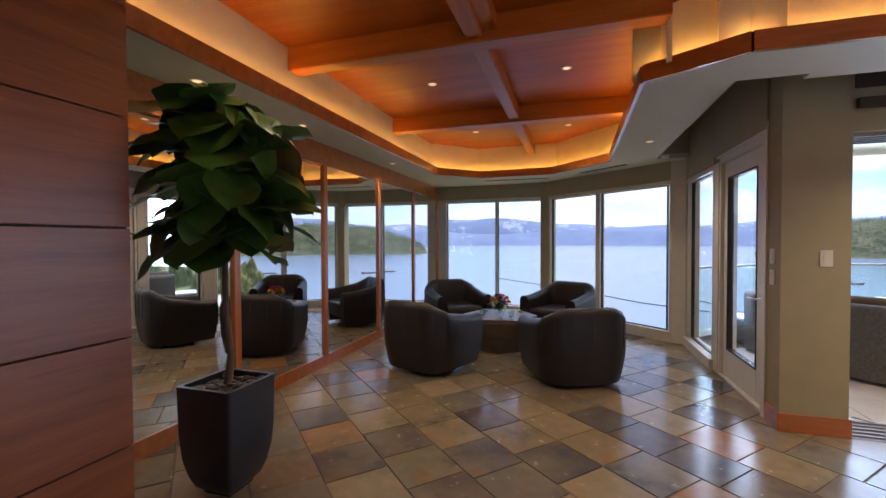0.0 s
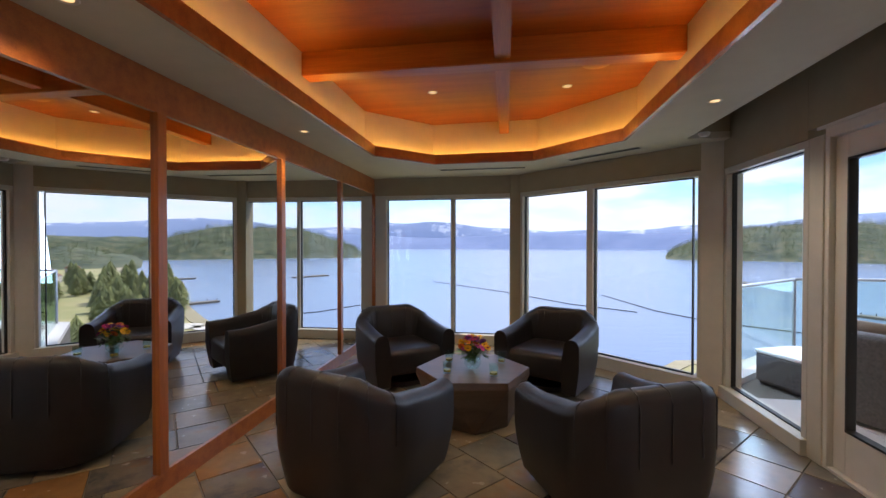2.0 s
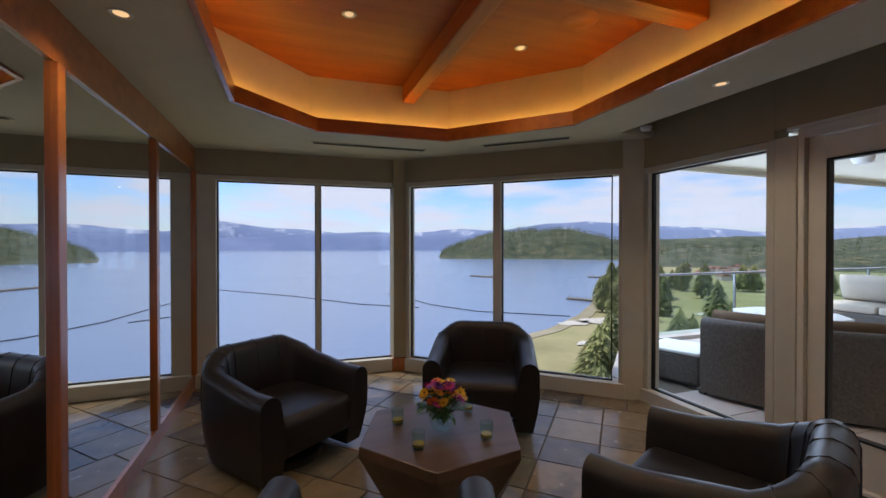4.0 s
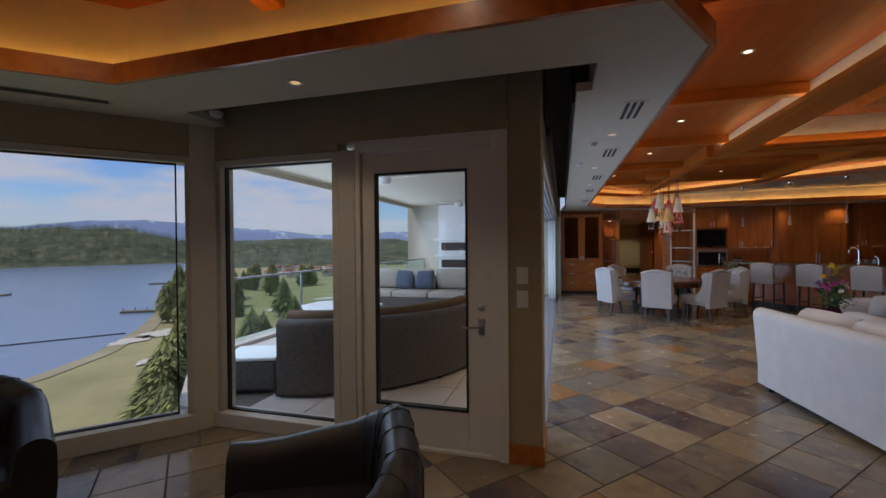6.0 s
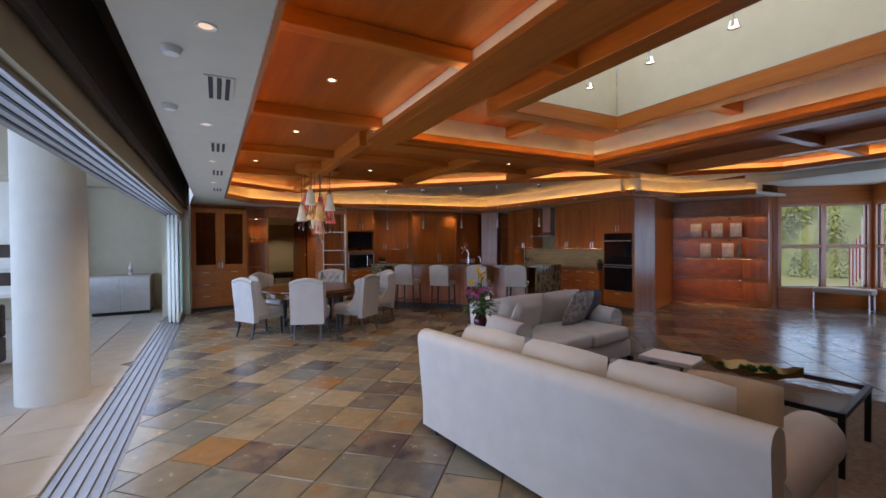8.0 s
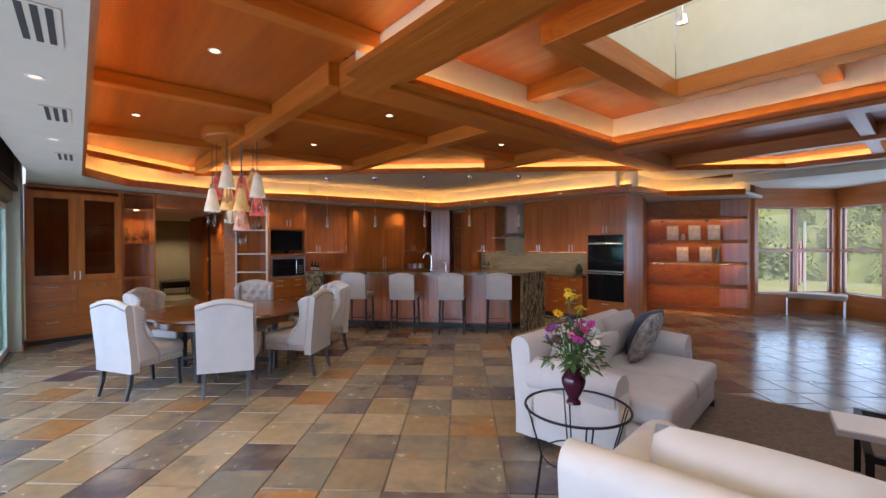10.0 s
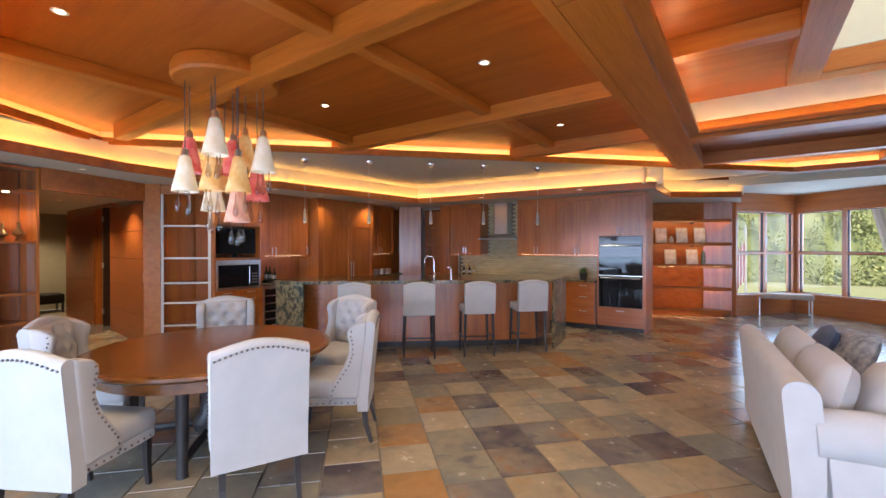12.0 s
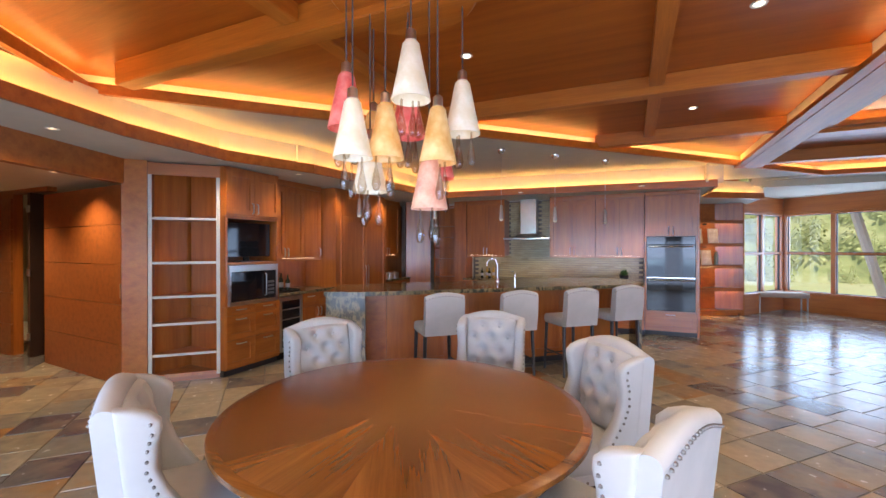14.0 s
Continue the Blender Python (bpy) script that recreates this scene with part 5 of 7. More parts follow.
def bouquet(holder, z, spread, height, kinds, count, size, seed, tall=False):
    """Stems, blossoms and leaves; a tall one carries its yellow flowers at the top and leafy sprays at the rim."""
    rnd = random.Random(seed)
    for k in range(count):
        kind = kinds[k % len(kinds)]
        th = rnd.uniform(0, 2 * math.pi)
        r = spread * math.sqrt(rnd.random()) * (0.55 if tall and kind == "yellow" else 1.0)
        hh = z + height * (0.45 + 0.55 * (1 - (r / spread) ** 2)) * rnd.uniform(0.8, 1.05) * (1.0 if not tall or kind == "yellow" else 0.72)
        x, y = r * math.cos(th), r * math.sin(th)
        part("stem", tube([(x * 0.1, y * 0.1, z * 0.6), (x * 0.6, y * 0.6, z + (hh - z) * 0.5), (x, y, hh)], 0.0025, 5), M_STEM, holder)
        m = Matrix.Translation((x, y, hh)) @ Euler((rnd.uniform(-0.7, 0.7) - y / spread * 0.7, rnd.uniform(-0.5, 0.5) + x / spread * 0.8, rnd.uniform(0, 6))).to_matrix().to_4x4()
        f = part("blossom", blossom(size * rnd.uniform(0.8, 1.25), rnd), PM[kind], holder, kind + " blossom", False, m)
        part("centre", lathe([(0, 0), (size * 0.2, 0.0), (size * 0.16, size * 0.14), (0, size * 0.18)], 8), M_CENTRE if kind != "white" else PM["yellow"], f)
    lf = bmesh.new()
    for k in range(count * (7 if tall else 3)):
        th, r = rnd.uniform(0, 2 * math.pi), spread * rnd.uniform(0.1, 1.1)
        base = Vector((r * 0.8 * math.cos(th), r * 0.8 * math.sin(th), z + height * rnd.uniform(0.02, 0.62) * (1.1 - 0.6 * r / spread)))
        out = Vector((math.cos(th + rnd.uniform(-0.8, 0.8)), math.sin(th + rnd.uniform(-0.8, 0.8)), rnd.uniform(-0.5, 0.9))).normalized()
        length = size * rnd.uniform(1.3, 2.4)
        side = out.cross(Vector((0, 0, 1))).normalized() * length * 0.22
        pts = (base, base + out * length * 0.35 + side, base + out * length * 0.7 + side * 0.7 - Vector((0, 0, 0.006)), base + out * length - Vector((0, 0, 0.014)), base + out * length * 0.7 - side * 0.7 - Vector((0, 0, 0.006)), base + out * length * 0.35 - side)
        lf.faces.new([lf.verts.new(p) for p in pts])
    tagged(part("foliage", lf, M_STEM, holder), kind="stuff")


fv = thing("flower_vase", pose(-0.96, 5.65, 0.456), "round glass vase of mixed yellow and purple flowers", "flowers")
part("vase", lathe([(0.0, 0.0), (0.05, 0.0), (0.075, 0.04), (0.072, 0.075), (0.05, 0.105), (0.056, 0.115), (0.05, 0.112), (0.066, 0.07), (0.0, 0.01)], 28), M_RAILGLASS, fv, "clear round glass vase", True)
bouquet(fv, 0.10, 0.13, 0.19, ["yellow", "magenta", "violet", "yellow", "magenta", "orange", "yellow"], 46, 0.034, 12)

# fiddle-leaf fig in a tall planter
pl = thing("planter", pose(-1.96, 1.98, 0, 0, 0, 0), "tall black square planter with a rounded foot holding a fig tree", "planter")
pb = bmesh.new()
rows_ = [(0.02, 0.10), (0.05, 0.13), (0.12, 0.155), (0.22, 0.175), (0.36, 0.185), (0.64, 0.19)]
prev = None
for z, h in rows_:
    rr = 0.02
    loop = []
    for cx, cy, a0 in ((h - rr, h - rr, 0), (-h + rr, h - rr, 90), (-h + rr, -h + rr, 180), (h - rr, -h + rr, 270)):
        for k in range(4):
            a = math.radians(a0 + 30 * k)
            loop.append(pb.verts.new((cx + rr * math.cos(a), cy + rr * math.sin(a), z)))
    if prev:
        for k in range(16):
            pb.faces.new((prev[k], prev[(k + 1) % 16], loop[(k + 1) % 16], loop[k]))
    else:
        pb.faces.new(loop[::-1])
    prev = loop
inner = [pb.verts.new((v.co.x * 0.86, v.co.y * 0.86, 0.64)) for v in prev]
deep = [pb.verts.new((v.co.x * 0.86, v.co.y * 0.86, 0.58)) for v in prev]
for k in range(16):
    pb.faces.new((prev[k], prev[(k + 1) % 16], inner[(k + 1) % 16], inner[k]))
    pb.faces.new((inner[k], inner[(k + 1) % 16], deep[(k + 1) % 16], deep[k]))
pb.faces.new(deep)
bmesh.ops.recalc_face_normals(pb, faces=pb.faces[:])
part("pot", pb, M_PLANTER, pl, "", True)
part("foot", box(-0.09, -0.09, 0, 0.09, 0.09, 0.03), M_PLANTER, pl)
rnd = random.Random(3)
pe = bmesh.new()
for k in range(170):
    x, y = rnd.uniform(-0.15, 0.15), rnd.uniform(-0.15, 0.15)
    r = rnd.uniform(0.012, 0.026)
    g_ = bmesh.ops.create_icosphere(pe, subdivisions=1, radius=r, matrix=Matrix.Translation((x, y, 0.60 + rnd.uniform(0, 0.02))) @ Matrix.Diagonal((1.2, 0.9, 0.6, 1)))
tagged(part("pebbles", pe, M_PEBBLE, pl, "dark pebble mulch", True), kind="stuff")
fig = thing("fig_tree", pose(-1.96, 1.98, 0.60), "fiddle-leaf fig tree with broad dark leaves on a bare trunk", "plant")
part("trunk", tube([(0.0, 0.0, 0), (0.01, 0.02, 0.2), (-0.02, 0.01, 0.45), (-0.01, 0.0, 0.7), (0.0, 0.01, 1.1), (0.01, 0.0, 1.55)], [0.024, 0.02, 0.018, 0.017, 0.014, 0.009], 10), M_BARK, fig, "", True)


def broad_leaf(length, width, fold, droop, n=7):
    """A fiddle-shaped leaf with a sunken midrib and wavy rim, growing along +x."""
    bm = bmesh.new()
    rows2 = []
    for i in range(n + 1):
        t = i / n
        w = width * (0.10 + math.sin(math.pi * min(1, t * 0.92 + 0.08)) ** 0.7 * (0.62 + 0.5 * t)) * (0.35 if i == n else 1)
        z = -droop * t * t * length
        wave = 0.05 * length * math.sin(t * 14)
        rows2.append([bm.verts.new((t * length, s * w / 2, z + fold * abs(s) * w + wave * abs(s) * 0.5 * (1 if s > 0 else -1))) for s in (-1, -0.5, 0, 0.5, 1)])
    for a, b in zip(rows2, rows2[1:]):
        for k in range(4):
            bm.faces.new((a[k], b[k], b[k + 1], a[k + 1]))
    return bm


variants = []
for k in range(5):
    bm = broad_leaf(0.33 + 0.025 * k, 0.29 + 0.018 * k, 0.06 + 0.04 * (k % 3), 0.14 + 0.12 * (k % 3))
    me = bpy.data.meshes.new("leaf")
    bm.to_mesh(me)
    bm.free()
    me.polygons.foreach_set("use_smooth", [True] * len(me.polygons))
    me.materials.append(M_LEAF if k < 4 else M_LEAFLIT)
    variants.append(me)
limbs = []
for k in range(7):
    a = 2 * math.pi * k / 7 + 0.4
    z0 = 0.88 + 0.08 * k
    tip = (0.24 * math.cos(a), 0.24 * math.sin(a), z0 + 0.16)
    part("branch", tube([(0, 0, z0), (tip[0] * 0.5, tip[1] * 0.5, z0 + 0.06), tip], [0.009, 0.007, 0.004], 6), M_BARK, fig, "", True)
    limbs.append(tip)
for k in range(88):
    a = k * 2.39996
    lvl = (k + 0.5) / 88
    z = 0.84 + 0.88 * lvl
    rad = 0.27 * math.sin(math.pi * (0.20 + 0.72 * lvl)) * (0.35 + 0.65 * rnd.random())
    tilt = rnd.uniform(-0.35, 0.95)
    # The listed leaves take the painted warm-lit colour.
    o = bpy.data.objects.new("leaf", variants[4 if k in (61, 66, 70, 74, 79, 58) else rnd.randrange(4)])
    scene.collection.objects.link(o)
    o.parent = fig
    o.matrix_basis = Matrix.Translation((rad * math.cos(a), rad * math.sin(a), z)) @ Euler((rnd.uniform(-0.5, 0.5), tilt, a + rnd.uniform(-0.5, 0.5))).to_matrix().to_4x4() @ Matrix.Diagonal((rnd.uniform(0.72, 1.0),) * 3 + (1,))

# switches
def switch(m, w=0.08):
    s = thing("light_switch", m, "white wall switch plate on the painted wall", "switch", "switches")
    part("plate", box(-w / 2, -0.008, -0.06, w / 2, 0.0, 0.06, 0.003), M_PLASTIC, s)
    part("rocker", box(-0.018, -0.012, -0.034, 0.018, -0.008, 0.034, 0.002), M_PLASTIC, s)


switch(pose(WX, 3.93, 1.33, 0, 0, -90))
switch(pose(WX, 3.93, 1.165, 0, 0, -90))
switch(pose(1.78, 3.80, 1.32))

# ---- dining ----
WING = [(0.03, 0.37), (0.02, 0.45), (-0.03, 0.54), (-0.085, 0.64), (-0.11, 0.73), (-0.10, 0.81), (-0.08, 0.87), (-0.08, 0.91), (-0.11, 0.942), (-0.165, 0.965), (-0.225, 0.975), (-0.225, 0.37)]


def wing_chair():
    """A tufted wing-back dining chair that looks along +x."""
    c = thing("dining_chair", pose(0, 0, 0), "cream linen wing-back dining chair with nailheads and dark legs", "chair", "dining chairs")
    part("seat", box(-0.22, -0.26, 0.36, 0.32, 0.26, 0.51, 0.05, 4), M_LINEN, c, "", True)
    part("seat_rail", box(-0.20, -0.248, 0.31, 0.30, 0.248, 0.38, 0.012), M_LINEN, c)
    n = 17
    path = [(-0.25, 0.268 - 0.536 * k / (n - 1)) for k in range(n)]

    def rim(s):
        return 0.978 + 0.055 * max(0.0, math.sin(s * math.pi)) ** 1.1

    # shell leans back a little towards its top
    bk = soft_sheet(path[::-1], 0.27, 1.0, 0.085, top=rim, bulge=0.012)
    for v in bk.verts:
        v.co.x -= 0.10 * max(0, v.co.z - 0.4)
    part("backrest", bk, M_LINEN, c, "", True)
    for sg in (1, -1):
        wg = bmesh.new()
        f_ = wg.faces.new([wg.verts.new((x, sg * 0.20, z)) for x, z in WING])
        r_ = bmesh.ops.extrude_face_region(wg, geom=[f_])
        for v in r_["geom"]:
            if isinstance(v, bmesh.types.BMVert):
                v.co.y = sg * 0.274
        bmesh.ops.recalc_face_normals(wg, faces=wg.faces[:])
        bmesh.ops.bevel(wg, geom=[e for e in wg.edges if abs(e.verts[0].co.y - e.verts[1].co.y) < 1e-4], offset=0.024, segments=3, affect="EDGES", profile=0.5)
        for v in wg.verts:
            v.co.x -= 0.10 * max(0, v.co.z - 0.4)
            v.co.y += sg * 0.02 * max(0, v.co.z - 0.6)
        part("wing", wg, M_LINEN, c, "", True)
    rows3 = [(0.62, (-0.14, 0, 0.14)), (0.72, (-0.07, 0.07)), (0.82, (-0.14, 0, 0.14)), (0.91, (-0.07, 0.07))]
    for z, ys in rows3:
        for y in ys:
            part("tuft_button", lathe([(0, 0), (0.014, 0.0), (0.010, 0.008), (0, 0.010)], 10), M_LINEN, c, "", True, pose(-0.176 - 0.10 * (z - 0.4), y, z, 0, 90, 0))
    pd_ = pillow(0.48, 0.43, 0.15, 30)
    for v in pd_.verts:
        for z, ys in rows3:
            for y in ys:
                d2 = ((v.co.x - 0.74 + z) ** 2 + (v.co.y - y) ** 2)
                if v.co.z > 0:
                    v.co.z -= 0.042 * math.exp(-d2 / 0.0013)
    part("back_pad", pd_, M_LINEN, c, "tufted back pad", True, pose(-0.235, 0, 0.74, 0, 90 - 5.7, 0))
    nl = bmesh.new()
    nail = []
    for k in range(19):
        y = -0.252 + 0.504 * k / 18
        zt = rim(k / 18)
        nail.append((-0.296 - 0.10 * (zt - 0.44), y, zt - 0.05))
    edge = WING[:9]
    for sg in (1, -1):
        for (x0, z0), (x1, z1) in zip(edge, edge[1:]):
            steps = max(1, round(math.hypot(x1 - x0, z1 - z0) / 0.034))
            for k in range(steps):
                x, z = x0 + (x1 - x0) * k / steps - 0.032, z0 + (z1 - z0) * k / steps
                nail.append((x - 0.10 * max(0, z - 0.4), sg * (0.275 + 0.02 * max(0, z - 0.6)), z - 0.006))
        for k in range(11):
            nail.append((-0.18 + 0.048 * k, sg * 0.249, 0.335))
    for k in range(12):
        nail.append((0.301, -0.235 + 0.0427 * k, 0.335))
    for p in nail:
        bmesh.ops.create_icosphere(nl, subdivisions=1, radius=0.0085, matrix=Matrix.Translation(p))
    tagged(part("nailhead_trim", nl, M_NAIL, c, "row of antique nailheads", True), kind="stuff")
    for x, y, k in ((0.26, 0.215, 0.02), (0.26, -0.215, 0.02), (-0.25, 0.21, -0.06), (-0.25, -0.21, -0.06)):
        part("leg", tube([(x + k, y, 0.0), (x + k * 0.25, y, 0.16), (x, y, 0.34)], [0.019, 0.024, 0.032], 4), M_DARKLEG, c)
    return c


TC = (8.80, 1.57)
DC = [(8.51, 2.52, -60), (7.86, 1.77, -24), (8.06, 0.93, 40), (8.79, 0.31, 97), (9.67, 1.04, 153), (9.51, 2.19, 233)]
dc0 = wing_chair()
dc0.matrix_basis = pose(*DC[0][:2], 0, 0, 0, DC[0][2])
for x, y, a in DC[1:]:
    copy_thing(dc0, pose(x, y, 0, 0, 0, a))
dt = thing("dining_table", pose(*TC, 0), "large round wooden dining table with a polished radial top", "table")
prof = [(0.0, 0.705), (0.845, 0.705), (0.885, 0.715), (0.91, 0.735), (0.91, 0.755), (0.90, 0.762), (0.0, 0.762)]
part("tabletop", lathe(prof, 96), M_TABLE, dt, "", True)
wedge_bm = bmesh.new()
prism([(0.0, 0.0)] + [(0.87 * math.cos(math.radians(-15 + 5 * q)), 0.87 * math.sin(math.radians(-15 + 5 * q))) for q in range(7)], 0.7625, 0.7632, wedge_bm)
wedge_me = bpy.data.meshes.new("veneer_wedge")
wedge_bm.to_mesh(wedge_me)
wedge_bm.free()
wedge_me.materials.append(M_TABLE)
for q in range(12):
    w_ = bpy.data.objects.new("veneer_wedge", wedge_me)
    scene.collection.objects.link(w_)
    w_.parent = dt
    w_.matrix_basis = pose(0, 0, 0, 0, 0, 30 * q)
part("apron", lathe([(0.80, 0.62), (0.80, 0.705), (0.77, 0.705), (0.77, 0.62), (0.80, 0.62)], 64), M_TABLE, dt, "", True)
part("pedestal", lathe([(0.16, 0.10), (0.17, 0.16), (0.12, 0.22), (0.10, 0.34), (0.14, 0.48), (0.18, 0.56), (0.22, 0.62), (0.0, 0.62)], 24), M_DARKLEG, dt, "", True)
for k in range(4):
    a = math.radians(45 + 90 * k)
    c_, s_ = math.cos(a), math.sin(a)
    part("leg", tube([(0.62 * c_, 0.62 * s_, 0.0), (0.62 * c_, 0.62 * s_, 0.03), (0.62 * c_, 0.62 * s_, 0.63)], [0.04, 0.035, 0.045], 10), M_DARKLEG, dt, "", True)
    part("foot_brace", tube([(0.62 * c_, 0.62 * s_, 0.10), (0.12 * c_, 0.12 * s_, 0.13)], 0.03, 8), M_DARKLEG, dt, "", True)


def bar_stool():
    c = thing("bar_stool", pose(0, 0, 0), "cream upholstered bar stool with nailheads and dark legs", "stool", "island stools")
    part("seat", box(-0.19, -0.23, 0.60, 0.25, 0.23, 0.72, 0.04, 3), M_LINEN, c, "", True)
    n = 13
    path = [(-0.21, -0.22 + 0.44 * k / (n - 1)) for k in range(n)]

    def rim(s):
        return 1.05 + 0.04 * math.cos((s * 2 - 1) * math.pi / 2) ** 0.8

    bk = soft_sheet(path[::-1], 0.62, 1.05, 0.085, top=rim, bulge=0.01)
    for v in bk.verts:
        v.co.x -= 0.10 * max(0, v.co.z - 0.65)
    part("backrest", bk, M_LINEN, c, "", True)
    nl = bmesh.new()
    for x, y in path:
        zt = rim((y + 0.22) / 0.44) - 0.04
        bmesh.ops.create_icosphere(nl, subdivisions=1, radius=0.007, matrix=Matrix.Translation((x - 0.048 - 0.1 * (zt - 0.69), y, zt)))
    tagged(part("nailhead_trim", nl, M_NAIL, c, "row of antique nailheads", True), kind="stuff")
    for x, y in ((0.21, 0.2), (0.21, -0.2), (-0.18, 0.2), (-0.18, -0.2)):
        part("leg", tube([(x * 1.12, y * 1.08, 0), (x, y, 0.61)], [0.015, 0.022], 8), M_DARKLEG, c, "", True)
    for a, b, z in (((0.23, 0.21), (0.23, -0.21), 0.2), ((-0.195, 0.21), (-0.195, -0.21), 0.2), ((0.225, 0.212), (-0.195, 0.212), 0.26), ((0.225, -0.212), (-0.195, -0.212), 0.26)):
        part("stretcher", tube([(*a, z), (*b, z)], 0.011, 6), M_DARKLEG, c, "", True)
    return c


bs0 = bar_stool()
BS = [(9.75, -0.85), (9.07, -1.42), (8.46, -2.03), (7.95, -2.70)]
bs0.matrix_basis = pose(*BS[0], 0, 0, 0, -48)
for x, y in BS[1:]:
    copy_thing(bs0, pose(x, y, 0, 0, 0, -48))

# chandelier of hanging glass bells
chd = thing("pendant_chandelier", pose(8.90, 1.42, 0), "cluster chandelier of coloured glass bells with clear drops", "chandelier")
part("canopy", lathe([(0.0, 2.96), (0.40, 2.96), (0.42, 2.98), (0.42, 3.05), (0.40, 3.098), (0.0, 3.098)], 48), M_BEAM, chd, "round wooden ceiling canopy", True)
BELLS = {"amber": marbled("amber_glass", (0.70, 0.36, 0.10), (0.85, 0.60, 0.28), 0.3, 14, 0.16), "rose": marbled("rose_glass", (0.62, 0.07, 0.07), (0.80, 0.26, 0.22), 0.3, 18, 0.14), "cream": marbled("cream_glass", (0.70, 0.60, 0.42), (0.80, 0.74, 0.62), 0.3, 16, 0.16), "pink": marbled("pink_glass", (0.66, 0.28, 0.19), (0.80, 0.5, 0.36), 0.3, 18, 0.14)}
M_DROP = glass_pane("drop_glass", (0.80, 0.74, 0.66), 2.4)
M_CORD = plain("grey_cord", (0.10, 0.09, 0.09), 0.6)
HANG = [(0.24, 0.20, 2.21, "rose"), (-0.14, 0.17, 2.32, "cream"), (0.10, -0.22, 2.30, "amber"), (-0.29, -0.16, 2.21, "cream"), (0.05, 0.11, 2.05, "amber"), (0.0, -0.05, 2.20, "rose"), (-0.22, 0.02, 2.02, "amber"), (0.21, 0.02, 1.89, "cream"), (-0.11, -0.21, 1.98, "rose"), (-0.16, 0.0, 1.78, "pink"), (0.28, -0.12, 2.10, "amber"), (0.14, 0.28, 2.03, "cream")]
for x, y, z, kind in HANG:
    b_ = part("bell_shade", lathe([(0.022, 0.20), (0.030, 0.19), (0.048, 0.10), (0.066, 0.02), (0.07, 0.0), (0.066, 0.0), (0.045, 0.09), (0.026, 0.185), (0.022, 0.20)], 24), BELLS[kind], chd, kind + " marbled glass bell", True, pose(x, y, z) @ Matrix.Diagonal((1.45, 1.45, 1.5, 1)))
    part("cord", tube([(0, 0, 0.20), (0, 0, (2.962 - z) / 1.5)], 0.003, 6), M_CORD, b_)
    part("cap", lathe([(0.0, 0.19), (0.02, 0.19), (0.018, 0.235), (0.005, 0.245), (0, 0.245)], 12), M_METAL, b_, "", True)
    for j in range(3):
        a = 2.1 * j + x * 9
        part("glass_drop", lathe([(0.0, -0.115), (0.011, -0.11), (0.017, -0.09), (0.012, -0.06), (0.005, -0.03), (0.004, 0.01), (0, 0.012)], 12), M_DROP, b_, "clear glass drop", True, pose(0.035 * math.cos(a), 0.035 * math.sin(a), -0.01 * j))

# slim pendants over the island
for x, y in ((10.72, -0.70), (10.05, -1.40), (9.38, -2.12), (8.76, -2.75), (8.12, -3.48)):
    p_ = thing("pendant_lamp", pose(x, y, 0), "slim frosted glass pendant lamp over the island", "lamp", "island pendants")
    part("shade", lathe([(0.0, 1.96), (0.030, 1.965), (0.026, 2.03), (0.018, 2.14), (0.012, 2.16), (0.0, 2.16)], 18), M_METAL, p_, "tapered metal shade", True)
    part("diffuser", lathe([(0.0, 1.935), (0.024, 1.945), (0.026, 1.963), (0.0, 1.963)], 16), BELLS["cream"], p_, "frosted tip", True)
    part("rod", tube([(0, 0, 2.16), (0, 0, 2.88)], 0.003, 6), M_METAL, p_)
    part("canopy", lathe([(0.0, 2.86), (0.03, 2.865), (0.055, 2.90), (0.055, 2.929), (0.0, 2.929)], 20), M_CHROME, p_, "", True)

# ---- recessed lights, vents, detectors ----
def downlight(x, y, z, group, lens=M_CAN):
    d = thing("downlight", pose(x, y, z), "round recessed ceiling downlight with a glowing lens and added spot lamp", "downlight", group)
    part("trim_ring", lathe([(0.031, -0.003), (0.046, -0.006), (0.050, -0.001), (0.031, -0.001), (0.031, -0.003)], 24), M_PLASTIC, d, "", True)
    part("lens", lathe([(0.0, -0.0025), (0.03, -0.0025), (0.03, -0.001), (0.0, -0.001)], 20), lens, d, "glowing lens")
    # Spot added under every can for room light, dim and dark cans included.
    lamp = bpy.data.lights.new("added_downlight_beam", "SPOT")
    lamp.energy, lamp.color, lamp.spot_size, lamp.spot_blend, lamp.shadow_soft_size = SPOT * (1.7 if x > 13 else 0.4 if x > 11.8 or x < 1.6 or (8.5 < x < 9.2 and y > 2.0) else 1.0), (1.0, 0.80, 0.55), radians(125), 0.8, 0.05
    o = new("added_downlight_beam", lamp)
    o.parent = d
    o.location = (0, 0, -0.03)


# The five at y = 2.2 are unseen, added to brighten the rooms.
for x, y in ((-1.42, 4.19), (-0.07, 4.19), (-0.08, 6.25), (-1.42, 6.22), (7.01, 0.25), (8.94, 0.34), (7.13, -1.85), (8.87, 2.52), (4.5, 2.2), (6.5, 2.2), (2.5, 2.2), (0.3, 2.2), (-1.4, 2.2)):
    downlight(x, y, TOP, "timber ceiling lights", M_CANDIM if y > 4 else M_CAN)
for x, y in ((0.82, 5.27), (-2.51, 3.49), (-2.51, 2.3), (-2.51, 5.6), (2.79, 3.2), (4.58, 3.23), (6.3, 3.2), (8.2, 3.2), (12.2, 1.6), (12.0, 0.15), (11.9, -0.95), (12.0, -2.0), (12.0, -3.4), (7.6, -4.1), (9.6, -4.1)):
    downlight(x, y, SOF, "soffit lights", M_CANDIM)
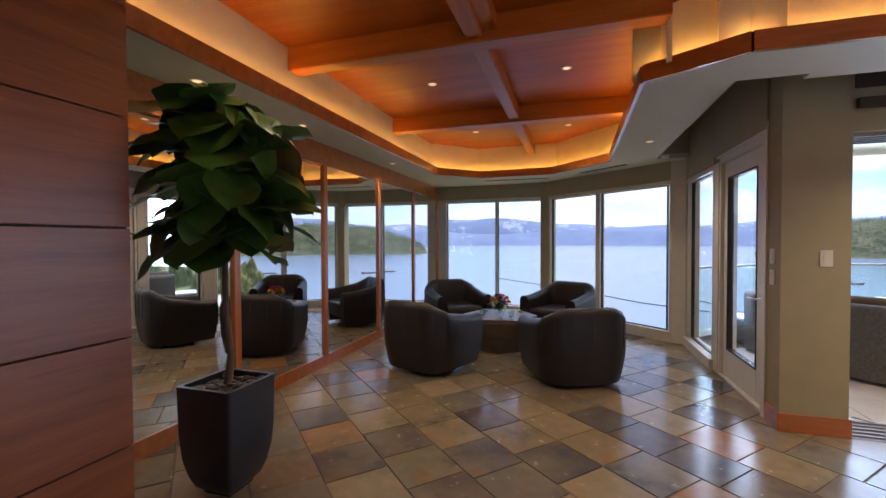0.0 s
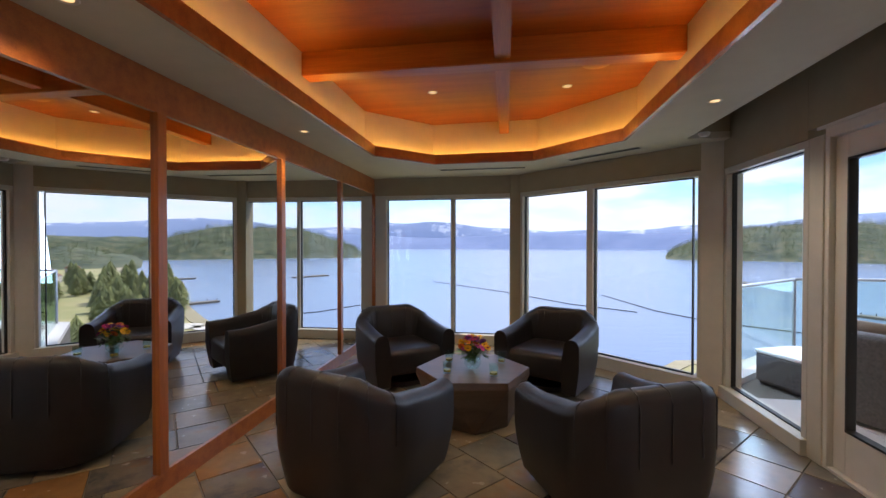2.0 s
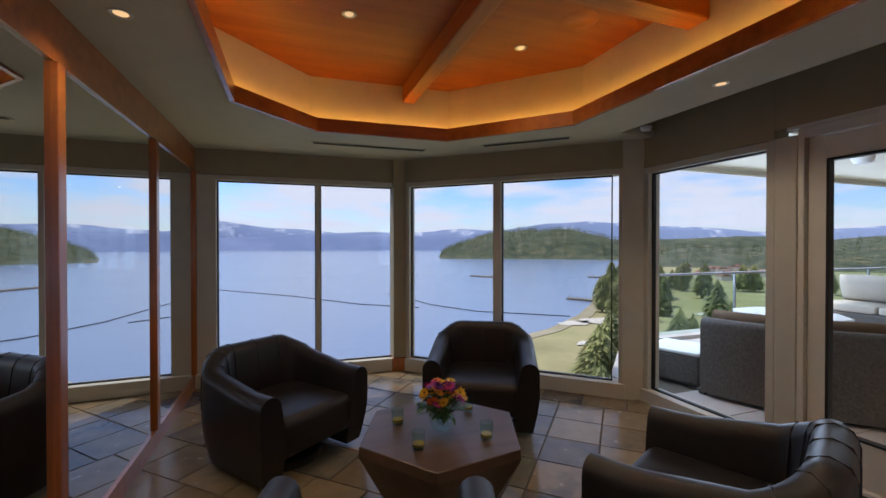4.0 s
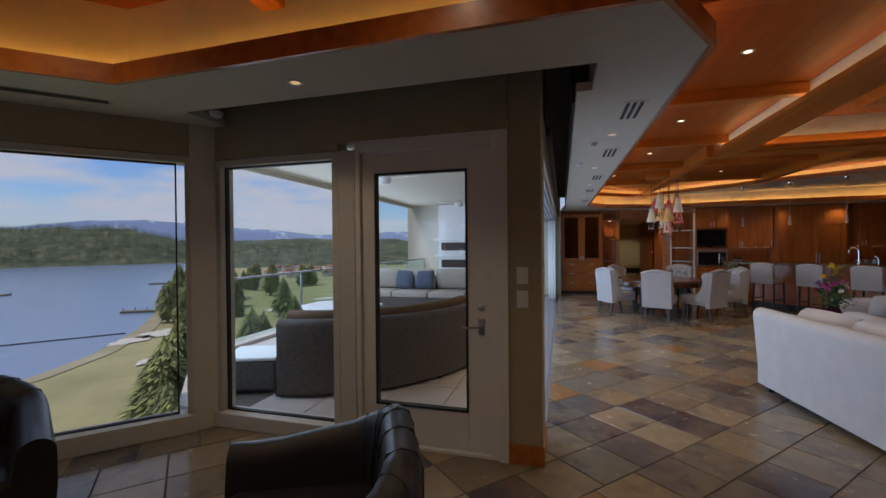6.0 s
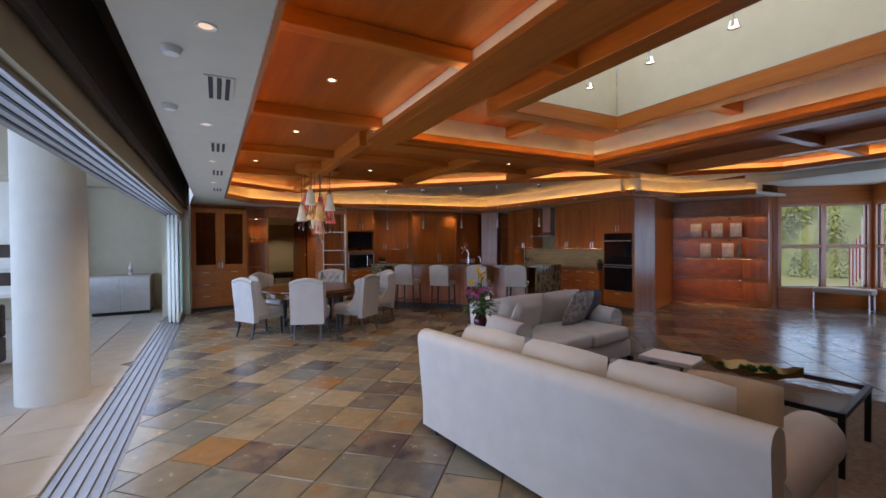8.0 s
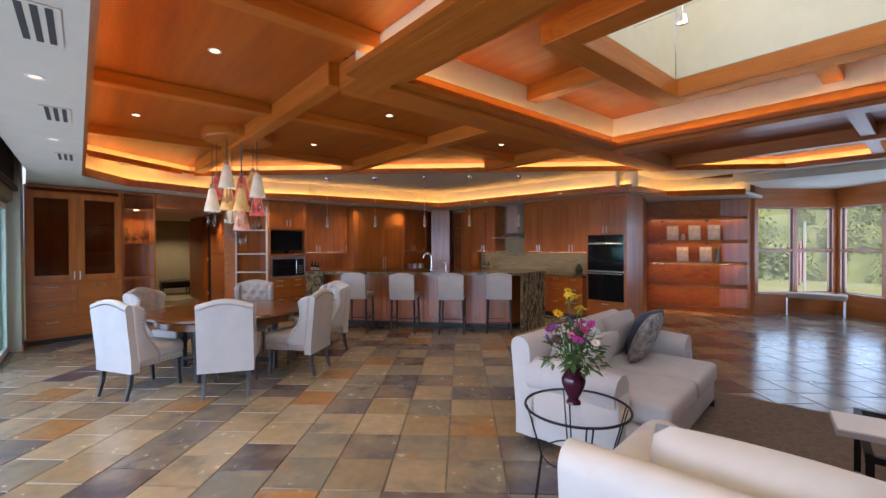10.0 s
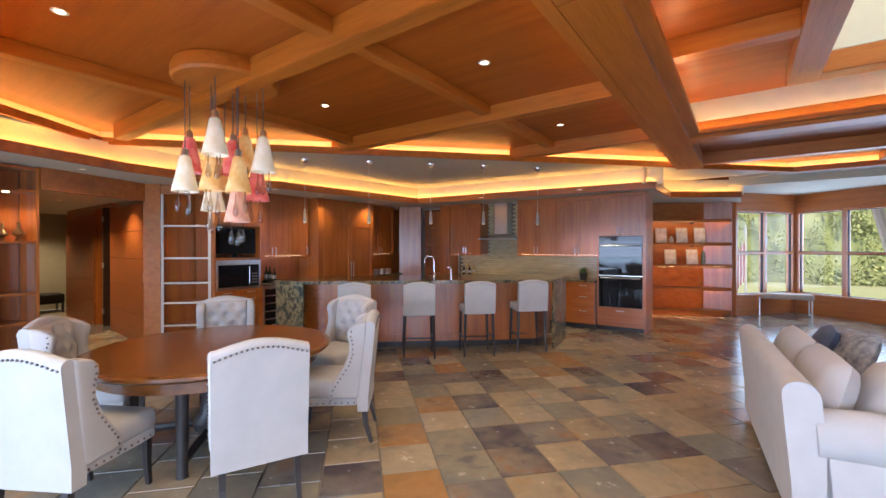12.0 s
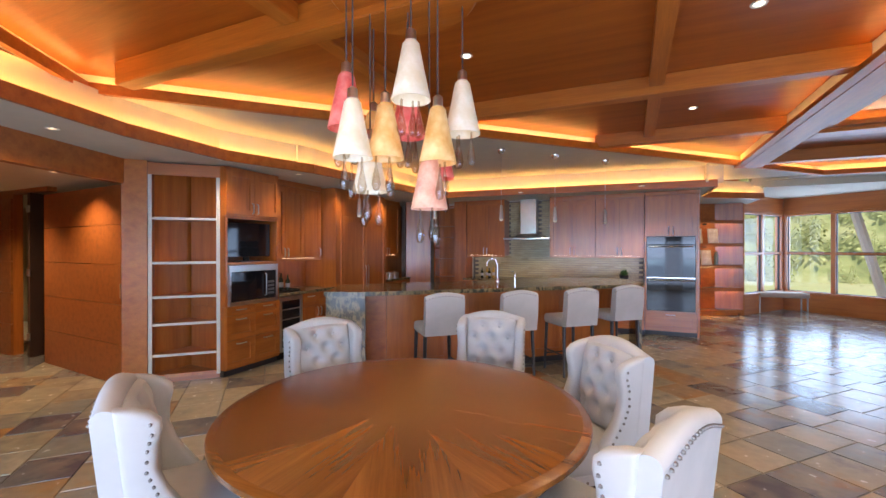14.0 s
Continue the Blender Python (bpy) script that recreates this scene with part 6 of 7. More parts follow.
# Placed unseen for the glow on the hallway walls and end room.
for x, y in ((13.6, 1.0), (15.2, 1.2), (18.5, 0.8)):
    downlight(x, y, 2.42, "hallway lights", M_CANDIM)
M_SLOT = plain("vent_slot", (0.03, 0.027, 0.022), 0.7)


def vent(m, length, width=0.17):
    v_ = thing("ceiling_vent", m, "linear slot air vent in the soffit", "vent", "soffit vents")
    part("frame", box(-length / 2, -width / 2, -0.006, length / 2, width / 2, -0.001), M_SOFFIT, v_)
    for k in range(3):
        y = (k - 1) * width * 0.28
        part("slat", box(-length / 2 + 0.02, y - 0.013, -0.008, length / 2 - 0.02, y + 0.013, -0.0062), M_SLOT, v_)


for x in (2.06, 3.63, 5.47, 7.17, 9.16):
    vent(pose(x, 3.14, SOF), 0.45)
vent(pose(-1.0, 7.75, SOF, 0, 0, -2), 1.2, 0.08)
vent(pose(0.42, 7.02, SOF, 0, 0, -43), 0.9, 0.08)
for x, y in ((3.11, 3.36), (4.15, 3.45), (1.15, 6.2)):
    sd = thing("smoke_detector", pose(x, y, SOF), "small white ceiling detector", "detector", "detectors")
    part("body", lathe([(0.0, -0.035), (0.035, -0.033), (0.05, -0.01), (0.052, -0.001), (0.0, -0.001)], 20), M_PLASTIC, sd, "", True)
sp = thing("ceiling_speaker", pose(0.1, 5.75, TOP), "round wood-toned ceiling speaker grille", "speaker")
part("grille", lathe([(0.0, -0.004), (0.12, -0.004), (0.125, -0.001), (0.0, -0.001)], 32), M_BEAM, sp, "", True)
# track heads in the skylight
for k in range(5):
    x = 4.24 - 0.815 * k
    tl = thing("track_spotlight", pose(x, -0.88, 3.48), "small chrome spotlight on a cable across the skylight", "spotlight", "skylight spots")
    part("head", lathe([(0.0, 0.03), (0.035, 0.03), (0.05, -0.03), (0.044, -0.03), (0.03, 0.02), (0.0, 0.02)], 18), M_CHROME, tl, "", True)
    part("lens", lathe([(0.0, -0.018), (0.04, -0.018), (0.04, -0.016), (0.0, -0.016)], 16), M_CAN, tl)
    part("stem", tube([(0, 0, 0.03), (0, 0, 0.12)], 0.005, 6), M_CHROME, tl)
cab = thing("spotlight_cable", pose(0, 0, 0), "thin steel cables across the skylight", "cable")
for y in (-0.92, -0.84):
    part("cable", tube([(SX0, y, 3.60), (SX1, y, 3.60)], 0.003, 5), M_METAL, cab)

# ---- living area ----
def sofa(name, m, length, label, back_h=0.86, depth=0.98, cushions=2, arm_depth=None):
    """A roll-arm sofa: back along y = 0, looks along +y, x along its length."""
    s = thing(name, m, label, "sofa")
    reach = arm_depth or depth
    path = [(length / 2 * (1 - 2 * k / 12), 0.10) for k in range(13)]
    bk = soft_sheet(path[::-1], 0.06, back_h, 0.17, bulge=0.0)
    for v in bk.verts:
        v.co.y -= 0.09 * max(0, v.co.z - 0.25)
    part("backrest", bk, M_SOFA, s, "", True)
    part("seat_base", box(-length / 2 + 0.12, 0.16, 0.08, length / 2 - 0.12, depth - 0.03, 0.30, 0.02), M_SOFA, s, "", True)
    for sg in (-1, 1):
        a = bmesh.new()
        add_box(a, sg * length / 2 - (0.22 if sg > 0 else 0), 0.14, 0.06, sg * length / 2 + (0 if sg > 0 else 0.22), reach, 0.52, 0.02)
        x = sg * (length / 2 - 0.10)
        tube([(x, 0.12, 0.54), (x, 0.35, 0.555), (x, reach - 0.02, 0.53)], [0.135, 0.14, 0.135], 20, a)
        part("arm", a, M_SOFA, s, "", True)
    inner_w = length - 0.44
    for k in range(cushions):
        w = inner_w / cushions
        x = -inner_w / 2 + w * (k + 0.5)
        part("seat_cushion", box(x - w / 2 + 0.004, 0.22, 0.30, x + w / 2 - 0.004, depth + 0.02, 0.475, 0.05, 4), M_SOFA, s, "", True)
        part("back_cushion", pillow(w * 1.02, 0.54, 0.22, 12, 3.4), M_SOFA, s, "", True, pose(x, 0.25, 0.645, 74, 0, 0))
    for x in (-length / 2 + 0.1, length / 2 - 0.1):
        for y in (0.08, depth - 0.06):
            part("foot", box(x - 0.03, y - 0.03, 0, x + 0.03, y + 0.03, 0.07), M_DARKLEG, s)
    return s


# sofa seen from behind: back plane runs from (3.70, 1.68) to (1.35, 1.30)
ang = math.degrees(math.atan2(1.68 - 1.36, 3.72 - 1.36))
sofa("sofa", pose(2.53, 1.52, 0, 0, 0, ang + 180), 2.40, "long off-white upholstered sofa with loose back cushions", cushions=3)
# facing love seat
sofa("loveseat", pose(5.16, -0.63, 0, 0, 0, 96), 1.95, "off-white roll-arm loveseat with scatter cushions", 0.84, depth=1.08, cushions=2, arm_depth=0.84)


def scatter(m, w, material, label):
    p_ = thing("scatter_cushion", m, label, "cushion", "scatter cushions")
    part("cover", pillow(w, w, 0.16, 12), material, p_, "", True)


lm = pose(5.16, -0.63, 0, 0, 0, 96)
scatter(lm @ pose(-0.38, 0.58, 0.69, 66, 0, 6), 0.50, M_PATTERN, "square cushion with a grey floral pattern on the loveseat")
scatter(lm @ pose(-0.66, 0.48, 0.69, 68, 0, -8), 0.48, M_BLUE, "square slate-blue cushion on the loveseat")
scatter(lm @ pose(0.50, 0.48, 0.66, 64, 0, 0), 0.46, M_SOFA, "square off-white cushion on the loveseat")
s2 = pose(2.53, 1.52, 0, 0, 0, ang + 180)
scatter(s2 @ pose(0.86, 0.50, 0.66, 62, 0, 8), 0.46, M_TAN, "square tan cushion on the long sofa")

# round glass side table with flowers
st = thing("glass_side_table", pose(4.24, 0.74, 0), "round glass side table with a dark metal rim", "table")
part("top", lathe([(0.0, 0.594), (0.30, 0.594), (0.30, 0.606), (0.0, 0.606)], 48), M_GLASS, st, "clear glass top")
part("rim", tube([(0.305 * math.cos(2 * math.pi * k / 40), 0.305 * math.sin(2 * math.pi * k / 40), 0.60) for k in range(41)], 0.008, 8), M_BLACKM, st, "", True)
for k in range(4):
    a = math.pi / 4 + math.pi / 2 * k
    for q in (-0.06, 0.06):
        c_, s_ = math.cos(a + q), math.sin(a + q)
        part("leg", tube([(0.25 * c_, 0.25 * s_, 0), (0.21 * c_, 0.21 * s_, 0.30), (0.295 * c_, 0.295 * s_, 0.595)], 0.005, 6), M_BLACKM, st, "", True)
part("ring", tube([(0.205 * math.cos(2 * math.pi * k / 24), 0.205 * math.sin(2 * math.pi * k / 24), 0.30) for k in range(25)], 0.005, 6), M_BLACKM, st, "", True)
pv = thing("flower_vase", pose(4.275, 0.72, 0.607), "plum glass vase with tall bright mixed flowers", "flowers")
part("vase", lathe([(0.0, 0.0), (0.044, 0.0), (0.042, 0.015), (0.030, 0.03), (0.05, 0.07), (0.070, 0.12), (0.072, 0.15), (0.055, 0.185), (0.042, 0.20), (0.058, 0.225), (0.05, 0.222), (0.036, 0.20), (0.0, 0.05)], 28), M_PURPLEGL, pv, "glossy plum glass vase", True)
bouquet(pv, 0.22, 0.19, 0.46, ["yellow", "magenta", "violet", "yellow", "magenta", "white", "pink"], 34, 0.034, 9, True)

# coffee table, bowl, rug, dark chair
ck = thing("coffee_table", pose(2.45, -0.72, 0, 0, 0, 8), "low table with a dark metal frame and stone and glass tops", "table")
for x in (-0.68, 0.68):
    for y in (-0.42, 0.42):
        part("leg", box(x - 0.018, y - 0.018, 0, x + 0.018, y + 0.018, 0.44), M_BLACKM, ck)
for q in ((-0.70, -0.44, 0.70, -0.404), (-0.70, 0.404, 0.70, 0.44), (-0.70, -0.404, -0.664, 0.404), (0.664, -0.404, 0.70, 0.404)):
    part("top_rail", box(q[0], q[1], 0.404, q[2], q[3], 0.44), M_BLACKM, ck)
part("top", box(-0.66, -0.40, 0.425, 0.66, 0.40, 0.437), M_GLASS, ck, "clear glass top")
tr_ = thing("book_stack", pose(3.02, -0.62, 0.438, 0, 0, 12), "large pale book on the coffee table", "book")
part("cover", box(-0.24, -0.18, 0.0, 0.24, 0.18, 0.035, 0.004), M_LINEN, tr_)
part("page_block", box(-0.232, -0.172, 0.036, 0.232, 0.172, 0.042), M_WHITE, tr_)
bwl = thing("succulent_bowl", pose(2.40, -0.70, 0.438, 0, 0, 20), "long gold leaf-shaped bowl filled with succulents", "bowl")
bb = bmesh.new()
rows4 = []
for i in range(13):
    t = i / 12 * 2 - 1
    row = []
    for j in range(9):
        s = j / 8 * 2 - 1
        w = 0.15 * (1 - abs(t) ** 2.4) + 0.012
        z = 0.01 + 0.085 * s * s * (1 - 0.3 * abs(t)) + 0.07 * abs(t) ** 3 + 0.012 * math.sin(i * 1.9 + j)
        row.append(bb.verts.new((t * 0.34, s * w, z)))
    rows4.append(row)
for a, b in zip(rows4, rows4[1:]):
    for j in range(8):
        bb.faces.new((a[j], b[j], b[j + 1], a[j + 1]))
bmesh.ops.solidify(bb, geom=bb.faces[:], thickness=0.006)
part("bowl", bb, plain("gold_leaf", (0.42, 0.29, 0.12), 0.35, 0.8, vary=0.2), bwl, "", True)
rnd = random.Random(11)
for k in range(11):
    x, y = rnd.uniform(-0.2, 0.2), rnd.uniform(-0.06, 0.06)
    sc = bmesh.new()
    for layer in range(3):
        for j in range(8):
            a = j * math.pi / 4 + layer * 0.4
            r = 0.055 - 0.014 * layer
            tip = Vector((r * math.cos(a), r * math.sin(a), 0.02 + 0.02 * layer))
            side = Vector((-math.sin(a), math.cos(a), 0)) * 0.014
            v = [sc.verts.new(p) for p in (Vector((0, 0, 0.005)), tip * 0.6 + side, tip, tip * 0.6 - side)]
            sc.faces.new(v)
    part("succulent", sc, M_STEM, bwl, "green succulent rosette", False, pose(x, y, 0.05, rnd.uniform(-20, 20), rnd.uniform(-20, 20), k * 40))
rug = thing("area_rug", pose(2.1, -1.05, 0, 0, 0, 8), "brown woven jute area rug under the coffee table", "rug")
part("weave", box(-2.1, -1.35, 0.002, 2.1, 1.35, 0.014, 0.004), M_RUG, rug)
ac = thing("leather_side_chair", pose(1.52, -2.15, 0, 0, 0, 40), "dark leather side chair with slim tapered legs", "chair")
part("seat", box(-0.3, -0.3, 0.36, 0.3, 0.3, 0.46, 0.04, 3), M_LEATHER, ac, "", True)
part("backrest", soft_sheet([(0.3 - 0.05 * k, -0.27) for k in range(13)], 0.40, 0.84, 0.08), M_LEATHER, ac, "", True)
for x in (-0.26, 0.26):
    for y in (-0.25, 0.26):
        part("leg", tube([(x * 1.12, y * 1.1, 0), (x, y, 0.37)], [0.010, 0.018], 8), M_DARKLEG, ac, "", True)

# ---- counter things ----
kp = thing("potted_plant", pose(7.88, -5.22, 0.931), "small green plant in a dark pot on the counter", "plant")
part("pot", lathe([(0.0, 0), (0.06, 0), (0.085, 0.11), (0.078, 0.11), (0.07, 0.09), (0.0, 0.09)], 20), M_PLANTER, kp, "", True)
lf = bmesh.new()
for k in range(110):
    a, e, r = rnd.uniform(0, 6.28), rnd.uniform(0.2, 1.5), rnd.uniform(0.08, 0.16)
    tip = Vector((r * math.cos(a) * math.cos(e), r * math.sin(a) * math.cos(e), 0.09 + r * math.sin(e)))
    side = Vector((-math.sin(a), math.cos(a), 0)) * 0.009
    base = Vector((0.02 * math.cos(a), 0.02 * math.sin(a), 0.09))
    lf.faces.new([lf.verts.new(p) for p in (base, base.lerp(tip, 0.6) + side, tip, base.lerp(tip, 0.6) - side)])
tagged(part("foliage", lf, M_STEM, kp), kind="stuff")
M_BOTTLE = plain("dark_bottle_glass", (0.02, 0.03, 0.015), 0.08, bmp=0.0)


def bottle(m, h=0.26, r=0.033, material=None, label="dark glass bottle standing on the counter"):
    b = thing("bottle", m, label, "bottle", "bottles")
    part("body", lathe([(0, 0), (r, 0), (r, h * 0.6), (r * 0.4, h * 0.75), (r * 0.36, h), (0, h)], 18), material or M_BOTTLE, b, "", True)
    part("label_band", lathe([(r + 0.0006, h * 0.18), (r + 0.0006, h * 0.45)], 18), M_LINEN, b, "pale paper label")


for k, (x, y) in enumerate(((12.45, -1.12), (12.50, -1.22), (12.40, -1.25))):
    bottle(pose(x, y, 0.945), 0.27 - 0.02 * k)
ty = thing("serving_tray", pose(12.42, -1.24, 0.931), "round dark serving tray on the granite counter", "tray")
part("dish", lathe([(0, 0), (0.19, 0), (0.2, 0.02), (0.195, 0.02), (0.185, 0.006), (0, 0.006)], 32), M_BLACKM, ty, "", True)
for k, (x, y) in enumerate(((10.72, -5.2), (10.62, -5.25), (10.55, -5.18), (10.47, -5.24))):
    bottle(pose(x, y, 0.931), 0.2 + 0.04 * (k % 2), 0.03, M_AMBER if k % 2 else None)
for k in range(3):
    po = thing("stock_pot", pose(12.42, -3.95 - 0.2 * k, 0.931), "small stainless cooking pot with lid", "pot", "pots")
    part("body", lathe([(0, 0), (0.085, 0), (0.09, 0.11), (0.0, 0.11)], 24), M_METAL, po, "", True)
    part("lid", lathe([(0, 0.135), (0.012, 0.135), (0.014, 0.122), (0.092, 0.112), (0.092, 0.11), (0.0, 0.11)], 24), M_METAL, po, "", True)
M_BRASS = plain("aged_brass", (0.30, 0.20, 0.10), 0.3, 0.9, vary=0.25)
niche_m = pose(12.33, 2.475, 0, 0, 0, -78.7)
for dx, dy, k in ((0.12, 0.16, 1.0), (0.25, 0.20, 0.8), (0.38, 0.15, 0.92)):
    dec = thing("ornate_decanter", niche_m @ pose(dx, dy, 1.651), "small dark brass decanter with a pointed stopper on the niche shelf", "decanter", "decanters")
    part("body", lathe([(0.0, 0.0), (0.04 * k, 0.0), (0.035 * k, 0.02), (0.02 * k, 0.04), (0.065 * k, 0.09 * k), (0.06 * k, 0.12 * k), (0.022 * k, 0.16 * k), (0.018 * k, 0.21 * k), (0.0, 0.21 * k)], 20), M_BRASS, dec, "", True)
    part("stopper", lathe([(0.0, 0.21 * k), (0.026 * k, 0.213 * k), (0.02 * k, 0.24 * k), (0.008 * k, 0.26 * k), (0.0, 0.30 * k)], 14), M_BRASS, dec, "", True)
pk_ = thing("puck_light", niche_m @ pose(0.26, 0.14, 2.25), "small lit puck light under the niche top", "light")
part("lens", lathe([(0.0, -0.012), (0.03, -0.012), (0.034, -0.001), (0.0, -0.001)], 18), M_CAN, pk_, "glowing lens")
pl_ = bpy.data.lights.new("puck_beam", "SPOT")
pl_.energy, pl_.color, pl_.spot_size, pl_.spot_blend, pl_.shadow_soft_size = 9.0, (1.0, 0.74, 0.45), radians(130), 0.8, 0.03
po_ = new("puck_beam", pl_)
po_.parent = pk_
po_.location = (0, 0, -0.03)

# ---- terrace ----
structure("terrace_slab", prism([(1.66, 4.16), (13.4, 4.16), (13.4, 8.75), (3.3, 8.75), (1.66, 7.15)], -0.4, -0.012), M_GROUT, "terrace slab with open joints", "floor")
structure("terrace_edge", prism([(3.35, 8.40), (13.4, 8.40), (13.4, 8.75), (3.3, 8.75), (1.62, 7.15), (1.62, 6.75)], -0.011, 0.06), M_STONE, "stone kerb along the terrace edge", "kerb")
structure("ceiling_terrace", box(1.80, 4.2, 2.98, 13.4, 8.95, 3.1), M_SOFFIT, "plaster ceiling over the covered terrace", "ceiling")
structure("terrace_fascia", box(1.80, 8.95, 2.90, 13.4, 9.05, 3.3), M_SOFFIT, "painted roof edge over the terrace", "roof")
structure("wall_terrace_end", box(13.2, 4.2, 0, 13.4, 9.2, 3.0), M_SOFFIT, "pale plaster wall at the end of the terrace", "wall")
fp = thing("outdoor_fireplace", pose(13.2, 7.0, 0), "white layered outdoor fireplace with ledges", "fireplace")
part("breast", box(-0.35, -1.0, 0.55, 0.0, 0.9, 2.97), M_WHITE, fp)
# Flat dark plates on the breast stand for the shade of recesses.
for z in (0.75, 1.35):
    part("recess", box(-0.36, -0.9, z, -0.345, 0.8, z + 0.28), M_POCKET, fp, "dark plate in place of a shaded recess")
for z in (0.5, 1.12, 1.70):
    part("ledge", box(-0.5, -1.1, z, 0.0, 1.0, z + 0.07, 0.006), M_WHITE, fp)
colm = tagged(thing("terrace_column", pose(6.32, 4.68, 0), "thick round white plaster column on the terrace", "column"), kind="structure")
part("shaft", lathe([(0.295, 0.0), (0.295, 2.98), (0.0, 2.98)], 40), M_WHITE, colm, "", True)
rl = thing("glass_railing", pose(0, 0, 0), "frameless glass railing with a slim metal top rail", "railing")
RP = [(1.66, 6.96), (3.35, 8.55), (5.6, 8.55), (7.6, 8.55), (9.6, 8.55), (11.4, 8.55), (13.15, 8.55)]
for a, b in zip(RP, RP[1:]):
    pa, pb_ = Vector(a), Vector(b)
    d = (pb_ - pa).normalized() * 0.02
    gp = part("glass_panel", bar(tuple(pa + d), tuple(pb_ - d), 0.012, 0.05, 1.03), M_RAILGLASS, rl, "clear glass panel")
    gp.visible_shadow = False
    part("top_rail", tube([(*a, 1.05), (*b, 1.05)], 0.02, 8), M_ALU, rl, "", True)
for p in RP:
    part("post", box(p[0] - 0.015, p[1] - 0.015, 0.0, p[0] + 0.015, p[1] + 0.015, 1.04), M_ALU, rl)
# wicker seating
wk = thing("wicker_sectional", pose(0, 0, 0), "curved dark wicker sectional sofa with beige cushions", "sofa")
arc = []
for k in range(19):
    f = k / 18
    a = math.radians(188 + 78 * f)
    arc.append((4.25 + 2.05 * math.cos(a), 6.75 + 1.95 * math.sin(a)))
wb = soft_sheet(arc, 0.04, 0.80, 0.14, bulge=0.0, rows=6)
part("backrest", wb, M_WICKER, wk, "", True)
seat_in = [((4.25 + (x - 4.25) * 0.55), (6.75 + (y - 6.75) * 0.55)) for x, y in arc]
part("seat_base", prism(arc + seat_in[::-1], 0.05, 0.34), M_WICKER, wk)
part("seat_cushion", prism([(4.25 + (x - 4.25) * 0.93, 6.75 + (y - 6.75) * 0.93) for x, y in arc] + [(4.25 + (x - 4.25) * 0.53, 6.75 + (y - 6.75) * 0.53) for x, y in arc][::-1], 0.342, 0.47), M_CUSHION, wk, "beige seat cushion")
part("back_cushion", soft_sheet([(4.25 + (x - 4.25) * 0.90, 6.75 + (y - 6.75) * 0.90) for x, y in arc], 0.48, 0.86, 0.13, bulge=0.0, rows=5), M_BROWNCUSH, wk, "brown back cushion", True)
for k in (0, 6, 12, 18):
    part("foot", box(arc[k][0] - 0.03, arc[k][1] - 0.03, 0, arc[k][0] + 0.03, arc[k][1] + 0.03, 0.05), M_DARKLEG, wk)
wo = thing("wicker_ottoman", pose(2.45, 6.95, 0, 0, 0, 20), "square wicker ottoman with a white top", "ottoman")
part("body", box(-0.28, -0.28, 0.03, 0.28, 0.28, 0.34, 0.02), M_WICKER, wo)
part("top", box(-0.29, -0.29, 0.341, 0.29, 0.29, 0.38, 0.015), M_WHITE, wo, "white tabletop")
part("foot", box(-0.25, -0.25, 0, 0.25, 0.25, 0.03), M_DARKLEG, wo)
w2 = thing("wicker_sofa", pose(7.9, 7.0, 0, 0, 0, 90), "straight wicker sofa with beige cushions and dark pillows", "sofa")
part("frame", box(-1.3, -0.5, 0.03, 1.3, 0.5, 0.36, 0.03), M_WICKER, w2)
part("backrest", box(-1.3, -0.5, 0.361, 1.3, -0.36, 0.80, 0.03), M_WICKER, w2)
for k in range(3):
    x = -0.86 + 0.86 * k
    part("seat_cushion", box(x - 0.42, -0.34, 0.362, x + 0.42, 0.5, 0.50, 0.04, 3), M_CUSHION, w2, "", True)
    part("back_cushion", pillow(0.84, 0.5, 0.2), M_CUSHION, w2, "", True, pose(x, -0.2, 0.75, 76, 0, 0))
part("foot", box(-1.2, -0.45, 0.0, 1.2, 0.45, 0.03), M_DARKLEG, w2)
for k in range(2):
    scatter(pose(7.95, 7.3 - 0.5 * k, 0.74, 70, 0, -90), 0.44, M_BLUE, "dark square pillow on the terrace sofa")
wt = thing("outdoor_table", pose(4.35, 6.95, 0), "low white-topped outdoor table with a wicker base", "table")
part("top", prism([(0.62 * math.cos(math.radians(45 * k + 22)), 0.62 * math.sin(math.radians(45 * k + 22))) for k in range(8)], 0.60, 0.64), M_WHITE, wt, "white tabletop")
part("base", lathe([(0.28, 0.0), (0.24, 0.30), (0.28, 0.599), (0.0, 0.599)], 20), M_WICKER, wt)
for x, y in ((5.2, 6.6), (9.8, 6.4)):
    fn = thing("ceiling_fan", pose(x, y, 0), "white ceiling fan at rest on the terrace", "fan")
    part("motor", lathe([(0.0, 2.58), (0.08, 2.60), (0.12, 2.66), (0.12, 2.72), (0.05, 2.78), (0.0, 2.78)], 24), M_WHITE, fn, "", True)
    part("rod", tube([(0, 0, 2.78), (0, 0, 2.979)], 0.015, 8), M_WHITE, fn)
    for k in range(3):
        part("blade", box(0.12, -0.065, 0.0, 0.66, 0.065, 0.012, 0.004), M_WHITE, fn, "", False, pose(0, 0, 2.69, 0, 0, 120 * k + 20) @ pose(0, 0, 0, 10, 0, 0))
bq = thing("grill_counter", pose(12.75, 5.1, 0, 0, 0, -90), "stainless outdoor grill counter with a pale stone top", "counter")
part("body", box(-0.55, -0.33, 0.08, 0.55, 0.35, 0.86), M_METAL, bq)
part("plinth", box(-0.53, -0.28, 0, 0.53, 0.35, 0.08), M_BLACKM, bq)
part("top", box(-0.58, -0.36, 0.862, 0.58, 0.36, 0.90, 0.004), M_STONE, bq)
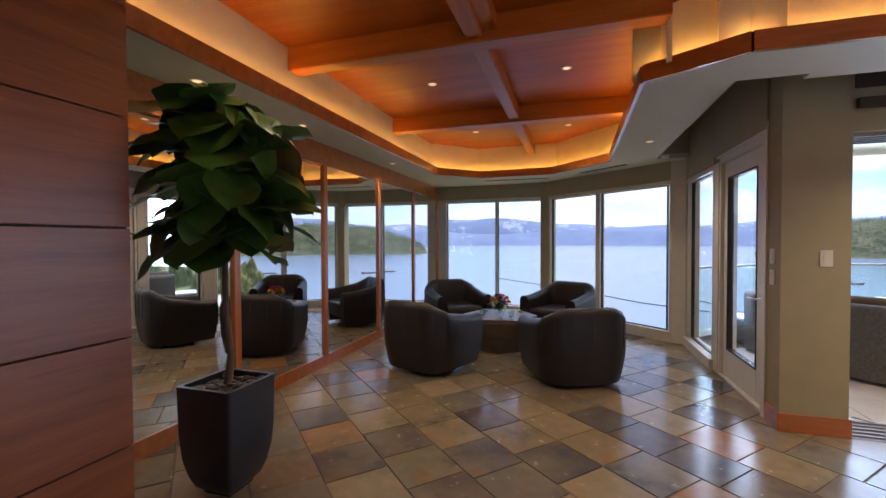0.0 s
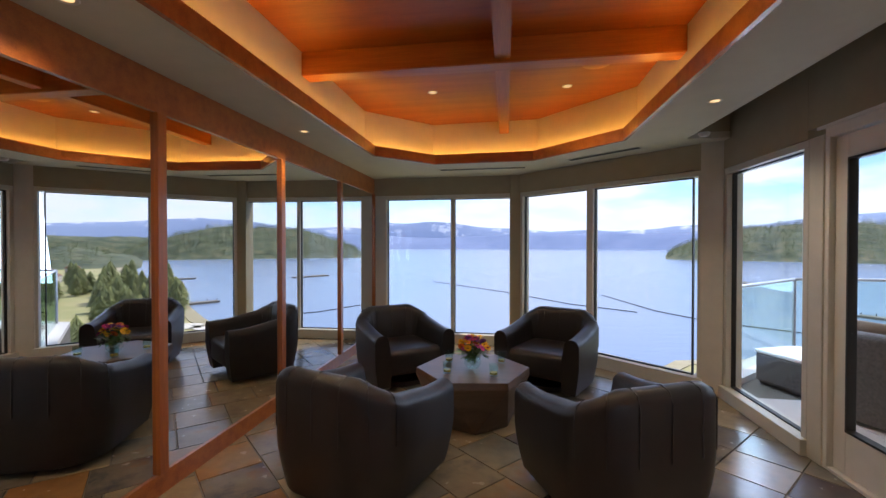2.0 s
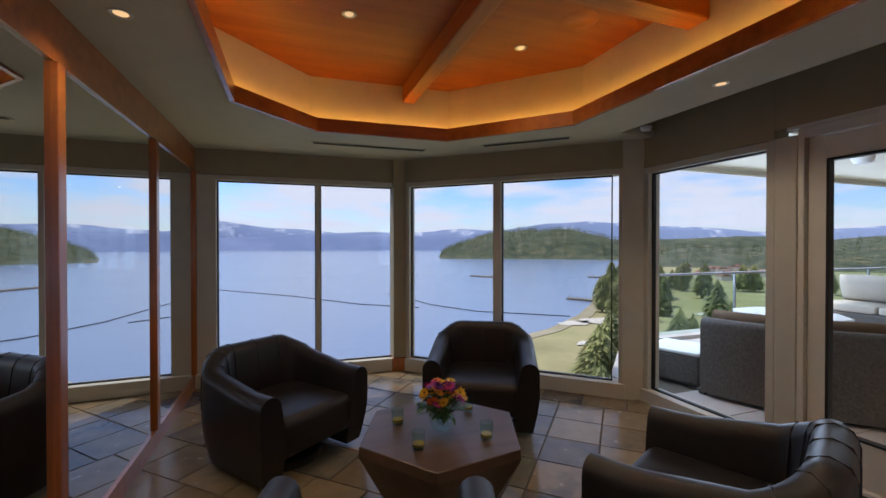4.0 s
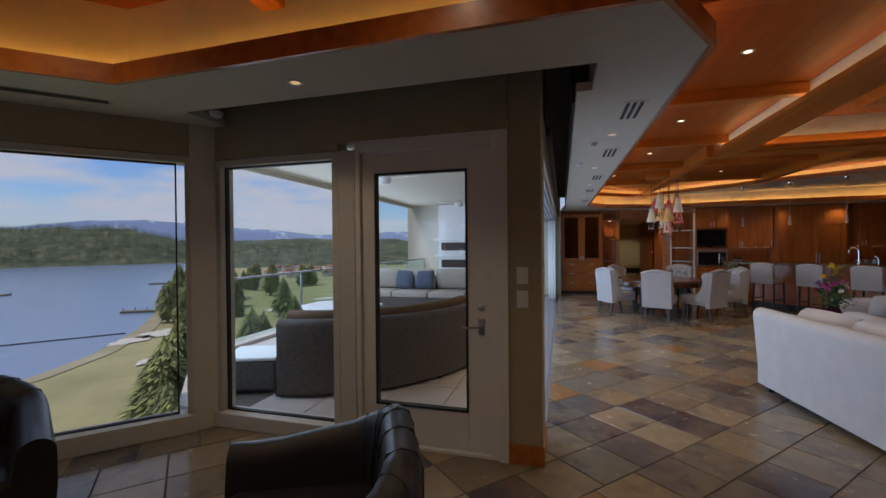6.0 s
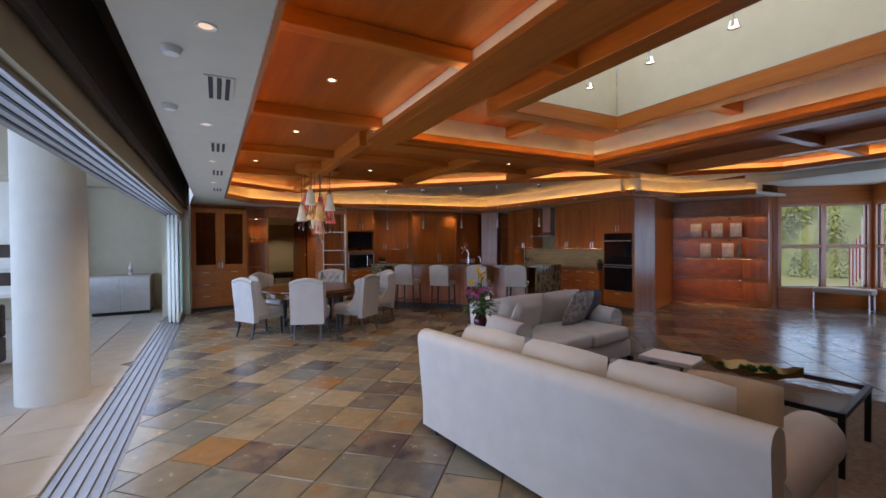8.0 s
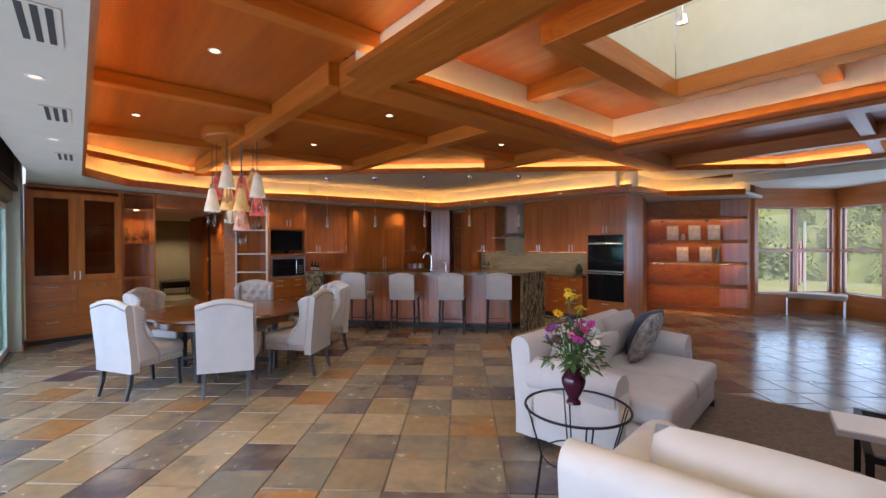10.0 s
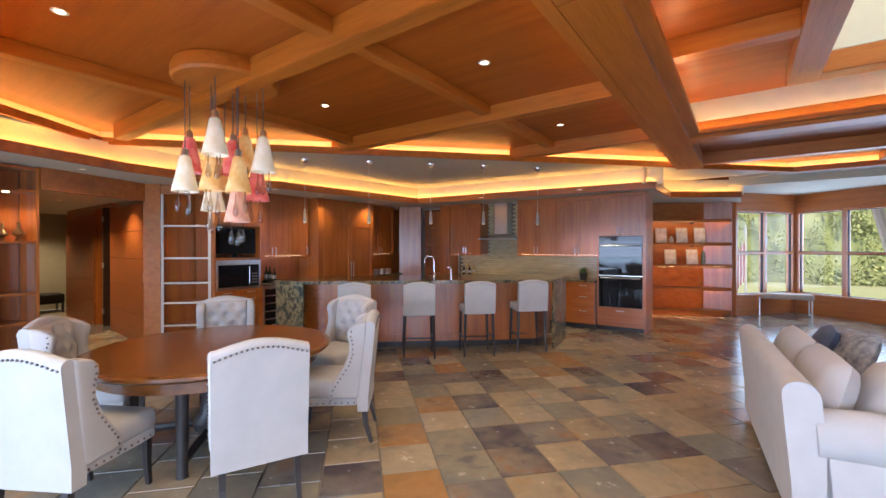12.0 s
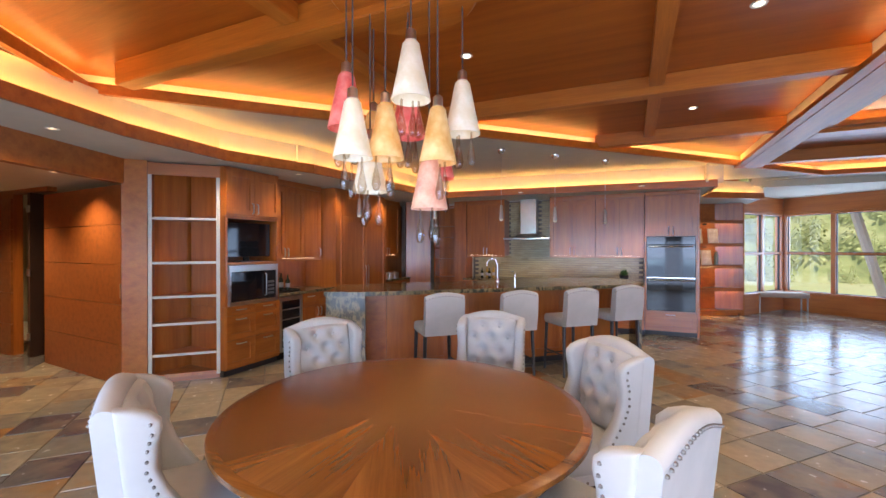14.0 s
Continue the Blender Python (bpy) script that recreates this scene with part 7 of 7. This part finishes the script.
for k in range(2):
    d = part("door", box(-0.53 + 0.54 * k, -0.35, 0.10, -0.01 + 0.54 * k, -0.331, 0.84, 0.003), M_METAL, bq)
    part("handle", tube([(-0.06 + 0.12 * k, -0.352, 0.45), (-0.06 + 0.12 * k, -0.39, 0.47), (-0.06 + 0.12 * k, -0.39, 0.66), (-0.06 + 0.12 * k, -0.352, 0.68)], 0.008, 6), M_METAL, d, "", True)
bottle(pose(12.7, 4.95, 0.901), 0.3, 0.04, M_WHITE, "white bottle on the outdoor counter")

# ---- landscape ----
def lumpy(name, stops, rough=0.9, scale=0.02, detail=6, strength=0.0):
    m, n, l, b = mat(name)
    v = coords(n, l)
    l.new(ramp(n, l, noise_tex(n, l, v, scale, detail, 0.62), stops), b.inputs["Base Color"])
    b.inputs["Roughness"].default_value = rough
    return m


LAKE = -36.0
mw_, n_, l_, b_ = mat("lake_water")
b_.inputs["Base Color"].default_value = (0.20, 0.27, 0.40, 1)
b_.inputs["Roughness"].default_value = 0.22
v_ = coords(n_, l_, (0.05, 0.16, 1))
bump(n_, l_, b_, noise_tex(n_, l_, v_, 1.0, 5, 0.6), 0.35, 0.8)
water = structure("water", box(-4800, -40, LAKE - 2, 4800, 4800, LAKE), mw_, "wide calm blue lake", "lake")
M_GRASS = lumpy("meadow", [(0.3, (0.25, 0.24, 0.10)), (0.48, (0.44, 0.39, 0.19)), (0.6, (0.33, 0.33, 0.13)), (0.72, (0.58, 0.49, 0.32))], scale=0.012)
M_SAND = lumpy("sand", [(0.3, (0.34, 0.29, 0.17)), (0.7, (0.46, 0.41, 0.27))], scale=0.05)
M_FOREST = lumpy("forest", [(0.34, (0.055, 0.075, 0.045)), (0.5, (0.10, 0.12, 0.065)), (0.68, (0.20, 0.18, 0.10))], scale=0.03, detail=9)
# Distance haze is put into the blue of these two hill colours.
M_FAR_HAZED = lumpy("hazed_far_hills", [(0.35, (0.15, 0.21, 0.36)), (0.65, (0.20, 0.26, 0.42))], scale=0.004)
M_SNOW_HAZED = lumpy("hazed_snowy_ridge", [(0.54, (0.24, 0.31, 0.47)), (0.66, (0.66, 0.70, 0.78))], scale=0.004)


def polar(az, dist):
    """A plan point at a compass bearing from the +y axis, clockwise."""
    a = math.radians(az)
    return (dist * math.sin(a), dist * math.cos(a))


shore = [(9, 85), (14, 116), (20, 150), (28, 166), (33, 188), (37, 230), (40, 330), (44, 560), (46, 900), (47, 1500), (47, 4600)]
land = [polar(a, d) for a, d in shore] + [(4600, 3000), (4600, -4600), (-4600, -4600), (-4600, -41), (-30, -41), (-20, 20)]
structure("ground", prism(land, LAKE - 3, LAKE + 1.2), M_GRASS, "grassy golf course shore below the house", "ground")
beach = [polar(a, d) for a, d in shore[:9]] + [polar(a + (1.6 if d < 300 else 0.9), d * 0.985) for a, d in shore[:9]][::-1]
structure("beach", prism(beach, LAKE + 1.2, LAKE + 1.5), M_SAND, "pale sandy shoreline", "beach")


M_BUNKER = lumpy("bunker_sand", [(0.3, (0.62, 0.58, 0.48)), (0.7, (0.74, 0.70, 0.60))], scale=0.3)
for az, d, w in ((36.5, 205, 9), (39.5, 215, 12), (42, 190, 8), (44, 240, 12), (38.5, 165, 7), (52, 260, 10), (58, 300, 12)):
    x, y = polar(az, d)
    bk_ = thing("sand_bunker", pose(x, y, LAKE + 1.2, 0, 0, 40 - az), "pale sand bunker on the golf course", "bunker", "bunkers")
    part("sand", prism([(w * (1 + 0.25 * math.sin(3 * q + az)) * math.cos(q * 0.349), 0.55 * w * (1 + 0.2 * math.cos(2 * q + d)) * math.sin(q * 0.349)) for q in range(18)], 0.35, 0.45), M_BUNKER, bk_)


def ridge(name, material, az0, az1, dist, depth, height, seed, label, steps=60, rough=0.35, base=LAKE, power=0.6):
    bm = bmesh.new()
    rows = []
    for j in range(7):
        f = j / 6
        row = []
        for i in range(steps + 1):
            s = i / steps
            az = az0 + (az1 - az0) * s
            d = dist + depth * f
            x, y = polar(az, d)
            env = (math.sin(math.pi * min(1, max(0, s)))) ** power
            nz = noise.fractal(Vector((s * 6 + seed, f * 1.5, seed)), 1.0, 2.0, 6)
            z = base + height * math.sin(math.pi * min(0.62, f * 0.62) / 1.24 * 1.24) * env * (1 + rough * nz)
            row.append(bm.verts.new((x, y, z if j else base - 1)))
        rows.append(row)
    for a, b in zip(rows, rows[1:]):
        for i in range(steps):
            bm.faces.new((a[i], a[i + 1], b[i + 1], b[i]))
    bmesh.ops.recalc_face_normals(bm, faces=bm.faces[:])
    return tagged(part(name, bm, material, smooth=True), label, "hill", kind="structure")


ridge("far_ridge", M_SNOW_HAZED, -75, 75, 4300, 400, 215, 2.0, "distant mountains streaked with snow, coloured blue for haze", 120, 0.5, power=0.12)
ridge("hazed_far_hills", M_FAR_HAZED, -80, 40, 3300, 500, 130, 7.0, "hills across the lake, coloured blue for haze", 120, 0.55, power=0.15)
pen = ridge("wooded_headland", M_FOREST, 19.3, 46, 1150, 420, 92, 4.3, "wooded headland reaching into the lake", 90, 0.16, power=0.7)
low = ridge("low_wooded_ridge", M_FOREST, 33, 76, 1500, 300, 62, 5.7, "low wooded ridge beyond the headland", 90, 0.25, power=0.5)
near_hill = ridge("wooded_hill", M_FOREST, 44, 100, 780, 400, 42, 9.1, "wooded hill behind the golf course", 90, 0.4, power=0.4)
M_SLOPE = lumpy("brushy_slope", [(0.3, (0.13, 0.15, 0.05)), (0.5, (0.25, 0.27, 0.09)), (0.7, (0.40, 0.38, 0.17))], scale=0.5, detail=8)
hillside = ridge("forest_slope", M_SLOPE, 110, 240, 26, 90, 52, 6.6, "steep wooded slope close behind the house", 60, 0.15, base=-12, power=0.2)


def conifer(seed, tiers=24, per=56):
    """A fir: tapered trunk with drooping whorls of small boughs."""
    rnd_ = random.Random(seed)
    bm = bmesh.new()
    for t in range(tiers):
        f = t / (tiers - 1)
        r = (0.30 if seed < 2 else 0.36) * (1 - f) ** 0.65 * min(1.0, 0.5 + 2.2 * f) + 0.02
        z = 0.12 + 0.85 * f
        for k in range(per):
            a = 2 * math.pi * (k + rnd_.random()) / per
            rr = r * rnd_.choice((0.55, 0.8, 1.0, 1.25)) * rnd_.uniform(0.8, 1.1)
            tip = Vector((rr * math.cos(a), rr * math.sin(a), z - rr * rnd_.uniform(-0.1, 0.5)))
            root = Vector((0.35 * rr * math.cos(a + 0.3), 0.35 * rr * math.sin(a + 0.3), z + rnd_.uniform(0.0, 0.07)))
            side = Vector((-math.sin(a), math.cos(a), 0)) * rr * 0.13
            mid = root.lerp(tip, 0.6)
            bm.faces.new([bm.verts.new(p) for p in (root, mid + side, tip, mid - side)])
    return bm


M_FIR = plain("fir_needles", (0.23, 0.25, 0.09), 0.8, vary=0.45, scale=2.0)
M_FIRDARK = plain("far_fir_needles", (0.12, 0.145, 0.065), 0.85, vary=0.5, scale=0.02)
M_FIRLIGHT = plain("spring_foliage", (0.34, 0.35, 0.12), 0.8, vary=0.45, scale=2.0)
crowns, trunks = [], []
for k in range(4):
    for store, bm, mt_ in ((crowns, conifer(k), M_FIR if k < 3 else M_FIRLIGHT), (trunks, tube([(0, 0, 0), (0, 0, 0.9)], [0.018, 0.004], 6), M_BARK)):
        me = bpy.data.meshes.new("crown" if store is crowns else "trunk")
        bm.to_mesh(me)
        bm.free()
        me.materials.append(mt_)
        store.append(me)
rnd = random.Random(21)


def tree(x, y, z, h, k):
    t = thing("conifer_tree", pose(x, y, z, 0, 0, rnd.uniform(0, 360)), "tall green fir tree on the shore below", "tree", "shore trees")
    t.scale = (h, h, h)
    for nm, me in (("crown", crowns[k]), ("trunk", trunks[k])):
        o = bpy.data.objects.new(nm, me)
        scene.collection.objects.link(o)
        o.parent = t


for k in range(60):
    az, d = rnd.uniform(37, 52), rnd.uniform(78, 135)
    x, y = polar(az, d)
    tree(x, y, LAKE + 1.2, rnd.uniform(12, 20), rnd.randrange(4))
for k in range(34):
    az, d = rnd.uniform(39.5, 47), rnd.uniform(225, 330)
    x, y = polar(az, d)
    tree(x, y, LAKE + 1.2, rnd.uniform(11, 19), rnd.randrange(4))
for k in range(30):
    az, d = rnd.uniform(41, 52), rnd.uniform(330, 480)
    x, y = polar(az, d)
    tree(x, y, LAKE + 1.2, rnd.uniform(14, 24), rnd.randrange(3))
for k in range(34):
    az, d = rnd.uniform(52, 100), rnd.uniform(110, 420)
    x, y = polar(az, d)
    tree(x, y, LAKE + 1.2, rnd.uniform(12, 22), rnd.randrange(4))


def forest(name, spots, label, material, tiers=4, per=6, slim=0.26):
    """Many small firs as one mesh of boughs."""
    vs, fs_ = [], []
    for x, y, z, h, s in spots:
        rr = random.Random(s)
        for t in range(tiers):
            f = t / (tiers - 1)
            for k in range(per):
                a = 2 * math.pi * (k + rr.random()) / per
                q = h * (slim * (1 - f) ** 0.8 + 0.03) * rr.uniform(0.6, 1.25)
                ca, sa, w = math.cos(a), math.sin(a), q * (1.6 / per)
                z1, z2 = z + h * (0.16 + 0.82 * f + rr.uniform(0, 0.05)), z + h * (0.05 + 0.80 * f + rr.uniform(-0.03, 0.08))
                zm = z1 * 0.25 + z2 * 0.75
                n0 = len(vs)
                vs.extend(((x + 0.6 * q * ca, y + 0.6 * q * sa, z2 * 0.55 + z1 * 0.45), (x + 0.8 * q * ca - w * sa, y + 0.8 * q * sa + w * ca, zm), (x + q * ca, y + q * sa, z2), (x + 0.8 * q * ca + w * sa, y + 0.8 * q * sa - w * ca, zm)))
                fs_.append((n0, n0 + 1, n0 + 2, n0 + 3))
    me_ = bpy.data.meshes.new(name)
    me_.from_pydata(vs, [], fs_)
    me_.materials.append(material)
    return tagged(new(name, me_), label, "forest", kind="stuff")


dg = bpy.context.evaluated_depsgraph_get()
spots = []
for hill_, count_, az0_, az1_, d0_, d1_ in ((pen, 3200, 19.5, 46, 1160, 1480), (low, 1200, 34, 74, 1510, 1640), (near_hill, 1500, 46, 98, 790, 1050)):
    for k in range(count_):
        x, y = polar(rnd.uniform(az0_, az1_), rnd.uniform(d0_, d1_))
        hit_, place, *_ = hill_.ray_cast(Vector((x, y, 600)), Vector((0, 0, -1)))
        if hit_ and place.z > LAKE + 4:
            spots.append((x, y, place.z - 2, rnd.uniform(11, 21), k))
forest("headland_forest", spots, "dense fir forest on the headland", M_FIRDARK)
spots = []
for k in range(3400):
    az, d = rnd.uniform(118, 232), rnd.uniform(26, 80)
    x, y = polar(az, d)
    hit_, place, *_ = hillside.ray_cast(Vector((x, y, 200)), Vector((0, 0, -1)))
    if hit_:
        spots.append((x, y, place.z - 0.5, rnd.uniform(1.6, 4.2), k))
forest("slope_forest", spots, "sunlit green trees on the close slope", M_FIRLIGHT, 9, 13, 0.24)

# shore buildings, docks, booms
M_HOUSE = plain("house_wall", (0.55, 0.5, 0.44), 0.8)
M_ROOF = plain("house_roof", (0.28, 0.14, 0.10), 0.8)
for k in range(16):
    az, d = rnd.uniform(49, 60), rnd.uniform(520, 720)
    x, y = polar(az, d)
    hs_ = thing("shore_house", pose(x, y, LAKE + 1.2, 0, 0, rnd.uniform(0, 90)), "small pale house with a reddish roof on the far shore", "house", "shore houses")
    w, d2, h = rnd.uniform(9, 18), rnd.uniform(7, 11), rnd.uniform(4, 7)
    part("wall", box(-w / 2, -d2 / 2, 0, w / 2, d2 / 2, h), M_HOUSE, hs_)
    rb_ = bmesh.new()
    pr = [(-w / 2 - 0.5, -d2 / 2 - 0.5, h), (-w / 2 - 0.5, d2 / 2 + 0.5, h), (-w / 2 - 0.5, 0, h + d2 * 0.35)]
    va = [rb_.verts.new(p) for p in pr]
    vb = [rb_.verts.new((-p[0], p[1], p[2])) for p in pr]
    rb_.faces.new(va)
    rb_.faces.new(vb[::-1])
    for i in range(3):
        rb_.faces.new((va[i], va[(i + 1) % 3], vb[(i + 1) % 3], vb[i]))
    bmesh.ops.recalc_face_normals(rb_, faces=rb_.faces[:])
    part("roof", rb_, M_ROOF, hs_)
    for i in range(3):
        part("window", box(-w / 3 + w / 3 * i - 0.6, -d2 / 2 - 0.05, 1.2, -w / 3 + w / 3 * i + 0.6, -d2 / 2 - 0.001, 2.6), M_BLACKGL, hs_)
M_DOCK = plain("dock_timber", (0.2, 0.17, 0.13), 0.9)
M_BOOM = plain("log_boom", (0.03, 0.03, 0.03), 0.9)
for nm, az, d, w, l2, rz, lab in (("floating_barge", 25.5, 500, 8, 44, -62, "long low floating barge on the lake"), ("timber_dock", 38.5, 300, 5, 30, -60, "timber dock at the shore"), ("timber_dock", 40.5, 520, 6, 34, -40, "timber dock at the shore")):
    x, y = polar(az, d)
    k_ = thing(nm, pose(x, y, LAKE, 0, 0, rz), lab, "dock")
    part("deck", box(-l2 / 2, -w / 2, -0.5, l2 / 2, w / 2, 1.2, 0.2), M_DOCK, k_)
    for i in range(6):
        part("pile", tube([(-l2 / 2 + l2 * i / 5, w / 2 - 0.3, -1), (-l2 / 2 + l2 * i / 5, w / 2 - 0.3, 2.4)], 0.25, 6), M_DOCK, k_)
boom = thing("log_boom", pose(0, 0, LAKE), "thin dark floating boom line across the lake", "boom")
for line in ([(12, 330), (18, 265), (24, 240), (30, 235), (36, 232)], [(-10, 420), (0, 330), (8, 275), (16, 255)]):
    for a, b in zip(line, line[1:]):
        part("float_line", tube([(*polar(*a), 0.1), (*polar(*b), 0.1)], 0.3, 6), M_BOOM, boom)
fl = thing("flagpole", pose(5.2, -12.4, -1.0), "white flagpole with a striped flag hanging still", "flagpole")
part("pole", tube([(0, 0, 0), (0, 0, 3.2)], 0.03, 8), M_WHITE, fl)
M_STRIPE = plain("flag_red", (0.45, 0.03, 0.04), 0.8)
for k in range(7):
    fm_ = bmesh.new()
    add_box(fm_, 0.03 + 0.035 * k, -0.02 + 0.02 * (k % 2), 1.5 - 0.05 * k, 0.065 + 0.035 * k, 0.0 + 0.02 * (k % 2), 2.7 - 0.06 * k)
    part("stripe", fm_, M_STRIPE if k % 2 == 0 else M_WHITE, fl)
structure("slope_ground", prism([(-30, -11), (40, -11), (40, -60), (-30, -60)], -1.6, -1.0), M_GRASS, "rough grass below the windows", "ground")

brace = tagged(thing("timber_brace", pose(0, 0, 0), "pale slanted timber brace outside the bay windows", "brace"), kind="structure")
part("post", tube([(2.20, -9.25, -1.0), (3.01, -9.92, 3.2)], 0.10, 8), M_FRAME, brace, "", True)

# ---- pieces: backsplash, terrace paving, floor tiles ----
M_MOSAIC = wood("mosaic_tile", (0.38, 0.31, 0.16), (0.52, 0.44, 0.25), (0.62, 0.55, 0.36), 0, 0.25)
spl = tagged(thing("backsplash", pose(0, -5.42, 0), "narrow green-gold glass tile backsplash", "backsplash"), kind="structure")
part("grout_bed", box(7.54, 0.0, 0.93, 11.0, 0.006, 2.56), M_GROUT, spl)
me = bpy.data.meshes.new("tile")
bm = box(-0.072, 0.0, -0.021, 0.072, 0.008, 0.021)
bm.to_mesh(me)
bm.free()
me.materials.append(M_MOSAIC)
count = 0
rest = bmesh.new()
for r in range(35):
    z = 0.955 + 0.046 * r
    for c in range(24):
        x = 7.62 + 0.148 * c + (0.074 if r % 2 else 0)
        if x > 10.94 or (z > 1.42 and not (9.24 < x < 10.17)) or (z > 1.78 and 9.5 < x < 9.9):
            continue
        if z < 1.42 and count >= 300:
            add_box(rest, x - 0.072, 0.006, z - 0.021, x + 0.072, 0.013, z + 0.021)
            continue
        count += 1
        o = bpy.data.objects.new("tile", me)
        scene.collection.objects.link(o)
        o.parent = spl
        o.location = (x, 0.006, z)
if rest.verts:
    tagged(part("tiles", rest, M_MOSAIC, spl), kind="stuff")
else:
    rest.free()

pav = tagged(thing("terrace_paving", pose(0, 0, 0), "large pale stone paving slabs on the terrace", "pavement"), kind="structure")
me = bpy.data.meshes.new("slab")
bm = box(-0.296, -0.296, -0.02, 0.296, 0.296, 0.0, 0.004, 1)
bm.to_mesh(me)
bm.free()
me.materials.append(M_STONE)
for i in range(19):
    for j in range(7):
        if 4.48 + 0.602 * j > 6.6 + (1.7 + 0.602 * i - 1.3) * 0.95 - 0.3:
            continue
        o = bpy.data.objects.new("slab", me)
        scene.collection.objects.link(o)
        o.parent = pav
        o.location = (2.0 + 0.602 * i, 4.48 + 0.602 * j, random.uniform(-0.001, 0.001))


def inside(p, poly):
    x, y = p
    c = False
    for k in range(len(poly)):
        (x0, y0), (x1, y1) = poly[k], poly[k - 1]
        if (y0 > y) != (y1 > y) and x < (x1 - x0) * (y - y0) / (y1 - y0) + x0:
            c = not c
    return c


# slate floor: columns of square tiles laid at 45 degrees, each column shifted
TA = radians(137)
ux, uy = Vector((math.cos(TA), math.sin(TA))), Vector((-math.sin(TA), math.cos(TA)))
P_ = 0.402
room_in = [(-2.76, 8.47), (-0.5, 8.4), (1.40, 6.66), (1.5, 3.8), (11.9, 3.8), (13.0, 3.7), (16.9, 2.0), (16.9, 0.45), (12.8, -5.4), (7.0, -5.4), (7.4, -7.2), (5.4, -8.3), (4.25, -9.75), (1.3, -7.26), (-2.0, -7.26), (-2.0, 1.45), (-2.76, 1.45)]
shapes = []
rnd = random.Random(4)
for k in range(6):
    bm = bmesh.new()
    h = P_ / 2 - 0.004
    low_ = [bm.verts.new((x, y, -0.008)) for x, y in ((-h, -h), (h, -h), (h, h), (-h, h))]
    up_ = [bm.verts.new((x + rnd.uniform(-0.002, 0.002), y + rnd.uniform(-0.002, 0.002), rnd.uniform(-0.0012, 0.0012))) for x, y in ((-h + 0.003, -h + 0.003), (h - 0.003, -h + 0.003), (h - 0.003, h - 0.003), (-h + 0.003, h - 0.003))]
    mid_ = bm.verts.new((0, 0, 0.0006))
    for j in range(4):
        bm.faces.new((up_[j], up_[(j + 1) % 4], mid_))
        bm.faces.new((low_[j], low_[(j + 1) % 4], up_[(j + 1) % 4], up_[j]))
    me = bpy.data.meshes.new("tile")
    bm.to_mesh(me)
    bm.free()
    me.materials.append(M_SLATE)
    shapes.append(me)
tiles = []
o0 = Vector((6.44, 0.88))
for i in range(-48, 48):
    shift = rnd.choice((0.0, 0.5, 0.25)) * P_
    for j in range(-48, 48):
        c = o0 + ux * (i * 0 + j * P_ + shift) + uy * ((i + 0.5) * P_)
        if inside(c, room_in) or any(inside(c + ux * a * P_ * 0.45 + uy * b * P_ * 0.45, room_in) for a, b in ((1, 1), (1, -1), (-1, 1), (-1, -1))):
            tiles.append(c)
near = [c for c in tiles if (2.2 < c.x < 7.6 and 0.0 < c.y < 3.9) or (-2.6 < c.x < 1.4 and 2.4 < c.y < 4.9)][:300]
nearset = {(round(c.x, 3), round(c.y, 3)) for c in near}
turn = math.degrees(TA)
for c in near:
    o = bpy.data.objects.new("tile", shapes[rnd.randrange(6)])
    scene.collection.objects.link(o)
    o.parent = floor
    o.matrix_basis = pose(c.x, c.y, 0, 0, 0, turn + 90 * rnd.randrange(4))
verts, faces = [], []
h = P_ / 2 - 0.004
for c in tiles:
    if (round(c.x, 3), round(c.y, 3)) in nearset:
        continue
    k = len(verts)
    for hh, z in ((h, -0.008), (h - 0.003, 0.0)):
        for a, b in ((-1, -1), (1, -1), (1, 1), (-1, 1)):
            p = c + ux * a * hh + uy * b * hh
            verts.append((p.x, p.y, z + (rnd.uniform(-0.0012, 0.0012) if z == 0.0 else 0)))
    faces += [(k + 4, k + 5, k + 6, k + 7)] + [(k + q, k + (q + 1) % 4, k + 4 + (q + 1) % 4, k + 4 + q) for q in range(4)]
me = bpy.data.meshes.new("tiles")
me.from_pydata(verts, [], faces)
me.materials.append(M_SLATE_REST)
rest_ob = new("tiles", me)
rest_ob.parent = floor
tagged(rest_ob, "slate tiles of the farther floor", kind="stuff")
